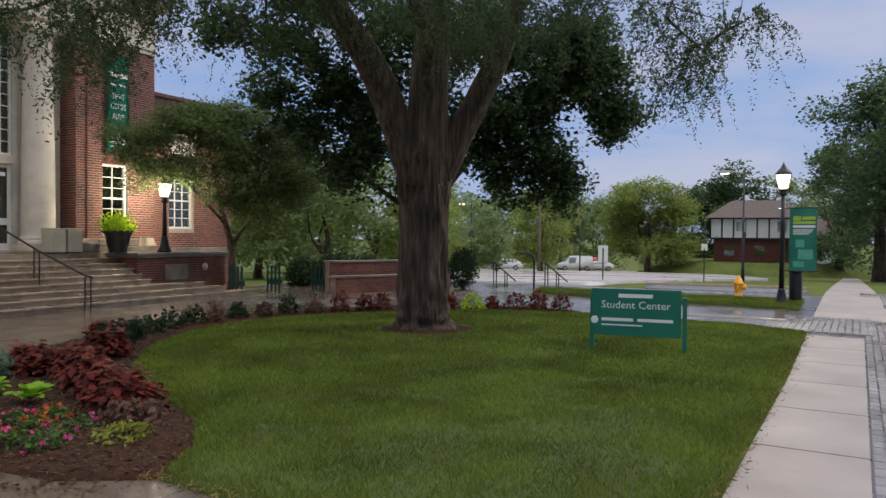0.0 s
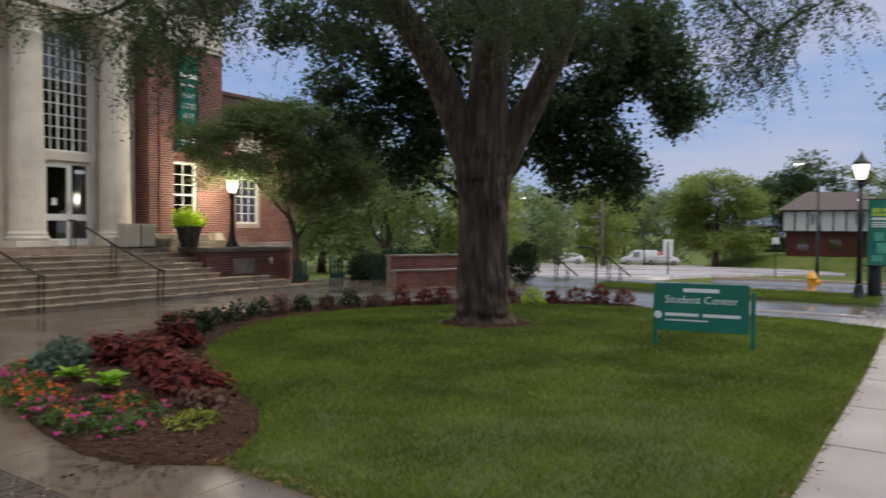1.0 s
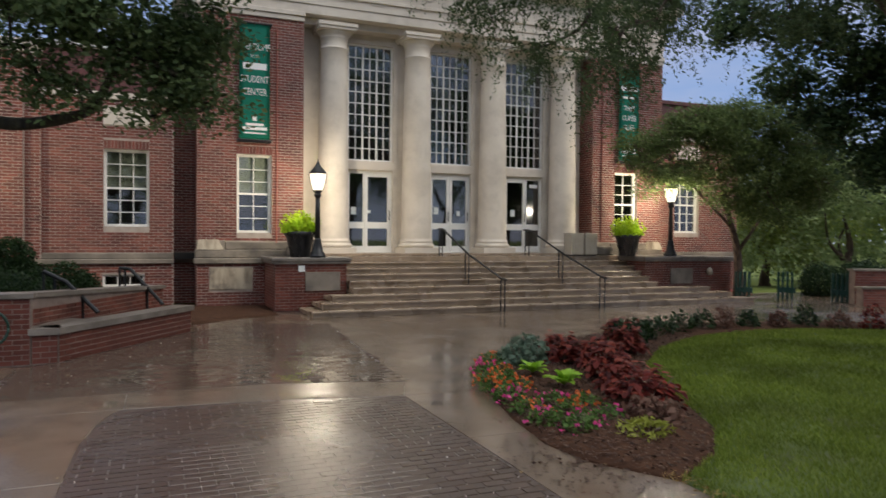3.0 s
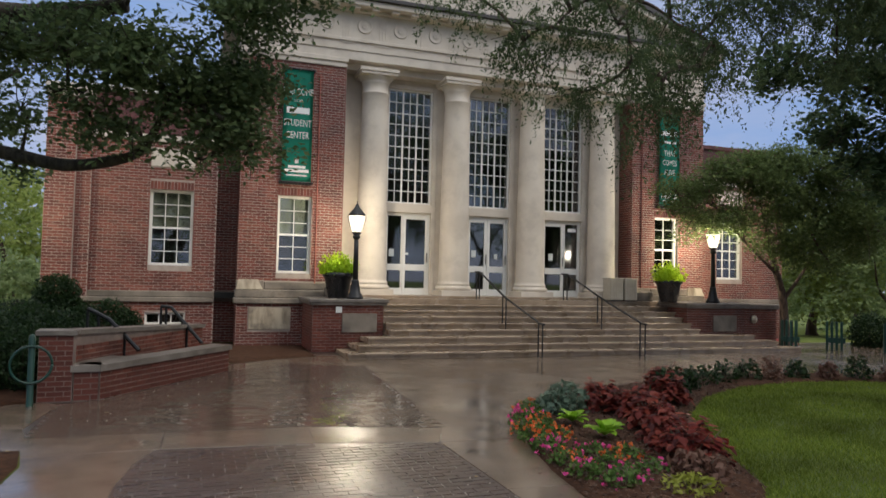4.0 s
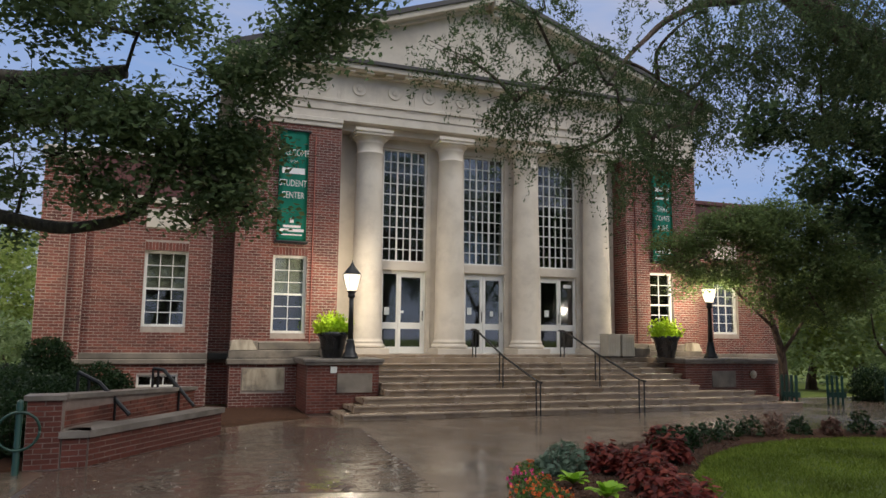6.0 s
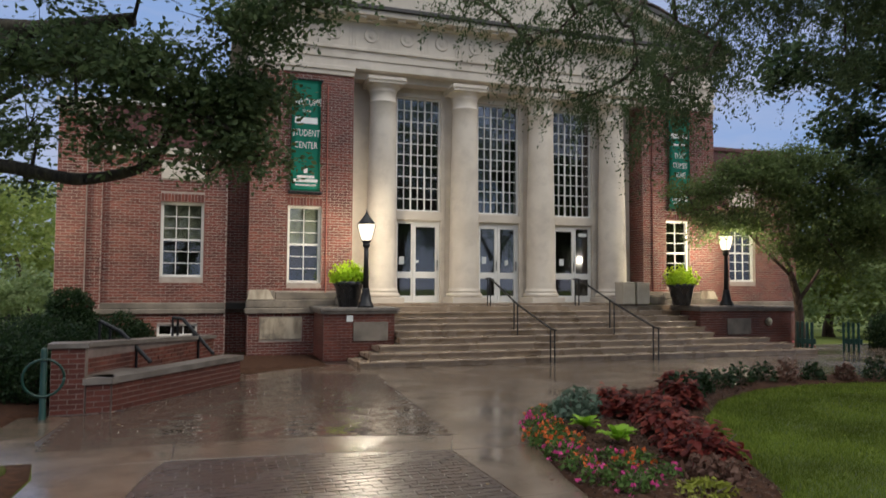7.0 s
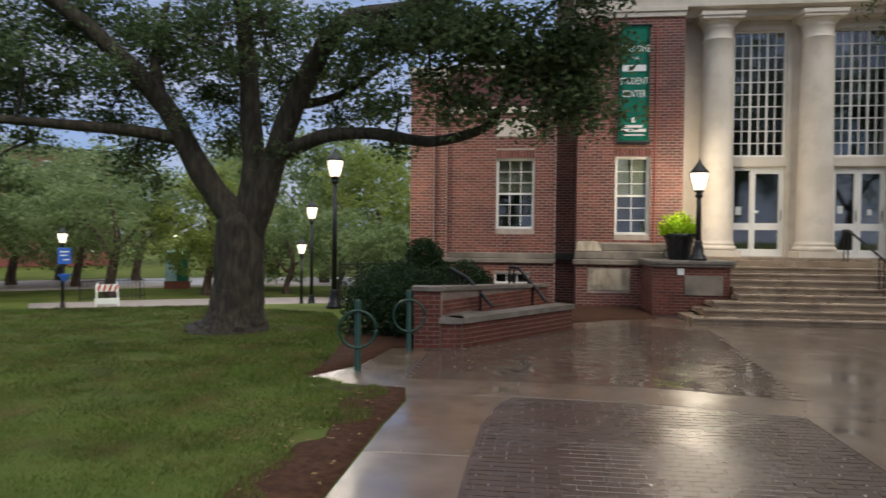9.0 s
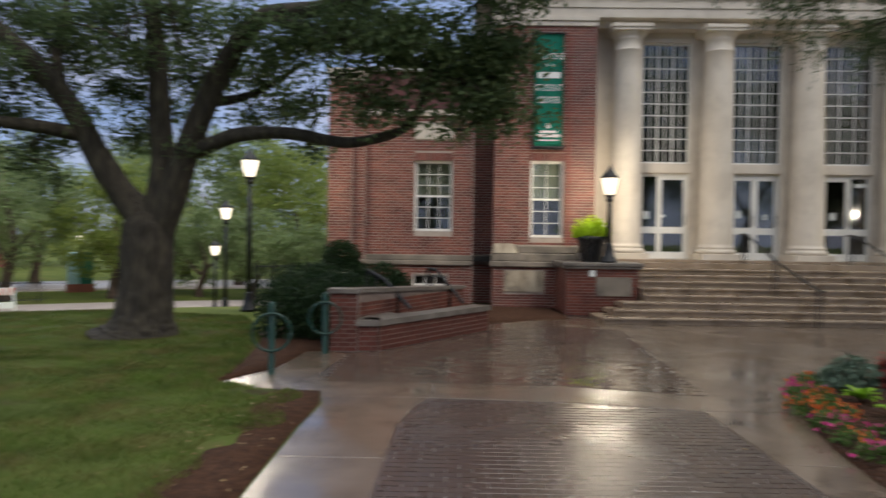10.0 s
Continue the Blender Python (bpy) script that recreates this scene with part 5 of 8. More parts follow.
# dark maple behind it
tree("maple_tree", "dense dark green maple beyond the forecourt", [((16.55, 9.35, -0.05), 0.42), ((16.55, 9.35, 0.6), 0.3), ((16.5, 9.3, 2.0), 0.27), ((16.4, 9.1, 3.2), 0.22)],
     [([(16.5, 9.3, 1.9), (15.9, 9.3, 2.3), (14.9, 9.1, 2.5), (14.0, 9.6, 3.1)], 0.14, 0.05), ([(16.45, 9.2, 2.5), (16.3, 7.4, 4.2), (15.8, 5.6, 5.4)], 0.15, 0.05), ([(16.4, 9.1, 3), (15.2, 9.7, 4.8), (12.5, 10.6, 5.8)], 0.15, 0.05)],
     [(15.5, 6.5, 4.6, 1.1), (15.8, 5.2, 5.4, 1.1), (16.7, 4.4, 4.8, 0.9), (16.1, 5.8, 3.3, 0.8), (15.6, 6.8, 3.8, 0.9), (14.0, 9.5, 3.7, 0.9), (12.1, 10.4, 5.9, 0.9), (10.9, 10.9, 6.1, 0.8), (13.7, 9.9, 3.2, 0.6), (13.8, 10.2, 5.0, 1.1), (15.8, 4.8, 6.2, 1.0), (12.8, 11.4, 5.1, 0.8), (14.6, 8.9, 2.8, 0.5), (14.5, 8.5, 6.0, 1.5), (16, 7, 6.6, 1.6), (14.7, 8.0, 4.4, 1.2), (17.3, 5.6, 6.0, 1.3), (12.5, 9.5, 6.9, 1.2),
      (12.99, 10.90, 4.39, 0.6), (13.33, 10.49, 3.94, 0.75), (13.82, 9.85, 3.15, 0.8), (13.96, 9.65, 6.53, 0.7), (14.56, 8.75, 6.83, 0.7), (13.32, 10.50, 5.67, 0.75), (15.59, 6.81, 4.28, 0.75), (15.90, 6.07, 4.81, 0.9), (15.70, 6.55, 3.06, 0.8), (16.00, 5.81, 3.73, 0.9), (16.14, 5.43, 2.92, 0.6), (16.19, 5.29, 2.45, 0.4), (16.52, 4.20, 4.77, 0.7), (16.55, 4.06, 4.10, 0.45), (16.41, 4.58, 5.71, 0.8), (14.05, 9.53, 4.65, 0.75), (16.21, 5.22, 6.53, 0.75)],
     62000, 0.125, L_MAPLE, 13, clump=0.2, shell=0.35, aspect=0.75, seg=8)

# small leaning tree by the steps
tree("dogwood_tree", "small leaning tree with light green leaves by the lamp", [((16.15, 16.05, -0.05), 0.15), ((16.05, 15.95, 0.7), 0.12), ((15.75, 15.75, 1.5), 0.1), ((14.95, 15.3, 2.45), 0.07)],
     [([(15.85, 15.8, 1.3), (16.0, 15.1, 2.3), (15.7, 14.4, 3.2)], 0.06, 0.02), ([(15.4, 15.5, 1.95), (13.9, 15.2, 2.9), (13.0, 15.3, 3.8)], 0.05, 0.02), ([(14.95, 15.3, 2.45), (14.4, 15, 3.4), (14, 14.9, 4.5)], 0.05, 0.02)],
     [(12.9, 16.3, 3.0, 0.25), (12.7, 15.4, 4.2, 0.7), (13.9, 14.9, 4.6, 0.9), (14.5, 14.5, 3.8, 0.9), (13.3, 15.0, 3.5, 0.6), (15.3, 14.3, 4.0, 0.9), (14.5, 14.8, 2.8, 0.6), (15.2, 14.6, 2.6, 0.7), (12.4, 15.1, 3.5, 0.45), (15.7, 14.0, 3.2, 0.8), (14.8, 15, 4.9, 0.8), (13.2, 15.1, 4.7, 0.6), (16.2, 14.3, 4.4, 0.8), (13.2, 15.6, 3.5, 0.4), (12.8, 15.7, 3.3, 0.35), (14.1, 15.5, 3.2, 0.4), (11.7, 15.3, 4.2, 0.45), (12.0, 15.3, 3.7, 0.4), (16.8, 13.8, 3.6, 0.8), (16.6, 14.0, 2.8, 0.6),
      (14.95, 14.66, 5.18, 0.6), (15.24, 13.64, 4.82, 0.8), (15.86, 12.93, 4.22, 0.7), (15.65, 13.17, 3.41, 0.7), (14.93, 13.98, 3.06, 0.6), (13.30, 15.50, 4.75, 0.5), (12.76, 15.95, 4.02, 0.4), (13.85, 15.03, 5.03, 0.6), (14.25, 14.38, 4.11, 0.7), (13.67, 16.63, 3.54, 0.3), (13.32, 16.90, 3.60, 0.25), (14.36, 16.05, 3.82, 0.35), (15.91, 12.87, 3.09, 0.5), (15.24, 13.64, 2.27, 0.45)],
     50000, 0.095, L_SMALL, 14, bark=M_BARK, clump=0.2, shell=0.45, aspect=0.55, seg=7)


def far_tree(x, y, h, w, mat, seed, n=7000, leaf=0.5, label="leafy broad tree in the distance", low=0.12, name="tree"):
    rng = np.random.default_rng(seed)
    z = fall(x, y) - 0.1
    lobes = []
    for _ in range(22):
        a, u = rng.uniform(0, 6.28), rng.random()
        zz = low + (1 - low) * u
        rad = w * 0.5 * math.sin(math.pi * min(0.97, 0.22 + 0.72 * u)) * rng.uniform(0.35, 0.75)
        lobes.append((x + rad * math.cos(a), y + rad * math.sin(a), z + h * (0.08 + 0.84 * zz), w * rng.uniform(0.15, 0.23)))
    r = 0.022 * h + 0.06
    return tree(name, label, [((x, y, z), r * 1.4), ((x, y, z + 0.1 * h), r), ((x + 0.05 * w, y, z + 0.35 * h), r * 0.75), ((x, y, z + 0.6 * h), r * 0.2)],
                [([(x, y, z + 0.25 * h), (x + 0.1 * w, y + 0.1 * w, z + 0.4 * h), (x + 0.25 * w, y + 0.15 * w, z + 0.6 * h)], r * 0.5, r * 0.15), ([(x, y, z + 0.25 * h), (x - 0.1 * w, y, z + 0.4 * h), (x - 0.25 * w, y - 0.1 * w, z + 0.6 * h)], r * 0.5, r * 0.15)],
                lobes, int(n * 1.5), leaf * 0.8, mat, seed, clump=w * 0.045, shell=0.45, twigs=0, seg=6)


def polar(t_yaw, dist):
    a = radians(t_yaw)
    return math.sin(a) * dist, math.cos(a) * dist

# trees across the street, mirrored in the windows
for i, (b, dist, h, w) in enumerate([(150, 34, 17, 14), (172, 38, 19, 14), (196, 36, 18, 14), (218, 36, 17, 14), (128, 40, 17, 14), (160, 44, 17, 15), (184, 42, 18, 15), (207, 44, 18, 15), (140, 46, 17, 15)]):
    far_tree(*polar(b, dist), h * 1.25, w * 1.15, L_FARDARK, 150 + i, 4200, 0.42, "leafy tree across the street")
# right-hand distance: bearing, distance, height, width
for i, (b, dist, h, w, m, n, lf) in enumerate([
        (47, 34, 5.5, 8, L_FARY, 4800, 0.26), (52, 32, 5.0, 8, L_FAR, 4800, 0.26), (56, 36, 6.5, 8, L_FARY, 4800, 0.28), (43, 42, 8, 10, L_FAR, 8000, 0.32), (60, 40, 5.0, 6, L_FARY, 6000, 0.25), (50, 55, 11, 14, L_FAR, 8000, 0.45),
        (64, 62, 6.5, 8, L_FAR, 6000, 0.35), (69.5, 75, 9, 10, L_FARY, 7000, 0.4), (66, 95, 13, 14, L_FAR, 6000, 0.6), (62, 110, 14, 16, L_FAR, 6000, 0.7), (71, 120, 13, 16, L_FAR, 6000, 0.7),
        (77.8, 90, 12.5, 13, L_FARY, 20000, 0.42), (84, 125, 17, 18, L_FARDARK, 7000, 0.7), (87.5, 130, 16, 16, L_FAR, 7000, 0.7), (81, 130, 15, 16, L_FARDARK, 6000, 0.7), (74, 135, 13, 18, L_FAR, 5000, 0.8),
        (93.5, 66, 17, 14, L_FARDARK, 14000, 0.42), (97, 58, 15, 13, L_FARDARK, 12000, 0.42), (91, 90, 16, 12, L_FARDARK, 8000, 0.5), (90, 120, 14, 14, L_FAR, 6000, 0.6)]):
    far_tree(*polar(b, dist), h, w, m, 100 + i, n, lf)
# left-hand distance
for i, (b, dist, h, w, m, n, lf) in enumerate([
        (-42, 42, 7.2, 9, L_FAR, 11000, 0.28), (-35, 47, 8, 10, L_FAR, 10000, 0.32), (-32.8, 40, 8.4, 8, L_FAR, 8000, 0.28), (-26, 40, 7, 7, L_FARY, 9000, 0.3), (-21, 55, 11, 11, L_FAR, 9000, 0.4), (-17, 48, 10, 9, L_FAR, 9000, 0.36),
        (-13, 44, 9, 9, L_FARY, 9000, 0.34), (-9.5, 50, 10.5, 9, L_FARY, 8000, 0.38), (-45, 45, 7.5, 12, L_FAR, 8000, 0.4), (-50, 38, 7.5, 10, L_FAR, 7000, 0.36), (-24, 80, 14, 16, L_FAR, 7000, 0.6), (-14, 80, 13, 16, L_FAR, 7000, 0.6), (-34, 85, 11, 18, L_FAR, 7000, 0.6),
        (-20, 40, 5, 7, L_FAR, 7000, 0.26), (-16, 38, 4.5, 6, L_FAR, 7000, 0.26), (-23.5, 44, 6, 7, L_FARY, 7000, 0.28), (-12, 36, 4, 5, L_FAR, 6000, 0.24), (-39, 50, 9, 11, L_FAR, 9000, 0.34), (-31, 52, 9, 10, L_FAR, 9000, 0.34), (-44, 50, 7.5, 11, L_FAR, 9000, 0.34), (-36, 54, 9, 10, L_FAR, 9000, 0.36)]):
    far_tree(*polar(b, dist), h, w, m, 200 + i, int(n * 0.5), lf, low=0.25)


# ---------------------------------------------------------------- entrance sign on the lawn
def lettering(text, size, mat, parent, m, name="lettering", depth=0.002):
    cu = bpy.data.curves.new(name, "FONT")
    cu.body, cu.size, cu.extrude, cu.align_x, cu.align_y = text, size, depth, "CENTER", "CENTER"
    cu.resolution_u = 2
    tmp = new("tmp", cu)
    dg = bpy.context.evaluated_depsgraph_get()
    me = bpy.data.meshes.new_from_object(tmp.evaluated_get(dg))
    bpy.data.objects.remove(tmp)
    me.materials.clear()
    me.materials.append(mat)
    ob = new(name, me)
    ob.parent = parent
    ob.matrix_basis = m
    return ob


sa, sb = Vector((10.29, 2.85, 0)), Vector((10.51, 1.57, 0))
ang = math.degrees(math.atan2(sb.y - sa.y, sb.x - sa.x))
sign = tagged(empty("lawn_sign", sa.x, sa.y, 0.05, ang), "green painted lawn sign with white lettering on two posts", "sign")
SW = (sb - sa).length
part("post", boxes((-0.03, 0.03, -0.03, 0.03, -0.3, 0.82), bevel=0.006), M_GREEN, sign)
part("post", boxes((SW - 0.03, SW + 0.03, -0.03, 0.03, -0.3, 0.82), bevel=0.006), M_GREEN, sign)
part("panel", boxes((-0.01, SW - 0.05, -0.05, -0.031, 0.24, 0.92), bevel=0.004), M_GREEN, sign)
# ---------------------------------------------------------------- sign lettering; a name and a crest stay plain bars
def ink_bars(parent, rows, y, mat=None, name="bar"):
    for x0, x1, z0, z1 in rows:
        part(name, boxes((x0, x1, y - 0.002, y, z0, z1)), mat or M_INK, parent)

MF = pose(0, 0, 0, 90, 0, 0)
cxs = (SW - 0.06) / 2
lettering("Student Center", 0.155, M_INK, sign, Matrix.Translation((cxs, -0.053, 0.685)) @ MF)
ink_bars(sign, [(cxs - 0.24, cxs + 0.24, 0.795, 0.85)], -0.0515)
ink_bars(sign, [(cxs - 0.48, cxs - 0.03, 0.45, 0.495), (cxs + 0.03, cxs + 0.52, 0.45, 0.495), (cxs - 0.48, cxs + 0.1, 0.383, 0.403)], -0.0515)
part("crest", lathe([(0.06, 0.0), (0.055, 0.004)], 6, 0, 0), M_INK, sign).matrix_basis = Matrix.Translation((cxs - 0.58, -0.05, 0.46)) @ MF

# ---------------------------------------------------------------- banners on the brick piers
def banner(x0, x1, z0, z1, y, label):
    b = tagged(empty("banner"), label, "banner", group="hanging banners")
    bm = bmesh.new()
    n = 26
    rows = []
    for i in range(n + 1):
        z = z0 + (z1 - z0) * i / n
        rows.append([bm.verts.new((x0 + (x1 - x0) * k / 6, y - 0.012 * math.sin(i * 0.5 + k * 0.4) * math.sin(math.pi * i / n), z)) for k in range(7)])
    for a, c in zip(rows, rows[1:]):
        for k in range(6):
            bm.faces.new((a[k], a[k + 1], c[k + 1], c[k]))
    bmesh.ops.solidify(bm, geom=bm.faces[:], thickness=0.003)
    part("cloth", bm, M_CLOTH, b, "", True)
    for z in (z0 - 0.02, z1 + 0.02):
        part("rod", tube([(x0 - 0.03, y, z), (x1 + 0.06, y, z)], 0.022), M_BLACK, b)
        part("bracket", boxes((x0 - 0.04, x1 + 0.04, y, YF - 0.0, z - 0.05, z + 0.03), bevel=0.005), M_BLACK, b)
    return b

def banner_words(b, xc, y, rows):
    for text, z, size in rows:
        lettering(text, size, M_INK, b, Matrix.Translation((xc, y - 0.016, z)) @ MF @ Matrix.Diagonal((0.82, 1.25, 1, 1)))

bl_ = banner(1.87, 2.58, 3.98, 6.72, YF - 0.1, "green banner with white welcome words on brick pier")
banner_words(bl_, 2.225, YF - 0.1, [("WELCOME", 6.17, 0.185), ("TO THE", 5.95, 0.07), ("STUDENT", 5.4, 0.185), ("CENTER", 5.1, 0.185)])
ink_bars(bl_, [(1.95, 2.5, 5.64, 5.79), (2.02, 2.44, 4.3, 4.36), (1.94, 2.52, 4.2, 4.27), (1.98, 2.48, 4.11, 4.14), (2.18, 2.27, 4.42, 4.54)], YF - 0.114)
br_ = banner(12.72, 13.43, 3.98, 6.68, YF - 0.1, "green banner with white capital words on brick pier")
banner_words(br_, 13.075, YF - 0.1, [("THAT", 5.52, 0.185), ("COMES", 5.24, 0.185), ("ALIVE", 4.96, 0.185)])
ink_bars(br_, [(12.78, 13.36, 6.05, 6.18), (12.84, 13.3, 5.82, 5.88), (12.86, 13.3, 4.3, 4.36), (12.79, 13.37, 4.2, 4.27), (12.84, 13.32, 4.11, 4.14), (13.03, 13.12, 4.42, 4.54)], YF - 0.114)

# notices on the door glass, and the number over the last door as a bar
papers = tagged(empty("door_notice"), "small paper notices taped to the door glass", "notice")
M_PAPER = material("paper", [(0.55, 0.6, 0.58), (0.7, 0.72, 0.7)], 0.8, scale=9, bump=0.02)
for x, z, w, h in ((4.9, 2.36, 0.14, 0.2), (5.32, 2.34, 0.1, 0.07), (7.26, 2.4, 0.13, 0.19), (7.93, 2.34, 0.1, 0.14), (9.66, 2.38, 0.14, 0.19)):
    part("sheet", boxes((x - w / 2, x + w / 2, YW + 0.018, YW + 0.021, z - h / 2, z + h / 2)), M_PAPER, papers)
part("number_bar", boxes((10.2, 10.46, YW - 0.006, YW - 0.003, 3.13, 3.23)), M_INK, papers, "white number bar on the door glass")

# ---------------------------------------------------------------- handrails of the steps
def handrail(low, mid, top, label):
    h = tagged(empty("handrail"), label, "handrail", group="stair rails")
    def rr(p, dz):
        return (p[0], p[1], p[2] + dz)
    H_ = 0.74
    for p in (low, mid, top):
        for dy in (0.0, 0.2):
            q = (p[0], p[1] + dy, p[2])
            up = H_ + (dy * 0.36 if p is mid else 0)
            part("post", tube([(q[0], q[1], q[2] - 0.04), (q[0], q[1], q[2] + up)], 0.017, 8), M_BLACK, h)
    part("rail", tube([rr((low[0], low[1] - 0.06, low[2]), H_), rr((low[0], low[1] + 0.14, low[2]), H_ + 0.01), rr(mid, H_ + 0.02), rr(top, H_ + 0.0), rr((top[0], top[1] + 0.3, top[2]), H_)], 0.024, 8), M_BLACK, h)
    return h

handrail((7.26, 14.0, 0.0), (7.03, 15.45, 0.5), (6.95, 16.95, 1.15), "black iron double-post handrail on the wide steps")
handrail((9.93, 14.0, 0.0), (9.7, 15.5, 0.52), (9.52, 16.95, 1.15), "black iron double-post handrail on the wide steps")

# ---------------------------------------------------------------- planters, bins
def foliage_ball(c, r, n, rng, squash=0.7):
    d = rng.normal(size=(n, 3))
    d /= np.linalg.norm(d, axis=1, keepdims=True)
    d[:, 2] = np.abs(d[:, 2])
    k = r * (0.55 + 0.5 * rng.random((n, 1)))
    return np.array(c) + d * k * [1, 1, squash]

M_POT = material("black_planter", [(0.008, 0.008, 0.009), (0.016, 0.016, 0.017)], 0.28, 0, 3, 0.05)
def planter(x, y, z, seed):
    rng = np.random.default_rng(seed)
    p = tagged(empty("planter", x, y, z), "black ribbed planter with bright lime-green foliage", "planter", group="planters by the steps")
    part("pot", lathe([(0.27, 0), (0.28, 0.02), (0.31, 0.18), (0.325, 0.185), (0.33, 0.2), (0.375, 0.42), (0.39, 0.43), (0.4, 0.46), (0.43, 0.47), (0.44, 0.5), (0.44, 0.55), (0.41, 0.56), (0.4, 0.52)], 28), M_POT, p, "", True)
    part("soil", lathe([(0.4, 0.49), (0.39, 0.51)], 20), M_SOIL, p)
    pts = np.concatenate([foliage_ball((dx, dy, 0.55), r, n, rng, 0.95) for dx, dy, r, n in ((0, 0, 0.3, 500), (-0.2, -0.1, 0.28, 350), (0.2, 0.05, 0.3, 350), (0.0, 0.0, 0.42, 250), (-0.34, -0.05, 0.2, 150), (0.36, -0.1, 0.18, 130), (-0.08, 0.05, 0.52, 260), (0.16, -0.05, 0.46, 160))])
    leaves("foliage", pts, 0.085, L_LIME, p, rng, 0.75, "lime-green sweet-potato leaves")
    leaves("trailing_leaves", np.concatenate([foliage_ball((0, 0, 0.5), 0.46, 260, rng, 0.25)]), 0.07, L_BEDGREEN, p, rng, 0.6)
    p.scale = (0.84, 0.84, 1.06)
    return p

planter(3.16, 16.45, 1.19, 31)
planter(12.35, 16.35, 1.19, 32)

M_BIN = material("tan_bin_metal", [(0.36, 0.32, 0.25), (0.45, 0.41, 0.33)], 0.45, 0, 3, 0.06)
def waste_bin(x):
    b = tagged(empty("waste_bin", x, 16.98, 1.18), "tan slatted waste bin on the landing", "bin", group="bins by the doors")
    part("body", boxes((-0.2, 0.2, -0.2, 0.2, 0.03, 0.6), bevel=0.012), M_BIN, b)
    for k in range(7):
        part("slat", boxes((-0.19 + k * 0.055, -0.15 + k * 0.055, -0.212, -0.198, 0.06, 0.56), bevel=0.004), M_BIN, b)
    part("lid", boxes((-0.215, 0.215, -0.215, 0.215, 0.6, 0.64), bevel=0.012), M_BIN, b)
    part("foot", boxes((-0.17, 0.17, -0.17, 0.17, 0, 0.03)), M_BLACK, b)
waste_bin(10.98)
waste_bin(11.44)

# stone blocks flanking the steps
for x0, x1 in ((11.75, 12.3), (3.0, 3.35)):
    tagged(part("stone_block", boxes((x0, x1, 16.95, 17.36, 1.19, 1.45), bevel=0.03), M_LIME_DIRTY), "weathered stone block beside the landing", "stone block")

# ---------------------------------------------------------------- low brick walls of the side stair
stair_wall = tagged(empty("stair_wall"), "low brick stair wall with stone coping, wet base", "wall", kind="structure")
def wall_run(parent, a, b, h0, h1, t, cop=0.06, over=0.04, mat=None, bricks=True, wet_brick=False):
    """A brick wall from a to b with a coping; its height may change along it."""
    a, b = Vector(a), Vector(b)
    u = (b - a).normalized()
    n = Vector((u.y, -u.x))
    L = (b - a).length
    bm = bmesh.new()
    def prism(off0, off1, e, za0, za1, zb0, zb1):
        p = [a - u * e + n * off0, b + u * e + n * off0, b + u * e + n * off1, a - u * e + n * off1]
        z0 = [za0, zb0, zb0, za0]
        z1 = [za1, zb1, zb1, za1]
        lo = [bm.verts.new((q.x, q.y, z)) for q, z in zip(p, z0)]
        hi = [bm.verts.new((q.x, q.y, z)) for q, z in zip(p, z1)]
        for i in range(4):
            bm.faces.new((lo[i], lo[(i + 1) % 4], hi[(i + 1) % 4], hi[i]))
        bm.faces.new(lo[::-1])
        bm.faces.new(hi)
    prism(0, -t, 0, -0.1, h0 - cop, -0.1, h1 - cop)
    part("core", bm, M_MORTAR_WET, parent)
    bm = bmesh.new()
    prism(over, -t - over, over, h0 - cop, h0, h1 - cop, h1)
    part("coping", bm, mat or M_COPING, parent, "stone coping")
    if bricks:
        brick_face(parent, a.x, a.y, u.x, u.y, L, 0, min(h0, h1) - cop - 0.003, mat=M_BRICK_WET if wet_brick else None)

wall_run(stair_wall, (-1.87, 10.37), (-1.47, 10.39), 0.92, 0.92, 0.34, bricks=False)
wall_run(stair_wall, (-1.58, 10.73), (0.16, 14.2), 0.9, 0.74, 0.3, wet_brick=True)
wall_run(stair_wall, (-1.46, 10.41), (-1.17, 10.45), 0.46, 0.46, 0.3, cop=0.085, bricks=False)
wall_run(stair_wall, (-1.15, 10.46), (0.6, 13.0), 0.46, 0.46, 0.3, cop=0.085, bricks=False)
slab("stair_floor", [(-1.4, 10.8), (0.2, 13.3), (0.3, 14.6), (0.0, 14.2), (-1.3, 11.2)], -0.05, 0.2, M_CONC, stair_wall)
for rows_ in ([(-1.54, 12.12, 1.12), (-1.23, 12.04, 0.96), (-0.77, 11.74, 0.51)], [(-0.57, 13.99, 1.08), (-0.39, 13.9, 1.06), (0.15, 13.35, 0.46)]):
    hr = tagged(empty("handrail"), "short black iron handrail on the side stair", "handrail", group="side stair rails")
    part("rail", tube(rows_, 0.033, 8), M_BLACK, hr)
    p0, p1, p2 = [Vector(q) for q in rows_]
    for q, zb in ((p0, 0.72), (p0.lerp(p1, 0.5), 0.72), (p1.lerp(p2, 0.35), 0.4), (p1.lerp(p2, 0.52), 0.4)):
        part("post", tube([(q.x, q.y, zb - 0.35), (q.x, q.y, q.z)], 0.024, 6), M_BLACK, hr)

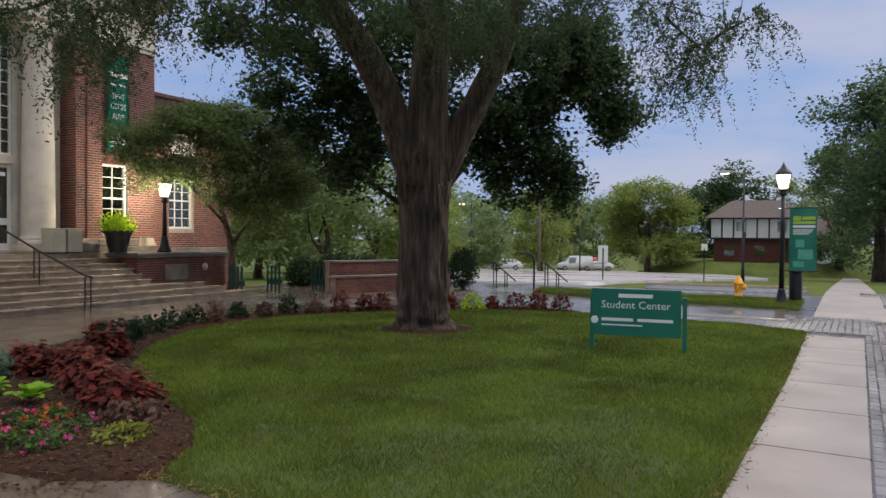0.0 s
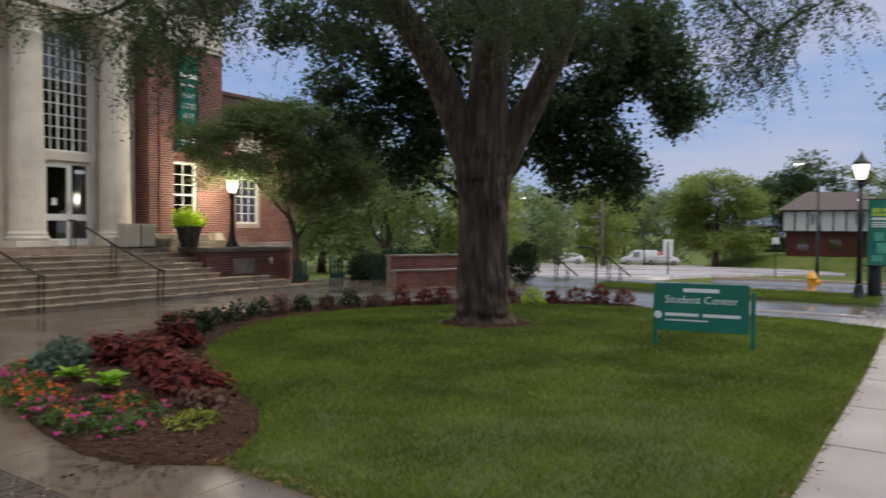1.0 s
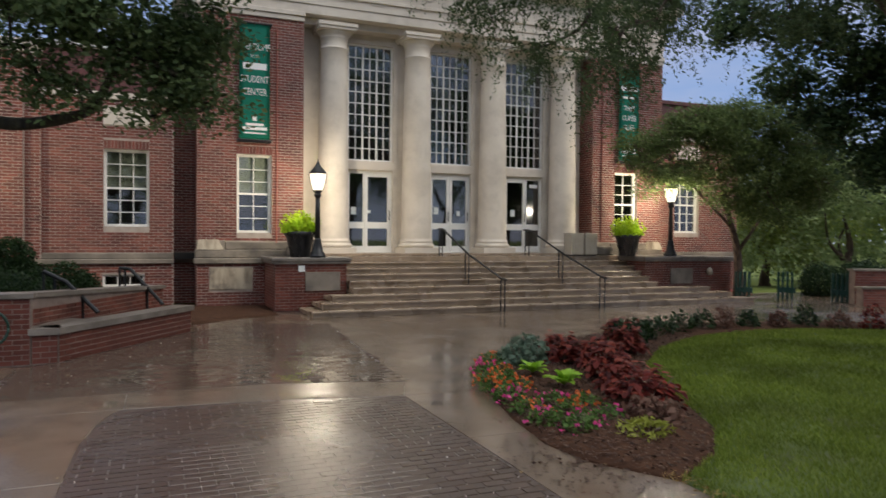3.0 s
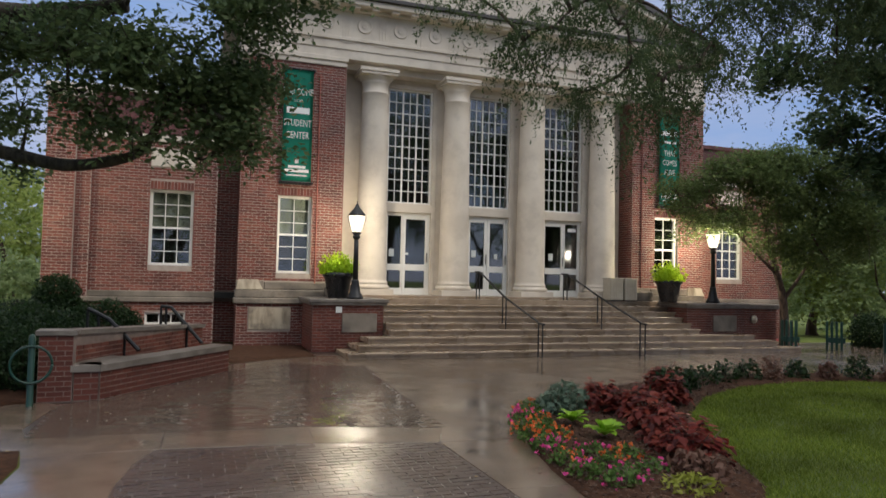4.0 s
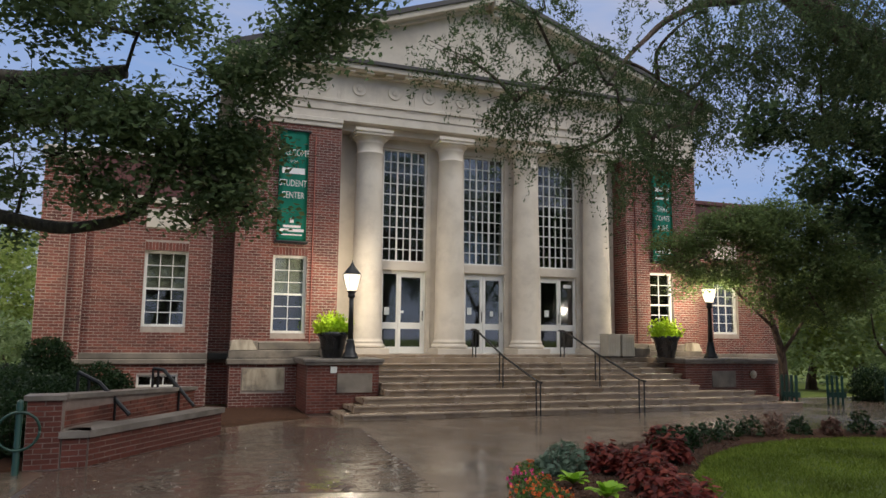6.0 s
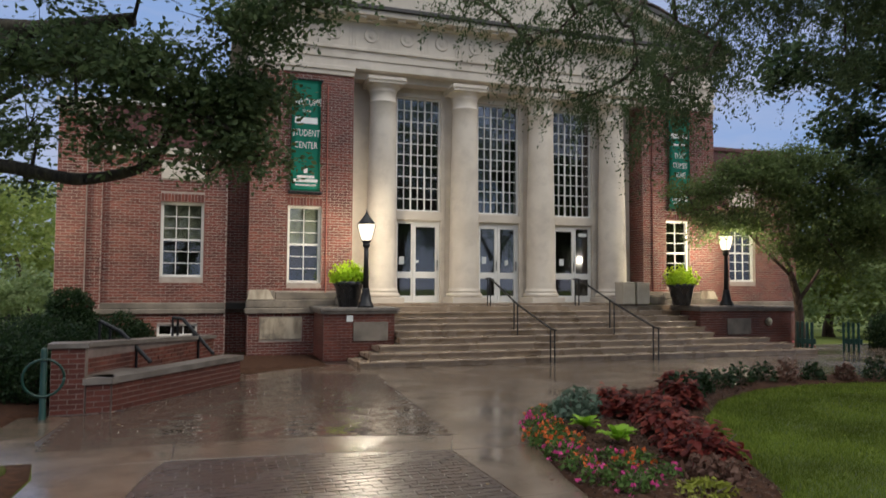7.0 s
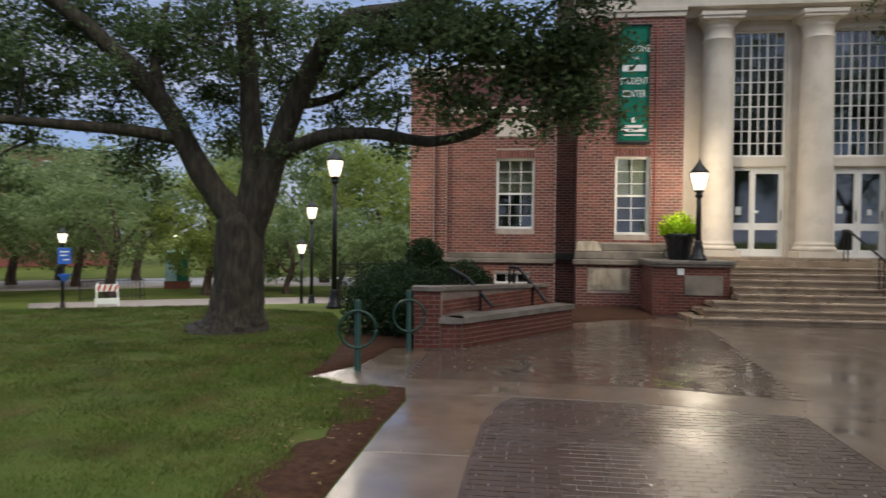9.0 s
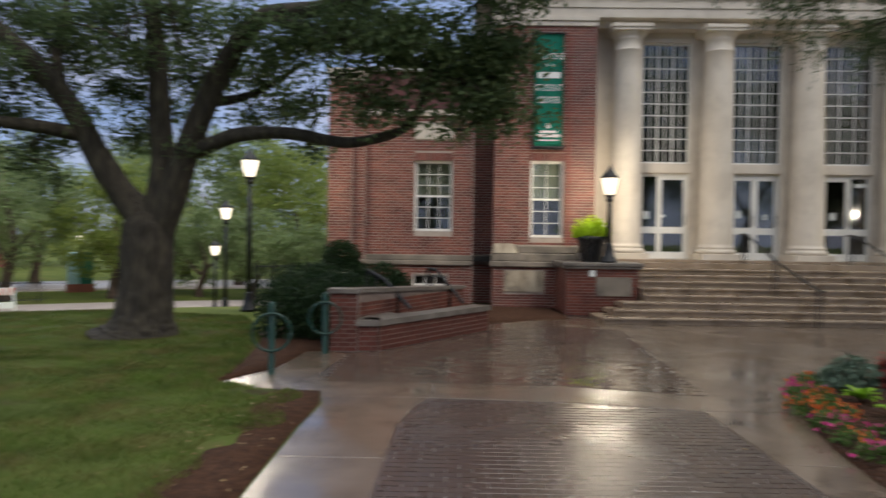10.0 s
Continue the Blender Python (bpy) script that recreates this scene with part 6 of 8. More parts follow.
# ---------------------------------------------------------------- bicycle stands with a ring
def ring_stand(x, y, rz):
    s = tagged(empty("bicycle_stand", x, y, 0, rz), "dark green post with a ring for bicycles", "bicycle stand", group="bicycle stands")
    part("post", lathe([(0.045, -0.05), (0.045, 0.0), (0.04, 0.01), (0.04, 0.86), (0.03, 0.885), (0.008, 0.895)], 14), M_DKGREEN, s, "", True)
    part("ring", tube([(0.23 * math.cos(2 * math.pi * k / 28), -0.045, 0.52 + 0.23 * math.sin(2 * math.pi * k / 28)) for k in range(29)], 0.017, 8), M_DKGREEN, s, "", True)
    return s
g0 = ring_stand(-2.27, 8.56, 10)
copy_thing(g0, pose(-1.9, 10.12, 0, 0, 0, 10))

# ---------------------------------------------------------------- hedges and shrubs
def shrub(name, label, balls, n, leaf, mat, seed, aspect=0.6, stems=True, category="shrub", kind=""):
    rng = np.random.default_rng(seed)
    x, y, z, r = balls[0]
    s = tagged(empty(name, x, y, 0), label, category, kind=kind)
    w = np.array([b[3] ** 2 for b in balls])
    out = []
    for (bx, by, bz, brr), sh in zip(balls, w / w.sum()):
        m = int(n * sh)
        d = rng.normal(size=(m, 3))
        d /= np.linalg.norm(d, axis=1, keepdims=True)
        k = brr * (0.55 + 0.5 * rng.random((m, 1))) * (1 + 0.12 * np.sin(d[:, :1] * 7) * np.cos(d[:, 1:2] * 6))
        p = np.array([bx - x, by - y, bz]) + d * k
        p[:, 2] = np.maximum(p[:, 2], 0.03)
        out.append(p)
    if stems:
        bm = bmesh.new()
        for bx, by, bz, brr in balls:
            for _ in range(4):
                e = Vector((bx - x, by - y, bz)) + Vector(rng.normal(size=3)) * brr * 0.4
                tube([(bx - x + rng.normal() * 0.04, by - y + rng.normal() * 0.04, -0.02), (e.x * 0.8 + (bx - x) * 0.2, e.y * 0.8 + (by - y) * 0.2, max(0.05, e.z * 0.6)), tuple(e)], [0.018, 0.012, 0.005], 5, bm)
        tagged(part("stem", bm, M_BARK, s), kind="stuff")
    leaves("foliage", np.concatenate(out), leaf, mat, s, rng, aspect)
    return s

shrub("hedge", "dense dark green hedge against the brick wall", [(-2.75, 11.6, 0.42, 0.6), (-2.2, 11.3, 0.42, 0.5), (-2.4, 12.3, 0.5, 0.65), (-2.6, 13.6, 0.5, 0.7), (-1.9, 12.6, 0.55, 0.55), (-3.3, 14.8, 0.4, 0.7)], 26000, 0.06, L_HEDGE, 41, category="hedge")
shrub("shrub", "round dark shrub at the corner of the wing", [(-2.55, 15.6, 1.2, 0.42), (-2.4, 15.5, 0.85, 0.4), (-2.8, 15.7, 0.75, 0.42)], 9000, 0.07, L_HEDGE, 42)
shrub("shrub", "low dark shrub below the wing windows", [(-1.6, 15.6, 0.75, 0.4), (-1.3, 15.7, 0.65, 0.32), (-2.1, 15.5, 0.7, 0.4)], 6500, 0.06, L_HEDGE, 43)

# ---------------------------------------------------------------- flower bed planting
def clump(name, label, x, y, r, h, n, leaf, mat, seed, aspect=0.7, extra=None, droop=0.25):
    rng = np.random.default_rng(seed)
    c = tagged(empty(name, x, y, 0.04), label, "plant")
    d = rng.normal(size=(n, 3))
    d /= np.linalg.norm(d, axis=1, keepdims=True)
    d[:, 2] = np.abs(d[:, 2])
    p = d * [r, r, h] * (0.6 + 0.45 * rng.random((n, 1)))
    bm = bmesh.new()
    for k in range(7):
        a, q = rng.uniform(0, 6.28), rng.uniform(0.2, 0.8)
        tube([(0.03 * math.cos(a), 0.03 * math.sin(a), -0.03), (q * r * math.cos(a) * 0.6, q * r * math.sin(a) * 0.6, h * 0.5), (q * r * math.cos(a), q * r * math.sin(a), h * 0.85)], [0.008, 0.006, 0.003], 4, bm)
    part("stem", bm, M_BARK2, c)
    leaves("foliage", p, leaf, mat, c, rng, aspect, droop=droop, flat=0.35)
    if extra:
        em, en, es = extra
        d = rng.normal(size=(en, 3))
        d /= np.linalg.norm(d, axis=1, keepdims=True)
        d[:, 2] = np.abs(d[:, 2])
        leaves("blossom", np.repeat(d * [r, r, h] * 1.05, 5, 0) + rng.normal(size=(en * 5, 3)) * 0.012, es, em, c, rng, 0.9)
    return c

def coleus(x, y, r, h, seed, n=300, size=0.105):
    """A mound of broad pointed leaves that stand outwards and hang at the tips."""
    rng = np.random.default_rng(seed)
    c = tagged(empty("coleus", x, y, 0.04), "dark red coleus clump in mulched flower bed", "plant")
    bm = bmesh.new()
    for k in range(9):
        a, q = rng.uniform(0, 6.28), rng.uniform(0.2, 0.8)
        tube([(0.03 * math.cos(a), 0.03 * math.sin(a), -0.03), (q * r * math.cos(a) * 0.6, q * r * math.sin(a) * 0.6, h * 0.5), (q * r * math.cos(a), q * r * math.sin(a), h * 0.8)], [0.009, 0.007, 0.004], 4, bm)
    part("stem", bm, M_BARK2, c)
    v, f = [], []
    for k in range(n):
        a = rng.uniform(0, 6.28)
        u = math.sqrt(rng.random())
        head = 0.72 + 0.34 * math.sin(3 * a + seed) * math.cos(5 * u + seed * 1.7)
        rr, zz = r * u * (0.8 + 0.2 * math.sin(4 * a + seed)), h * (0.2 + 0.95 * math.sqrt(max(0, 1 - u * u)) * head) * rng.uniform(0.55, 1.15)
        b = a + rng.normal() * 1.2
        L, W = size * rng.uniform(0.6, 1.15), 0.4 * size * rng.uniform(0.7, 1.1)
        dip = rng.uniform(-0.35, 0.7) + 0.45 * u * u
        o = Vector((rr * math.cos(a), rr * math.sin(a), zz))
        d, s = Vector((math.cos(b), math.sin(b), 0)), Vector((-math.sin(b), math.cos(b), 0))
        i0 = len(v)
        for t, w, lift in ((0.0, 0.12, 0.0), (0.3, 0.95, 0.02), (0.65, 0.8, -0.01), (1.0, 0.04, -0.06)):
            m = o + d * (L * t) + Vector((0, 0, 0.12 * L * t - dip * L * t * t + lift * L))
            v += [m - s * (W * w) - Vector((0, 0, W * 0.3 * w)), m, m + s * (W * w) - Vector((0, 0, W * 0.3 * w))]
        for q in range(3):
            for e in range(2):
                j = i0 + q * 3 + e
                f.append((j, j + 1, j + 4, j + 3))
    link_mesh("foliage", v, f, L_COLEUS, c, smooth=True)
    return c

rb = random.Random(8)
for i, (x, y, r, h) in enumerate([(4.45, 5.60, 0.36, 0.4), (4.61, 6.16, 0.28, 0.36), (4.89, 6.81, 0.3, 0.42), (5.17, 7.47, 0.24, 0.38), (5.02, 7.88, 0.27, 0.36), (5.18, 8.52, 0.2, 0.3), (6.25, 8.24, 0.25, 0.44), (6.61, 9.05, 0.2, 0.36)]):
    coleus(x, y, r, h, 300 + i)
def hosta(x, y, s, seed):
    rng = np.random.default_rng(seed)
    c = tagged(empty("hosta", x, y, 0.05), "lime-green hosta with broad glossy leaves", "plant")
    for k in range(22):
        a, tilt, L = rng.uniform(0, 6.28), rng.uniform(0.55, 1.35), s * rng.uniform(0.75, 1.1)
        bm = bmesh.new()
        rows = []
        for i in range(6):
            t = i / 5
            w = 0.2 * L * math.sin(math.pi * (0.08 + 0.88 * t)) ** 0.8
            rr = L * t
            up = math.sin(tilt) * rr - 0.45 * rr * rr / L
            out = math.cos(tilt) * rr
            rows.append([bm.verts.new((out, w * sgn, 0.05 + up + (0.04 * L if sgn else 0))) for sgn in (-1, 0, 1)])
        for p, q in zip(rows, rows[1:]):
            for j in range(2):
                bm.faces.new((p[j], p[j + 1], q[j + 1], q[j]))
        lf = part("leaf", bm, L_LIME2, c, "", True)
        lf.rotation_euler = (0, 0, a)
L_LIME2 = leaf_material("hosta_leaf", [(0.2, 0.38, 0.025), (0.28, 0.46, 0.04)], rough=0.35)
hosta(4.12, 6.55, 0.32, 51)
hosta(4.14, 7.26, 0.27, 52)
clump("dusty_shrub", "blue-green leafy clump in flower bed", 4.6, 8.2, 0.34, 0.36, 420, 0.1, L_BLUEGREEN, 61, 0.5)
clump("dusty_shrub", "blue-green leafy clump in flower bed", 4.3, 8.0, 0.26, 0.28, 300, 0.1, L_BLUEGREEN, 62, 0.5)
for i, (x, y) in enumerate([(3.67, 7.55), (3.52, 7.1), (3.42, 6.75), (3.36, 6.35), (3.62, 6.7), (3.85, 7.6), (3.95, 7.95), (3.7, 7.2), (4.05, 8.2)]):
    clump("orange_flower", "low orange bedding flowers at the bed edge", x, y, 0.2, 0.15, 210, 0.05, L_BEDGREEN, 400 + i, 0.6, (L_ORANGE if i % 3 else L_PINK, 15, 0.036))
for i, (x, y) in enumerate([(3.3, 5.9), (3.25, 5.5), (3.4, 5.15), (3.62, 5.65), (3.7, 6.1), (3.55, 5.3), (3.95, 5.9), (3.9, 5.4)]):
    clump("pink_flower", "low pink bedding flowers at the bed edge", x, y, 0.18, 0.12, 170, 0.05, L_BEDGREEN, 500 + i, 0.6, (L_PINK if i % 3 else L_ORANGE, 9, 0.034))
L_SEDUM = leaf_material("withered_leaf", [(0.1, 0.05, 0.035), (0.18, 0.1, 0.07)])
L_YELLOW = leaf_material("yellow_green_leaf", [(0.2, 0.22, 0.03), (0.28, 0.3, 0.05)])
clump("faded_plant", "faded brown-red plant on the mulch", 4.25, 5.25, 0.3, 0.2, 300, 0.08, L_SEDUM, 71, 0.6)
clump("faded_plant", "low yellow-green plant on the mulch", 3.85, 4.85, 0.26, 0.13, 160, 0.09, L_YELLOW, 72, 0.35)
# row of plants round the lawn
row = [(6.4, 8.55, 2), (6.95, 9.05, 2), (7.45, 9.4, 2), (8.05, 9.8, 2), (8.7, 10.0, 2), (9.3, 10.1, 2), (9.8, 10.05, 1), (10.4, 10.1, 2), (11.0, 9.95, 1), (11.5, 9.75, 2), (11.95, 9.4, 1), (12.45, 9.1, 0), (12.85, 8.75, 0), (13.2, 8.5, 0), (13.75, 7.95, 0), (14.25, 7.45, 0), (14.5, 6.9, 3), (14.9, 6.6, 0), (15.15, 6.1, 0), (15.3, 5.6, 0), (15.45, 5.1, 0)]
for i, (x, y, k) in enumerate(row):
    m, lab, nm = ((L_COLEUS, "dark red coleus in the border row", "coleus"), (L_SEDUM, "reddish border plant beside the lawn", "border_plant"), (L_HEDGE, "dark green border plant beside the lawn", "border_plant"), (L_LIME, "lime-green border plant beside the lawn", "border_plant"))[k]
    clump(nm, lab, x, y, rb.uniform(0.2, 0.31), rb.uniform(0.28, 0.46), 190, 0.09, m, 600 + i, 0.6)

kb = tagged(part("painted_kerb", boxes((15.9, 17.3, 16.6, 16.8, 0.0, 0.11), bevel=0.015), material("red_kerb_paint", [(0.35, 0.03, 0.025), (0.45, 0.05, 0.04)], 0.4, scale=5, bump=0.1)), "red painted kerb beside the brick wall", "kerb")
fm = part("wall_medallion", lathe([(0.11, 0.0), (0.12, 0.02), (0.07, 0.03), (0.06, 0.06), (0.03, 0.07)], 18), M_BIN, pr2, "round metal wall fitting", True)
fm.matrix_basis = pose(15.25, 16.28, 0.72, 90, 0, 0)
# ---------------------------------------------------------------- forecourt's far side
def stand_panel(x, y, rz):
    e = tagged(empty("bicycle_rack", x, y, 0, rz), "dark green slotted bicycle rack panel", "bicycle rack", group="green racks")
    for k in range(4):
        part("bar", boxes((-0.2 + k * 0.115, -0.14 + k * 0.115, -0.05, 0.05, 0, 0.78), bevel=0.01), M_DKGREEN, e)
    part("crosspiece", boxes((-0.2, 0.265, -0.04, 0.04, 0.2, 0.34), bevel=0.01), M_DKGREEN, e)
    return e
r0 = stand_panel(16.3, 14.5, -45)
copy_thing(r0, pose(17.05, 13.4, 0, 0, 0, -45))
copy_thing(r0, pose(15.2, 14.95, 0, 0, 0, -60))
bench_wall = tagged(empty("terrace_wall"), "two-tier red brick terrace wall with stone caps", "wall", kind="structure")
wall_run(bench_wall, (16.55, 12.35), (19.0, 11.15), 0.5, 0.5, 0.35, cop=0.05, mat=M_LIME_DIRTY)
wall_run(bench_wall, (16.9, 12.85), (19.4, 11.6), 0.93, 0.93, 0.3, cop=0.05, mat=M_LIME_DIRTY)
shrub("hedge", "dark clipped hedge behind the forecourt", [(18.6, 15.3, 0.4, 0.6), (19.3, 14.6, 0.42, 0.62), (20.1, 13.8, 0.42, 0.62), (20.6, 12.6, 0.4, 0.6), (20.2, 15.0, 0.45, 0.65)], 16000, 0.08, L_HEDGE, 44, category="hedge")
shrub("shrub", "dark evergreen shrub behind the forecourt", [(20.4, 10.2, 0.55, 0.55), (20.5, 10.2, 0.95, 0.4)], 6000, 0.06, L_HEDGE, 45)
# stair rails down to the lower lot
lower = tagged(empty("handrail"), "black iron handrails of the stair to the lower lot", "handrail")
def base_at(x, y):
    return fall(x, y) - 0.02
for (xa, ya), (xb, yb) in (((21.6, 9.6), (22.8, 9.3)), ((22.2, 8.0), (23.6, 7.7))):
    part("rail", tube([(xa, ya, 0.85), (xb, yb, 0.15)], 0.025, 6), M_BLACK, lower)
    for t in (0.0, 0.12, 0.5, 0.6):
        part("post", tube([(xa + (xb - xa) * t, ya + (yb - ya) * t, -0.1), (xa + (xb - xa) * t, ya + (yb - ya) * t, 0.85 - 0.7 * t)], 0.02, 6), M_BLACK, lower)
part("goose_neck", tube([(22.1, 8.35, -0.05), (22.1, 8.35, 0.95), (22.08, 8.42, 1.1), (22.0, 8.6, 1.16), (21.9, 8.85, 1.16)], 0.035, 8), M_BLACK, lower)

# ---------------------------------------------------------------- by the sidewalk: banner, bin, hydrant
M_LGREEN = material("pale_print", [(0.05, 0.3, 0.2), (0.12, 0.42, 0.3)], 0.6, scale=4, bump=0)
M_YELLOW = material("yellow_enamel", [(0.6, 0.28, 0.02), (0.75, 0.38, 0.03)], 0.4, scale=6, bump=0.08)
pb = tagged(empty("post_banner", 20.05, 0.8, 0, -92), "green printed banner hung beside the lantern post", "banner")
# Banner green made darker in its colour for the half shade there.
part("cloth", boxes((0.16, 0.78, -0.006, 0.006, 0.9, 2.5)), material("shaded_green_print", [(0.005, 0.1, 0.07), (0.01, 0.16, 0.11), (0.04, 0.22, 0.15)], 0.7, 0, 1.1, 0.03), pb)
for z in (0.9, 2.5):
    part("arm", tube([(0, 0, z), (0.82, 0, z)], 0.014, 6), M_BLACK, pb)
M_LIMEPRINT = material("lime_print", [(0.35, 0.5, 0.04), (0.45, 0.6, 0.06)], 0.6, scale=4, bump=0)
ink_bars(pb, [(0.24, 0.42, 2.18, 2.29), (0.45, 0.74, 2.2, 2.28), (0.24, 0.74, 2.1, 2.16)], -0.0075, M_LIMEPRINT)
ink_bars(pb, [(0.24, 0.74, 2.0, 2.06), (0.24, 0.7, 1.93, 1.955), (0.24, 0.66, 1.88, 1.905), (0.24, 0.6, 1.83, 1.855)], -0.0075)
ink_bars(pb, [(0.3, 0.5, 1.5, 1.7), (0.36, 0.7, 1.2, 1.45), (0.25, 0.5, 1.0, 1.15)], -0.0075, M_LGREEN)
sb_ = tagged(empty("waste_bin", 20.75, 0.5, 0), "dark cylindrical waste bin beside the lantern post", "bin")
part("body", lathe([(0.15, -0.05), (0.16, 0.02), (0.16, 0.82), (0.15, 0.84)], 22), M_BLACK, sb_, "", True)
part("lid", lathe([(0.17, 0.84), (0.175, 0.87), (0.12, 0.92), (0.04, 0.94)], 22), M_BLACK, sb_, "", True)
def hydrant(x, y):
    z = fall(x, y) - 0.05
    h = tagged(empty("fire_hydrant", x, y, z), "orange-yellow fire hydrant on the grass", "hydrant")
    part("body", lathe([(0.16, 0), (0.16, 0.05), (0.11, 0.07), (0.11, 0.38), (0.15, 0.4), (0.15, 0.45), (0.12, 0.48), (0.09, 0.58), (0.03, 0.62), (0.03, 0.66)], 18), M_YELLOW, h, "", True)
    for dx, dy, r in ((0.2, 0, 0.06), (-0.2, 0, 0.06), (0, -0.22, 0.085)):
        part("outlet", tube([(dx * 0.4, dy * 0.4, 0.32), (dx, dy, 0.32)], r, 10), M_YELLOW, h)
hydrant(22.6, 2.08)
hydrant(30.5, -4.4)
# ---------------------------------------------------------------- far ground: lot, drive, paths
def land_strip(name, label, bearings, r0, r1, mat, dz=0.03, n=10, m=14, parent=None, category="road"):
    v, f = [], []
    for i in range(n + 1):
        for k in range(m + 1):
            b = bearings[0] + (bearings[1] - bearings[0]) * k / m
            a0 = r0(b) if callable(r0) else r0
            a1 = r1(b) if callable(r1) else r1
            x, y = polar(b, a0 + (a1 - a0) * (i / n) ** 1.6)
            v.append((x, y, fall(x, y) + dz))
    for i in range(n):
        for k in range(m):
            a = i * (m + 1) + k
            f.append((a, a + 1, a + m + 2, a + m + 1))
    rim = list(range(m + 1)) + [i * (m + 1) + m for i in range(1, n + 1)] + [n * (m + 1) + k for k in range(m - 1, -1, -1)] + [i * (m + 1) for i in range(n - 1, 0, -1)]
    low = len(v)
    for i in rim:
        v.append((v[i][0], v[i][1], v[i][2] - 0.6))
    for q in range(len(rim)):
        q2 = (q + 1) % len(rim)
        f.append((rim[q], low + q, low + q2, rim[q2]))
    return tagged(link_mesh(name, v, f, mat, None, smooth=True), label, category, kind="structure")

M_LOT = wet("pale_wet_asphalt", [(0.36, 0.3, 0.28), (0.46, 0.39, 0.37)], 0.5, 0.25, 0.12, bump=0.15, scale=0.25)
land_strip("road", "wide pale parking lot beyond the grass verge", (62, 86.5), lambda b: 27 if b < 74 else 27 + (b - 74) * 1.7, lambda b: 108 if b < 80 else 108 - (b - 80) * 8, M_LOT, 0.05)
land_strip("road", "wet curved drive beyond the forecourt", (78, 89.4), 24.4, 27.0, M_ASPHALT, 0.03)
land_strip("pavement", "wet concrete path by the lantern post", (74, 88.2), 16.4, 20.2, M_CONC, 0.012, n=4)
land_strip("road", "road across the lower campus", (-48, -12), 46, 54, M_LOT, 0.05)
land_strip("pavement", "pale path crossing the lower lawn", (-38, -8), 33.5, 36.5, M_WALK, 0.04)
M_KERB = material("kerb_stone", [(0.4, 0.3, 0.22), (0.5, 0.38, 0.29)], 0.7, scale=4, bump=0.15)
kerb = tagged(empty("kerb"), "low tan concrete kerb along the drive", "kerb", kind="structure")
prev = None
for i in range(17):
    b = 78 + 11.2 * i / 16
    q = polar(b, 27.1)
    if prev:
        bm = bmesh.new()
        pts = [polar(b - 0.7, 27.05), polar(b, 27.05), polar(b, 27.3), polar(b - 0.7, 27.3)]
        lo = [bm.verts.new((x, y, fall(x, y) - 0.1)) for x, y in pts]
        hi = [bm.verts.new((x, y, fall(x, y) + 0.12)) for x, y in pts]
        for k in range(4):
            bm.faces.new((lo[k], lo[(k + 1) % 4], hi[(k + 1) % 4], hi[k]))
        bm.faces.new(hi)
        part("kerb_stone", bm, M_KERB, kerb)
    prev = q

# ---------------------------------------------------------------- far things
M_CARWHITE = material("white_car_paint", [(0.7, 0.7, 0.7), (0.76, 0.76, 0.76)], 0.25, scale=1, bump=0)
M_CARBLUE = material("dark_blue_car_paint", [(0.02, 0.03, 0.06), (0.03, 0.045, 0.08)], 0.25, 0.2, 1, 0)
M_CARRED = material("red_car_paint", [(0.5, 0.02, 0.02), (0.6, 0.03, 0.03)], 0.3, scale=1, bump=0)
M_TYRE = material("tyre_rubber", [(0.012, 0.012, 0.012), (0.02, 0.02, 0.02)], 0.8, scale=5)
def vehicle(name, label, b, dist, rz, L, Wd, Hh, paint, van=False, lift=0.0):
    x, y = polar(b, dist)
    e = tagged(empty(name, x, y, fall(x, y) + 0.06 + lift, rz), label, "car")
    prof = [(-L / 2, 0.35), (-L / 2, 0.75), (-L / 2 + 0.1, Hh - 0.1), (-L / 2 + 0.3, Hh), (L * 0.12, Hh), (L * 0.26, 1.15), (L / 2 - 0.15, 0.95), (L / 2, 0.7), (L / 2, 0.35)] if van else [(-L / 2, 0.3), (-L / 2, 0.7), (-L / 2 + 0.25, 0.95), (-L * 0.3, Hh - 0.12), (-L * 0.12, Hh), (L * 0.08, Hh - 0.03), (L * 0.24, 0.98), (L / 2 - 0.2, 0.82), (L / 2, 0.6), (L / 2, 0.3)]
    bm = bmesh.new()
    a = [bm.verts.new((px_, -Wd / 2, pz)) for px_, pz in prof]
    c = [bm.verts.new((px_, Wd / 2, pz)) for px_, pz in prof]
    n = len(prof)
    for i in range(n):
        bm.faces.new((a[i], a[(i + 1) % n], c[(i + 1) % n], c[i]))
    bm.faces.new(a[::-1])
    bm.faces.new(c)
    bmesh.ops.bevel(bm, geom=bm.edges[:], offset=0.05, segments=2, affect="EDGES")
    part("body", bm, paint, e, "", True)
    for s in (-1, 1):
        part("side_window", boxes((L * 0.0 if van else -L * 0.25, L * 0.2, s * Wd / 2 - 0.01, s * Wd / 2 + 0.012, 1.0, Hh - 0.2)), M_GLASS, e)
        for wx in (-L * 0.31, L * 0.31):
            w = part("wheel", tube([(wx, s * Wd / 2 - 0.1, 0.32), (wx, s * Wd / 2 + 0.02, 0.32)], 0.33, 18), M_TYRE, e)
            part("rim", tube([(wx, s * Wd / 2 + 0.02, 0.32), (wx, s * Wd / 2 + 0.03, 0.32)], 0.2, 14), M_BIN, w)
    return e
vehicle("van", "white panel van parked in the far lot", 72.2, 96, 116, 4.6, 1.8, 1.95, M_CARWHITE, True)
vehicle("car", "white car parked in the far lot", 74.0, 99, 112, 4.2, 1.75, 1.35, M_CARWHITE)
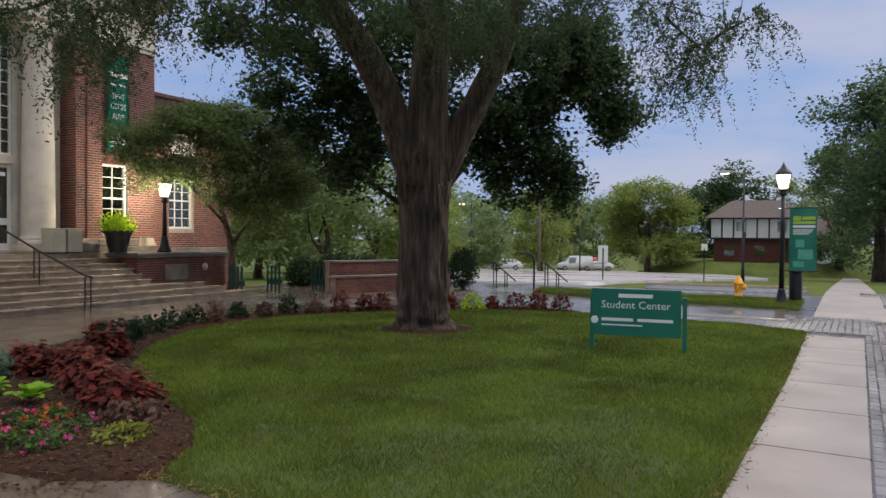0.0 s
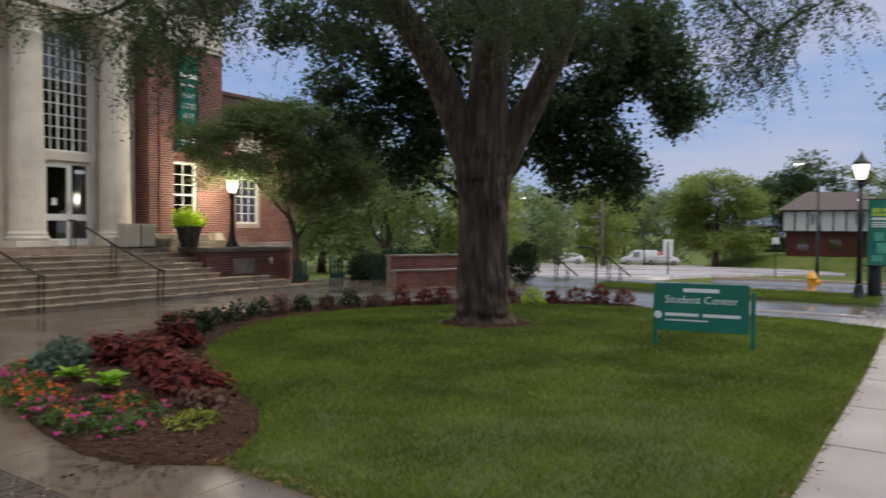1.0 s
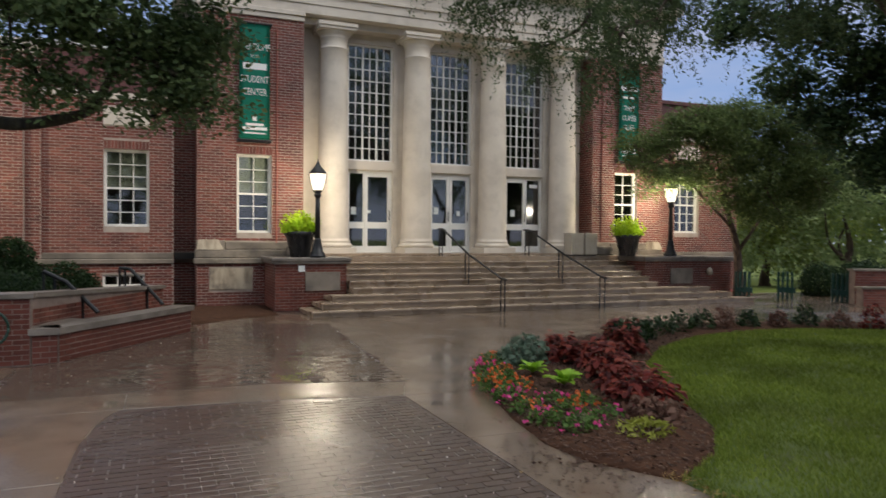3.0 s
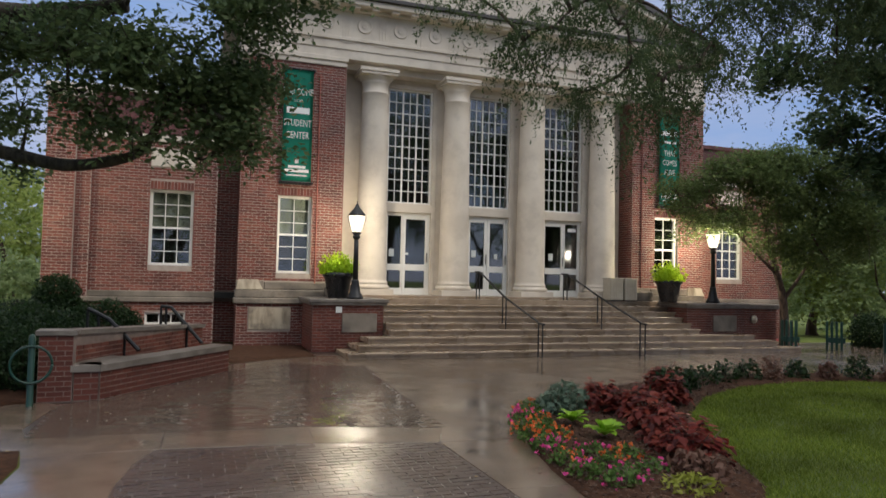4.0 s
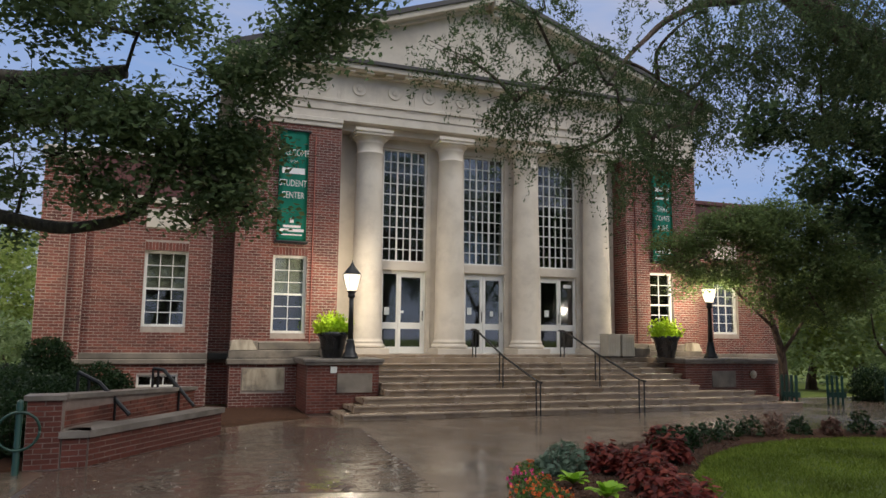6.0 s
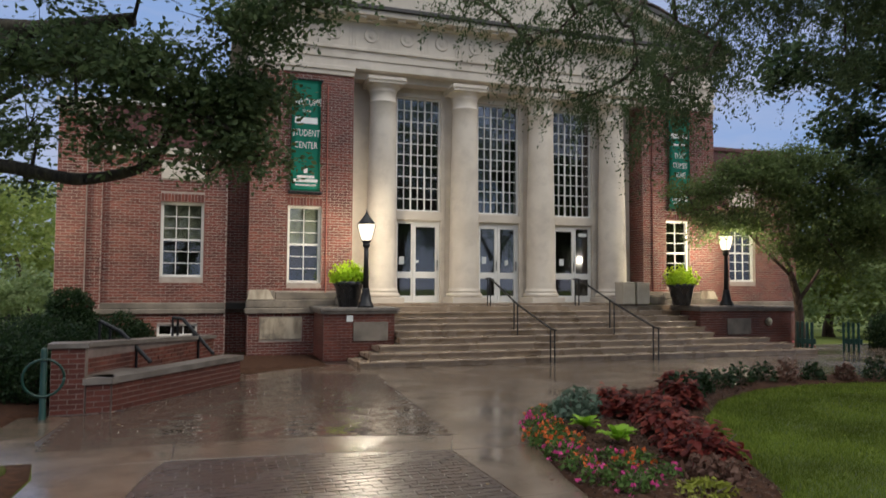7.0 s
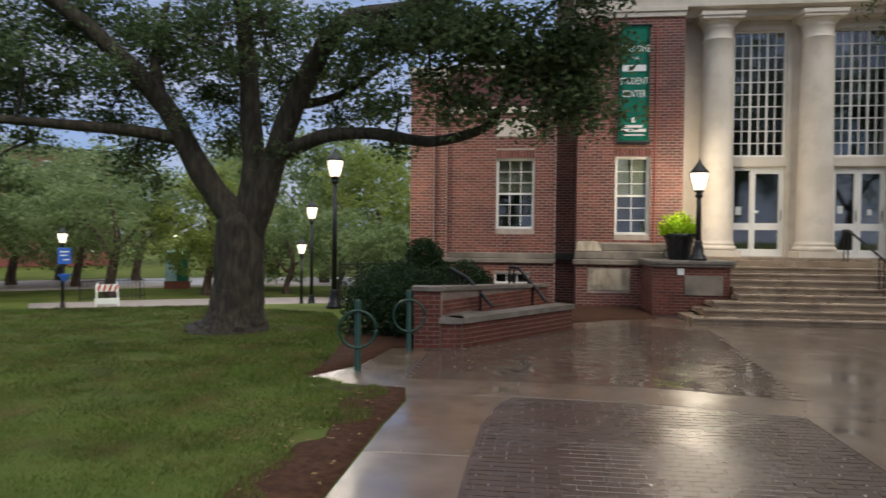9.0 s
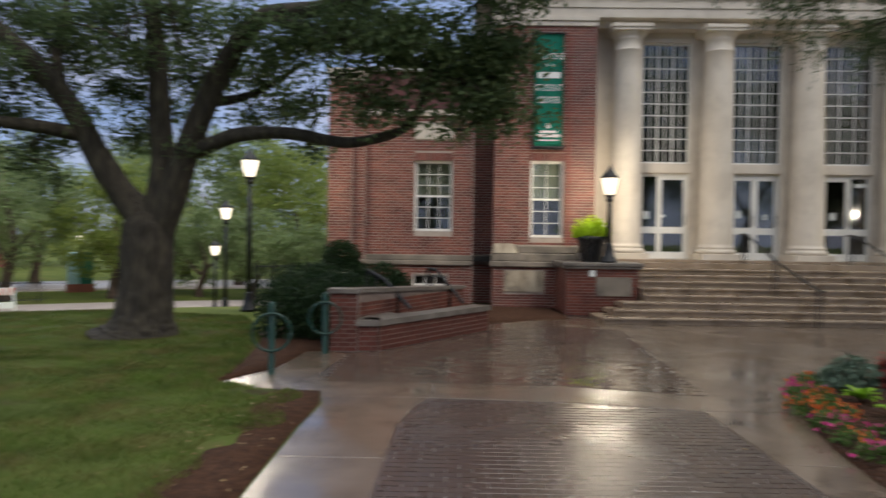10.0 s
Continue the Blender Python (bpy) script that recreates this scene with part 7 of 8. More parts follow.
vehicle("car", "pale car parked low in the far lot", 66.6, 88, 112, 4.4, 1.75, 1.4, M_CARWHITE)
vehicle("car", "red vehicle parked by the far kiosk", 73.3, 106, 190, 4.6, 1.8, 1.9, M_CARRED, True)
vehicle("car", "dark blue compact car on the lower road", -42.6, 48, 170, 3.9, 1.7, 1.45, M_CARBLUE)

def tall_light(b, dist, h, label="tall street light with a lit arm"):
    x, y = polar(b, dist)
    z = fall(x, y)
    e = tagged(empty("street_light", x, y, z), label, "street light", group="street lights")
    part("pole", lathe([(0.11, -0.2), (0.11, 0.6), (0.08, 0.7), (0.05, h)], 10), M_BIN if h > 7 else M_BLACK, e, "", True)
    part("arm", tube([(0, 0, h - 0.05), (0.2, 0.6, h + 0.1), (0.3, 1.0, h + 0.1)], 0.035, 6), M_BIN, e)
    part("head", boxes((0.18, 0.45, 0.75, 1.35, h + 0.02, h + 0.14), bevel=0.03), M_BIN, e)
    part("lens", boxes((0.22, 0.41, 0.85, 1.3, h - 0.01, h + 0.018)), M_LED, e)
for b, d, h in ((63.9, 60, 5.8), (65.9, 75, 6.5), (72.6, 85, 7.0), (69.0, 95, 8.0), (84.8, 44, 6.2), (88.0, 80, 7)):
    tall_light(b, d, h)
for b, d, h, w in ((69.4, 70, 5.6, 0.15), (66.0, 66, 4.6, 0.14)):
    x, y = polar(b, d)
    pole = tagged(empty("utility_pole", x, y, fall(x, y)), "weathered wooden utility pole", "pole")
    part("shaft", lathe([(w, -0.3), (w * 0.7, h + 2)], 10), M_BARK2, pole, "", True)
sgx, sgy = polar(74.6, 33)
sp = tagged(empty("lot_sign", sgx, sgy, fall(sgx, sgy), 100), "small white parking sign on a thin post", "sign")
part("post", tube([(0, 0, -0.1), (0, 0, 1.5)], 0.03, 8), M_BLACK, sp)
part("plate", boxes((-0.22, 0.22, -0.02, 0.0, 0.85, 1.6), bevel=0.01), M_INK, sp)
sgx, sgy = polar(82.1, 40)
sp = tagged(empty("lot_sign", sgx, sgy, fall(sgx, sgy), 100), "small pale sign on a thin post", "sign")
part("post", tube([(0, 0, -0.1), (0, 0, 1.7)], 0.03, 8), M_BLACK, sp)
part("plate", boxes((-0.16, 0.16, -0.02, 0.0, 1.6, 1.95), bevel=0.01), M_INK, sp)

# half-timbered house
hx, hy = polar(85.6, 98)
hz = fall(hx, hy) + 1.6
bank_v = [(hx + 17 * u * math.cos(a), hy + 17 * u * math.sin(a), fall(hx, hy) - 1.0 + 2.75 * min(1.0, (1 - u) / 0.35)) for u in (0.0, 0.45, 0.65, 0.8, 1.0) for a in [2 * math.pi * k / 40 for k in range(40)]]
bank_f = [(i * 40 + k, i * 40 + 40 + k, i * 40 + 40 + (k + 1) % 40, i * 40 + (k + 1) % 40) for i in range(4) for k in range(40)]
tagged(link_mesh("grass_bank", bank_v, bank_f, M_GROUND, smooth=True), "low green bank under the half-timbered house", "ground", kind="structure")
house = tagged(empty("house", hx, hy, hz, 96 - 180), "half-timbered house with brick ground floor and brown roof", "house")
M_SHING = material("brown_shingle", [(0.09, 0.06, 0.055), (0.14, 0.1, 0.09)], 0.85, scale=3, bump=0.4)
M_TIMBER = material("dark_timber", [(0.03, 0.02, 0.018), (0.05, 0.035, 0.03)], 0.8, scale=4)
M_STUCCO = material("white_stucco", [(0.66, 0.64, 0.6), (0.75, 0.73, 0.69)], 0.85, scale=2, bump=0.2)
part("ground_floor", boxes((-5, 5, -4, 4, 0, 3.0)), M_BRICK_WET, house, "brick ground floor")
part("upper_floor", boxes((-5.4, 5.2, -4.5, 4.2, 3.0, 5.6)), M_STUCCO, house, "white stucco upper floor")
part("side_wing", boxes((5, 9, -3.2, 4, 0, 3.2)), M_STUCCO, house)
def hip(x0, x1, y0, y1, z0, h, inset):
    bm = bmesh.new()
    b_ = [bm.verts.new(p) for p in ((x0, y0, z0), (x1, y0, z0), (x1, y1, z0), (x0, y1, z0))]
    ym = (y0 + y1) / 2
    t_ = [bm.verts.new((x0 + inset, ym, z0 + h)), bm.verts.new((x1 - inset, ym, z0 + h))]
    for fc in ((b_[0], b_[1], t_[1], t_[0]), (b_[1], b_[2], t_[1]), (b_[2], b_[3], t_[0], t_[1]), (b_[3], b_[0], t_[0]), tuple(b_[::-1])):
        bm.faces.new(fc)
    return bm
part("roof", hip(-6, 5.8, -5.1, 4.8, 5.58, 2.3, 3), M_SHING, house, "brown shingle hip roof")
part("roof", hip(4.6, 9.6, -3.9, 4.6, 3.18, 2.4, 1.8), M_SHING, house)
for k in range(9):
    xk = -5.4 + 10.6 * k / 8
    part("timber", boxes((xk - 0.09, xk + 0.09, -4.56, -4.48, 3.0, 5.55)), M_TIMBER, house)
for z in (3.05, 5.5):
    part("timber", boxes((-5.4, 5.2, -4.57, -4.49, z - 0.09, z + 0.09)), M_TIMBER, house)
for xk in (2.6, -2.0):
    w = part("window", boxes((xk - 0.5, xk + 0.5, -4.59, -4.47, 3.9, 5.1)), M_GLASS, house)
    part("window_frame", boxes((xk - 0.58, xk - 0.5, -4.62, -4.5, 3.82, 5.18), (xk + 0.5, xk + 0.58, -4.62, -4.5, 3.82, 5.18), (xk - 0.5, xk + 0.5, -4.62, -4.5, 5.1, 5.18), (xk - 0.5, xk + 0.5, -4.62, -4.5, 3.82, 3.9), (xk - 0.03, xk + 0.03, -4.62, -4.5, 3.9, 5.1)), M_WHITE, w)
for xk in (-3.2, 0.2, 3.0, 6.6):
    part("window", boxes((xk - 0.6, xk + 0.6, -4.06 if xk < 5 else -3.26, -3.9 if xk < 5 else -3.1, 0.9, 2.2)), M_GLASS, house)

# left side: lanterns, signs, barricade, kiosk, fence, brick building
for b, d in ((-35.9, 32.5), (-28.2, 46), (-20.6, 58)):
    x, y = polar(b, d)
    lantern(x, y, fall(x, y) - 0.03, 3.4, 120, "lit black lantern post on the lower lawn")
M_BLUE = material("blue_sign", [(0.02, 0.1, 0.45), (0.03, 0.14, 0.55)], 0.5, scale=3, bump=0)
x, y = polar(-35.9, 32.3)
bs = tagged(empty("street_sign", x, y, fall(x, y), 40), "blue street signs fixed to the lantern post", "sign")
part("plate", boxes((-0.18, 0.3, -0.1, -0.08, 1.95, 2.6), bevel=0.01), M_BLUE, bs)
part("pointer", tube([(0.05, -0.09, 1.2), (0.05, -0.09, 1.55)], [0.02, 0.3], 3), M_BLUE, bs)
ink_bars(bs, [(-0.1, 0.22, 2.42, 2.48), (-0.1, 0.16, 2.28, 2.33), (0.02, 0.24, 2.1, 2.15)], -0.1025)
x, y = polar(-33.0, 33.5)
bar = tagged(empty("barricade", x, y, fall(x, y) + 0.03, 30), "white folding barricade with red stripes", "barricade")
M_STRIPE = material("red_stripe", [(0.6, 0.08, 0.05), (0.7, 0.12, 0.08)], 0.5, scale=3, bump=0)
for s in (-1, 1):
    for xk in (-0.42, 0.42):
        part("leg", tube([(xk * 1.05, s * 0.28, 0), (xk * 0.9, s * 0.03, 1.05)], 0.03, 6), M_INK, bar)
part("board", boxes((-0.45, 0.45, -0.12, -0.08, 0.68, 0.98), bevel=0.006), M_INK, bar)
for k in range(4):
    bm = bmesh.new()
    x0 = -0.42 + k * 0.22
    vs = [bm.verts.new((px_, -0.124, pz)) for px_, pz in ((x0, 0.69), (x0 + 0.1, 0.69), (x0 + 0.2, 0.97), (x0 + 0.1, 0.97))]
    bm.faces.new(vs)
    bmesh.ops.solidify(bm, geom=bm.faces[:], thickness=0.003)
    part("stripe", bm, M_STRIPE, bar)
part("board", boxes((-0.48, 0.48, -0.26, -0.22, 0.15, 0.4), bevel=0.006), M_INK, bar)
x, y = polar(-28.2, 45)
kiosk = tagged(empty("kiosk", x, y, fall(x, y), 30), "pale blue and green information kiosk", "kiosk")
M_PALEBLUE = material("pale_blue_print", [(0.3, 0.5, 0.55), (0.42, 0.6, 0.64)], 0.5, scale=2, bump=0)
part("base", boxes((-0.7, 0.75, -0.35, 0.35, -0.2, 0.4)), M_BRICK_LOOSE, kiosk)
part("panel", boxes((-0.62, 0.0, -0.3, 0.3, 0.4, 2.2), bevel=0.02), M_PALEBLUE, kiosk)
part("panel", boxes((0.02, 0.66, -0.3, 0.3, 0.4, 2.2), bevel=0.02), M_GREEN, kiosk)
def iron_fence(pts, h, label):
    fz = tagged(empty("iron_fence"), label, "fence")
    for (ax_, ay_), (bx_, by_) in zip(pts, pts[1:]):
        L = math.hypot(bx_ - ax_, by_ - ay_)
        n = max(2, int(L / 0.18))
        for zz in (0.12, h - 0.08):
            part("rail", tube([(ax_, ay_, fall(ax_, ay_) + zz), (bx_, by_, fall(bx_, by_) + zz)], 0.02, 5), M_BLACK, fz)
        for k in range(n + 1):
            xx, yy_ = ax_ + (bx_ - ax_) * k / n, ay_ + (by_ - ay_) * k / n
            part("picket", tube([(xx, yy_, fall(xx, yy_) - 0.05), (xx, yy_, fall(xx, yy_) + h)], 0.012 if k % 8 else 0.03, 5), M_BLACK, fz)
iron_fence([polar(-34.8, 37), polar(-33, 38), polar(-30.5, 38)], 1.0, "black iron railing beside the lower path")
iron_fence([polar(-14.5, 38), polar(-10.8, 37), polar(-8.5, 36)], 1.1, "black iron picket fence beyond the lawn")
x, y = polar(-43, 78)
school = tagged(empty("brick_building", x, y, fall(x, y), 40), "red brick building with white windows behind trees", "building")
part("wall", boxes((-14, 14, 0, 10, 0, 11)), M_BRICK_LOOSE, school)
part("roof", boxes((-14.4, 14.4, -0.4, 10.4, 11, 11.5)), M_ROOF, school)
for k in range(9):
    for z in (1.5, 5, 8.4):
        xk = -12 + 3 * k
        w = part("window", boxes((xk - 0.9, xk + 0.9, -0.04, 0.1, z, z + 1.7)), M_GLASS, school)
        part("window_frame", boxes((xk - 1.0, xk - 0.9, -0.07, 0.1, z - 0.1, z + 1.8), (xk + 0.9, xk + 1.0, -0.07, 0.1, z - 0.1, z + 1.8), (xk - 0.9, xk + 0.9, -0.07, 0.1, z + 1.7, z + 1.8), (xk - 0.9, xk + 0.9, -0.07, 0.1, z - 0.1, z)), M_WHITE, w)

# ---------------------------------------------------------------- grass
def grass(name, label, outline_test, gap_fn, box_, n, mat, seed, h, z=0.03, bare=0.0, rim=None):
    rng = np.random.default_rng(seed)
    x0, x1, y0, y1 = box_
    pts = []
    while len(pts) < n:
        xs_, ys_ = rng.uniform(x0, x1, 4000), rng.uniform(y0, y1, 4000)
        keep = rng.random(4000)
        for a, b, k in zip(xs_, ys_, keep):
            d = math.hypot(a, b)
            if k < min(1, (7.5 / d) ** 1.5) and outline_test(a, b):
                if bare and noise.noise(Vector((a * 0.7, b * 0.7, 3))) + 0.35 * noise.noise(Vector((a * 2.6, b * 2.6, 1))) > bare:
                    continue
                pts.append((a, b))
                if len(pts) >= n:
                    break
    p = np.array(pts)
    m = len(p)
    zz = np.array([z + fall(a, b) for a, b in pts])
    if rim is not None:
        near_edge = np.full(m, 9.0)
        for (ax, ay), (bx, by) in zip(rim, rim[1:] + rim[:1]):
            ex, ey = bx - ax, by - ay
            t_ = np.clip(((p[:, 0] - ax) * ex + (p[:, 1] - ay) * ey) / (ex * ex + ey * ey), 0, 1)
            near_edge = np.minimum(near_edge, np.hypot(p[:, 0] - ax - t_ * ex, p[:, 1] - ay - t_ * ey))
        zz -= (z - 0.004) * np.exp(-near_edge / 0.5)
    far = np.clip(np.hypot(p[:, 0], p[:, 1]) / 7.0, 0.8, 2.2)
    a = rng.uniform(0, 6.28, m)
    w = 0.0055 * far * rng.uniform(0.7, 1.3, m)
    hh = h * rng.uniform(0.5, 1.25, m)
    lean = rng.normal(size=(m, 2)) * (hh * 0.5)[:, None]
    base = np.stack([p[:, 0], p[:, 1], zz], 1)
    side = np.stack([np.cos(a) * w, np.sin(a) * w, 0 * a], 1)
    tip = base + np.stack([lean[:, 0], lean[:, 1], hh], 1)
    v = np.stack([base - side, base + side, tip], 1).reshape(-1, 3)
    me = bpy.data.meshes.new(name)
    me.vertices.add(3 * m)
    me.vertices.foreach_set("co", v.ravel())
    me.loops.add(3 * m)
    me.loops.foreach_set("vertex_index", np.arange(3 * m, dtype=np.int32))
    me.polygons.add(m)
    me.polygons.foreach_set("loop_start", np.arange(m, dtype=np.int32) * 3)
    me.materials.append(mat)
    me.update()
    me.validate()
    return tagged(new(name, me), label, "grass", kind="stuff")

grass("grass", "short trimmed green grass blades of the round lawn", lambda a, b: in_lawn(a, b) and math.hypot(a - 10.85, b - 6.05) > 0.85, lawn_gap, (3.3, 15.3, 0, 9.8), 230000, L_GRASS, 81, 0.055, 0.058, rim=LAWN)
grass("grass", "short patchy grass blades under the oak", lambda a, b: in_left(a, b) and (b > 7.75 or a < -1.8 + 0.2 * math.sin(b * 2.1) + 0.12 * math.sin(b * 5.3)), left_gap, (-12, -1.4, 3.0, 15.2), 190000, L_GRASS_DRY, 82, 0.05, 0.015, 0.46)
# mulch ring round the trunk
ring = [(10.85 + 0.95 * math.cos(a) * (1 + 0.1 * math.sin(3 * a)), 6.05 + 0.95 * math.sin(a) * (1 + 0.1 * math.cos(2 * a))) for a in [2 * math.pi * k / 24 for k in range(24)]]
bumpy_bed("mulch_ring", ring, 0.06, 0.12, M_SOIL, 0.15, 0.03, "dark mulch round the tree's foot", soft=0.3)
edge_bed = [(-1.44, 2.0), (-1.44, 6.2), (-1.4, 7.1), (-1.5, 7.66), (-1.95, 7.7), (-2.15, 7.4), (-2.1, 6.6), (-2.0, 5.6), (-2.2, 4.6), (-2.15, 3.4), (-2.3, 2.0)]
bumpy_bed("bare_soil", edge_bed, 0.012, 0.045, M_SOIL, 0.2, 0.025, "bare damp soil along the path edge", soft=0.3)
bumpy_bed("bare_soil", [(-2.85, 8.05), (-2.33, 8.97), (-2.22, 10.3), (-1.9, 10.5), (-1.8, 11.3), (-2.9, 12.9), (-3.5, 12.4), (-3.1, 10.6), (-2.95, 9.3)], 0.012, 0.06, M_SOIL, 0.25, 0.03, "dark mulch under the hedge", soft=0.3)
bumpy_bed("bare_soil", [(0.3, 14.6), (0.75, 14.0), (1.5, 14.6), (2.45, 15.0), (2.46, 17.3), (0.95, 17.3), (0.9, 17.95), (-2.2, 17.9), (-2.2, 16.0), (0.0, 14.8)], 0.012, 0.07, M_SOIL, 0.3, 0.03, "dark mulch at the foot of the brick wall", soft=0.3)

# iron fence and a further lantern beyond the hedge
lantern(-9.58, 28.0, fall(-9.58, 28.0) - 0.05, 1.04 + 0.38 - (fall(-9.58, 28.0) - 0.05), 120, "tall lit black lantern post far behind the oak")
fa, fb = Vector((-6.55, 23.0, 0)), Vector((-4.45, 24.5, 0))
fence = tagged(empty("fence", fa.x, fa.y, fall(fa.x, fa.y) - 0.06), "black iron railing fence beyond the hedge", "fence")
fx, fz = fb - fa, 0.72 - (fall(fa.x, fa.y) - 0.06)
for k in range(29):
    u = fx * (k / 28)
    thick = 0.03 if k % 7 == 0 else 0.012
    part("post" if k % 7 == 0 else "bar", boxes((u.x - thick, u.x + thick, u.y - thick, u.y + thick, -0.15, fz + (0.06 if k % 7 == 0 else -0.02))), M_BLACK, fence)
for zr in (0.12, fz - 0.06):
    part("crosspiece", tube([(0, 0, zr), (fx.x, fx.y, zr)], 0.02, 6), M_BLACK, fence)

# grass verge between the forecourt and the car park
VERGE = [(20.19, 7.6), (19.7, 5.45), (19.16, 3.0), (18.8, 1.27), (18.9, 0.35), (21.5, 0.3), (21.35, 1.2), (21.35, 3.4), (21.46, 7.9)]
verge, in_verge, verge_gap = bumpy_bed("lawn", VERGE, 0.03, 0.07, M_TURF, 0.4, 0.02, "narrow grass verge round the lantern post", soft=0.3)
grass("grass", "short grass blades of the narrow verge", in_verge, verge_gap, (18.7, 21.6, 0.2, 8.0), 22000, L_GRASS, 83, 0.07, 0.06)
# dry grass along the lawn's trodden edges
dry = [(4.6 + rl0.uniform(0, 10), 0) for rl0 in [np.random.default_rng(95)] for _ in range(900)]
rl0 = np.random.default_rng(96)
dry = [(a, 0.42 - 0.033 * (a - 4.6) + rl0.normal() * 0.06) for a, _ in dry] + [(3.38 + rl0.normal() * 0.08, rl0.uniform(2.6, 4.0)) for _ in range(260)]
leaves("dry_grass", np.array([(a, b, 0.03 + 0.02 * rl0.random()) for a, b in dry]), 0.05, leaf_material("straw", [(0.16, 0.1, 0.035), (0.28, 0.19, 0.07)], through_light=0.2), None, rl0, 0.18, "dry brown grass along the sidewalk edge", 0.0, "stuff", flat=0.6)

# fallen leaves and wood chips
def litter(name, label, pts, size, mat, seed, z):
    rng = np.random.default_rng(seed)
    c = np.array([(a, b, z) for a, b in pts])
    leaves(name, c, size, mat, None, rng, 0.55, label, 0.0, "stuff", flat=0.97)
L_CHIP = leaf_material("wood_chip", [(0.022, 0.011, 0.007), (0.05, 0.027, 0.018), (0.1, 0.058, 0.04)], through_light=0.0)
L_DEAD = leaf_material("dead_leaf", [(0.12, 0.07, 0.03), (0.22, 0.15, 0.06)], through_light=0.1)
rl = np.random.default_rng(91)
chips = []
while len(chips) < 9000:
    a, b = rl.uniform(2.9, 8.5), rl.uniform(3.8, 10.6)
    if in_bed(a, b):
        chips.append((a, b))
c3 = np.array([(a, b, 0.025 + 0.055 * (1 - math.exp(-bed_gap(a, b) / 0.3)) + 0.012) for a, b in chips])
leaves("wood_chips", c3, 0.04, L_CHIP, None, rl, 0.4, "scattered dark wood chips on the flower bed", 0.0, "stuff", flat=0.8)
spill = [(3.0 + rl.normal() * 0.35, 4.5 + rl.normal() * 0.4) for _ in range(700)]
spill = [q for q in spill if not in_lawn(*q)]
litter("wood_chips", "dark wood chips washed onto the paving", spill, 0.035, L_CHIP, 92, 0.012)
litter("fallen_leaves", "a few fallen leaves on the wet paving", [(rl.uniform(-1.3, 14), rl.uniform(3, 13.5)) for _ in range(160)], 0.05, L_DEAD, 93, 0.016)
litter("fallen_leaves", "dry leaves along the bare lawn edge", [(rl.uniform(-2.6, -1.45), rl.uniform(3, 7.6)) for _ in range(90)], 0.05, L_DEAD, 94, 0.07)

# ---------------------------------------------------------------- bricks and pavers laid singly
def brick_mesh(w, d, h, mat):
    e = 0.003
    bm = bmesh.new()
    lo = [bm.verts.new(p) for p in ((-w / 2, -d / 2, 0), (w / 2, -d / 2, 0), (w / 2, d / 2, 0), (-w / 2, d / 2, 0))]
    mi = [bm.verts.new((v.co.x, v.co.y, h - e)) for v in lo]
    hi = [bm.verts.new((v.co.x - math.copysign(e, v.co.x), v.co.y - math.copysign(e, v.co.y), h)) for v in lo]
    for a, b in ((lo, mi), (mi, hi)):
        for i in range(4):
            bm.faces.new((a[i], a[(i + 1) % 4], b[(i + 1) % 4], b[i]))
    bm.faces.new(hi)
    bm.normal_update()
    me = bpy.data.meshes.new("brick")
    bm.to_mesh(me)
    bm.free()
    me.materials.append(mat)
    return me

def bricks_on(parent, ox, oy, ux, uy, ulen, z0, z1):
    """Single bricks on a low wall's face, sharing meshes by length."""
    meshes = {}
    nx, ny = uy, -ux
    for a, c, b, d in brick_rows(ulen, z0, z1):
        key = (round(b - a, 2), round(d - c, 3))
        if key not in meshes:
            meshes[key] = brick_mesh(key[0], key[1], 0.007, M_BRICK_WET)
        ob = new("brick", meshes[key])
        ob.parent = parent
        u, z = (a + b) / 2, (c + d) / 2
        m3 = Matrix(((ux, 0, nx), (uy, 0, ny), (0, 1, 0)))
        ob.matrix_basis = Matrix.Translation((ox + ux * u, oy + uy * u, z)) @ m3.to_4x4()

vd = Vector((0.6 + 1.15, 13.0 - 10.46)).normalized()
slab("coping_infill", [(-1.57, 10.6), (-1.08, 10.6), (-0.62, 11.25), (-1.12, 11.6), (-1.3, 11.35)], 0.2, 0.457, M_COPING, stair_wall)
bricks_on(stair_wall, -1.87, 10.37, 1, 0.05, 0.4, 0, 0.855)
bricks_on(stair_wall, -1.46, 10.41, 0.99, 0.13, 0.3, 0, 0.37)
bricks_on(stair_wall, -1.15, 10.46, vd.x, vd.y, math.hypot(1.75, 2.54), 0, 0.37)

# pavers: running bond, the nearest laid one by one
pm = {}
near, rest_v, rest_f = [], [], []
rp = random.Random(5)
def rest_paver(x0, x1, y0, y1, z):
    i = len(rest_v)
    e = 0.005
    tx, ty = rp.uniform(-0.002, 0.002), rp.uniform(-0.0015, 0.0015)
    for xx, yy_, zz in ((x0, y0, z - 0.03), (x1, y0, z - 0.03), (x1, y1, z - 0.03), (x0, y1, z - 0.03), (x0 + e, y0 + e, z - tx - ty), (x1 - e, y0 + e, z + tx - ty), (x1 - e, y1 - e, z + tx + ty), (x0 + e, y1 - e, z - tx + ty)):
        rest_v.append((xx, yy_, zz))
    rest_f.extend([(i + 4, i + 5, i + 6, i + 7), (i, i + 1, i + 5, i + 4), (i + 1, i + 2, i + 6, i + 5), (i + 2, i + 3, i + 7, i + 6), (i + 3, i, i + 4, i + 7)])
PL, PWD, PG = 0.2, 0.1, 0.005
yv, rown, count = 1.6, 0, 0
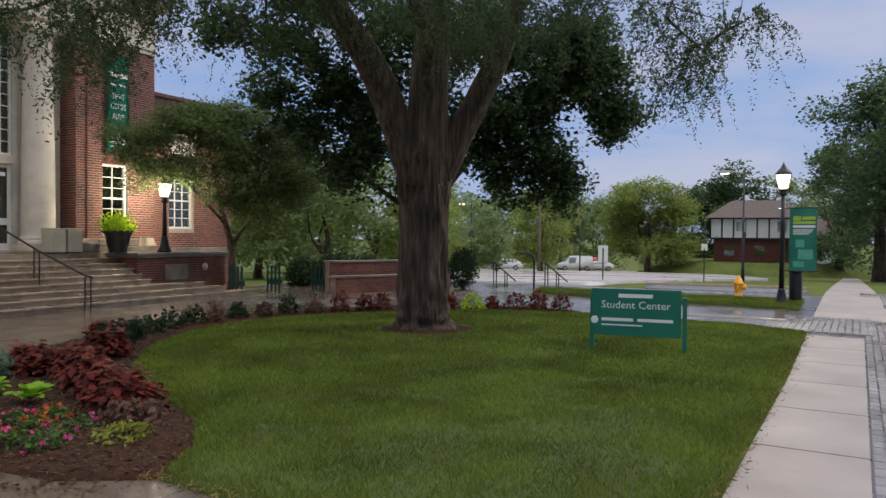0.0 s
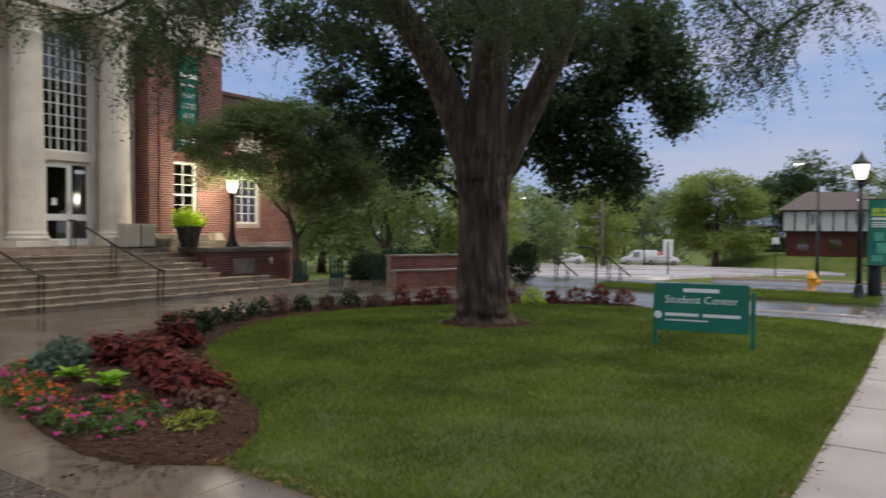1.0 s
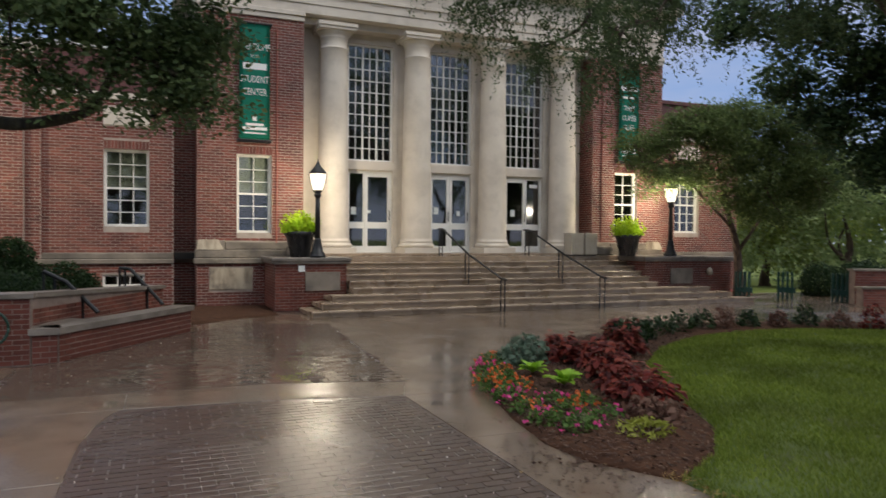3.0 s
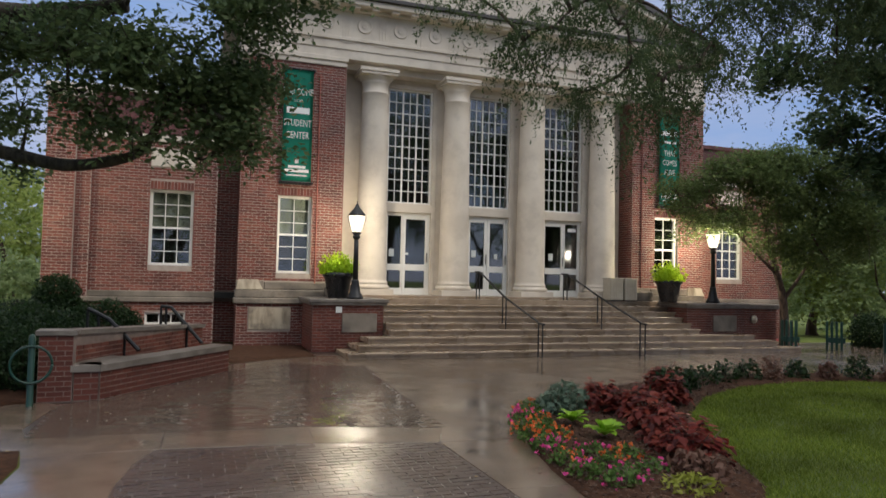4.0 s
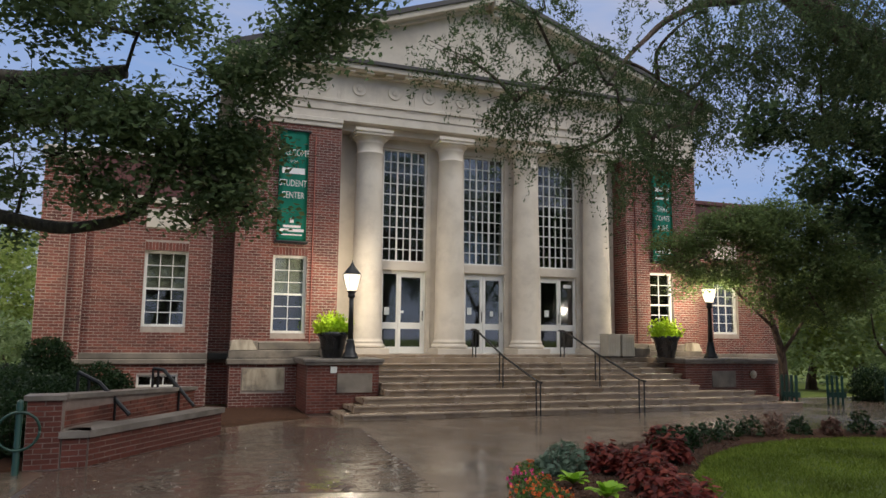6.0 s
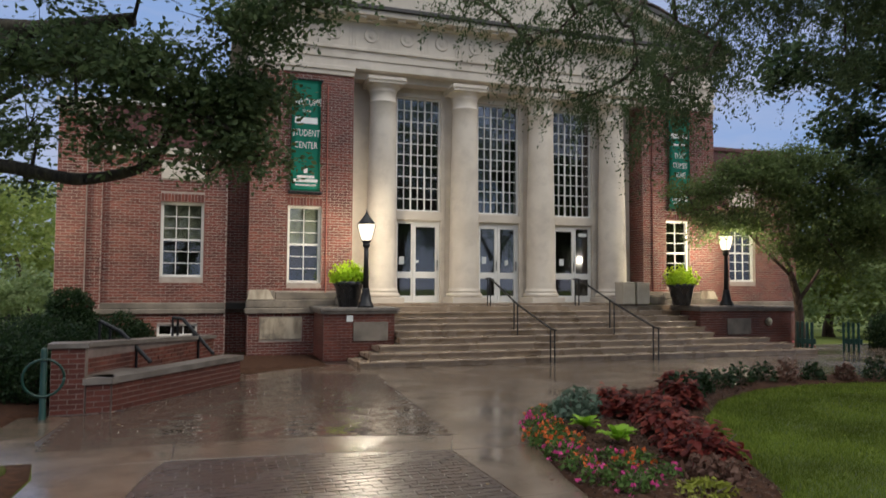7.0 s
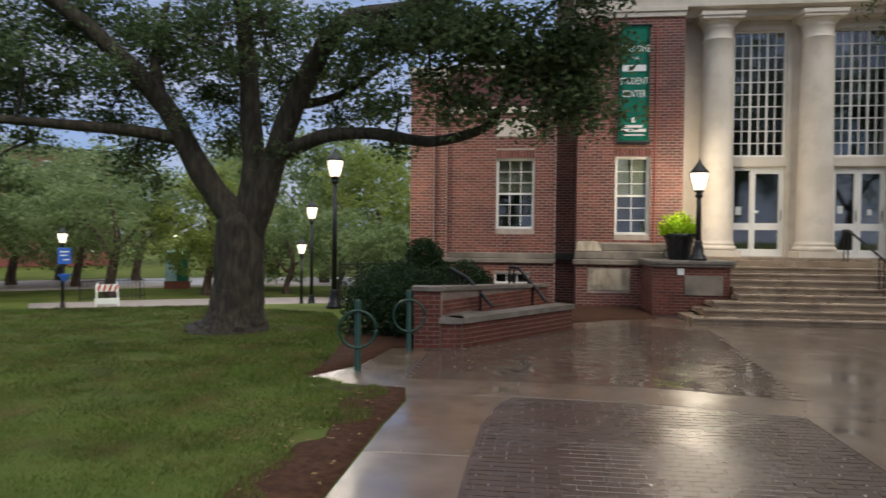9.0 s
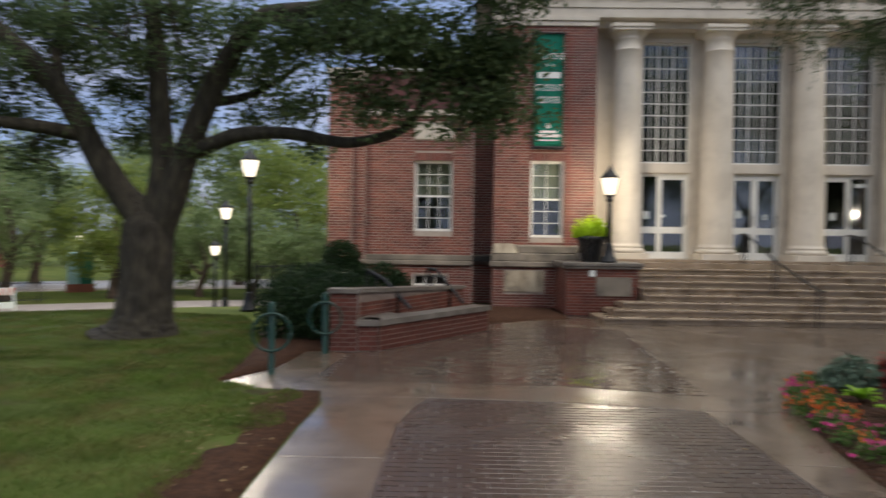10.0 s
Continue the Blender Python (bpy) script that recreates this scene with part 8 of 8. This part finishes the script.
while yv < 7.48:
    top_r = yv + PWD
    xs0 = arc_x(min(7.7, yv + PWD)) + 0.02
    u = xs0 - (PL / 2 if rown % 2 else 0)
    u = math.floor(u / PL) * PL - (PL / 2 if rown % 2 else 0)
    while u < 2.46:
        a, b = max(u, xs0), min(u + PL, 2.455)
        lim = 7.47 - 0.135 * max(0, (a + 0.3)) * 0.9
        if b - a > 0.03 and top_r < lim:
            if 3.9 < yv < 5.9 and 0.1 < a < 1.7 and b - a > 0.19 and count < 300:
                count += 1
                key = round(b - a, 2)
                if key not in pm:
                    pm[key] = brick_mesh(key - PG, PWD - PG, 0.06, M_PAVER)
                ob = new("paver", pm[key])
                ob.parent = paving
                ob.location = ((a + b) / 2, yv + PWD / 2, -0.062)
                ob.rotation_euler = (rp.uniform(-0.012, 0.012), rp.uniform(-0.01, 0.01), 0)
            else:
                rest_paver(a + PG / 2, b - PG / 2, yv + PG / 2, yv + PWD - PG / 2, -0.002)
        u += PL
    yv += PWD
    rown += 1
tagged(link_mesh("paver_field", rest_v, rest_f, M_PAVER, paving), kind="stuff")
rest_v, rest_f = [], []
FIELD = [Vector(q) for q in ((-1.55, 8.21), (1.25, 8.175), (2.715, 7.77), (2.78, 9.0), (2.9, 11.0), (3.08, 13.2), (1.7, 13.9), (0.62, 13.0), (-1.12, 10.4), (-1.56, 10.2))]
def in_field(x, y):
    c, j = False, len(FIELD) - 1
    for i in range(len(FIELD)):
        a, b = FIELD[i], FIELD[j]
        if (a.y > y) != (b.y > y) and x < (b.x - a.x) * (y - a.y) / (b.y - a.y) + a.x:
            c = not c
        j = i
    return c
yv, rown = 7.8, 0
while yv < 13.9:
    u = -1.6 - (PL / 2 if rown % 2 else 0)
    while u < 3.1:
        if in_field(u + PL / 2, yv + PWD / 2):
            rest_paver(u + 0.001, u + PL - 0.001, yv + 0.001, yv + PWD - 0.001, 0.004)
        u += PL
    yv += PWD
    rown += 1
tagged(link_mesh("paver_field", rest_v, rest_f, M_FIELD, paving), kind="stuff")
rest_v, rest_f = [], []
yv, rown = 3.2, 0
while yv < 12.4:
    u = -1.6 + (PL / 2 if rown % 2 else 0)
    while u < 3.0:
        ok = (in_field(u, yv) and in_field(u + 0.1, yv + 0.1) and in_field(u - 0.1, yv - 0.1)) if yv > 7.8 else (arc_x(yv) + 0.06 < u < 2.42 and yv < 7.3 - 0.11 * max(0, u))
        if ok and rp.random() < (0.8 if yv < 7.8 else 0.3):
            s_ = rp.uniform(0.005, 0.009)
            rest_paver(u - s_, u + s_, yv - s_ * 1.3, yv + s_ * 1.3, 0.009 if yv > 7.8 else 0.003)
        u += PL
    yv += PWD * 2
    rown += 1
tagged(link_mesh("joint_gravel", rest_v, rest_f, M_PEBBLE, paving), kind="stuff")
rest_v, rest_f = [], []
xv = 4.6
while xv < 26:
    for j in range(9):
        y1 = walk_y(xv, -0.615) - j * 0.105
        off = 0.105 if j % 2 else 0
        rest_paver(xv + off + 0.004, xv + off + 0.206, y1 - 0.1, y1 - 0.006, 0.0)
    xv += 0.21
xv = 14.7
while xv < 17.5:
    for j in range(14):
        y1 = walk_y(xv, 0.9) - j * 0.12
        rest_paver(xv + 0.004, xv + 0.206, y1 - 0.113, y1 - 0.006, 0.012)
    xv += 0.21
tagged(link_mesh("paver_strip", rest_v, rest_f, M_WALKBRICK, sidewalk), kind="stuff")
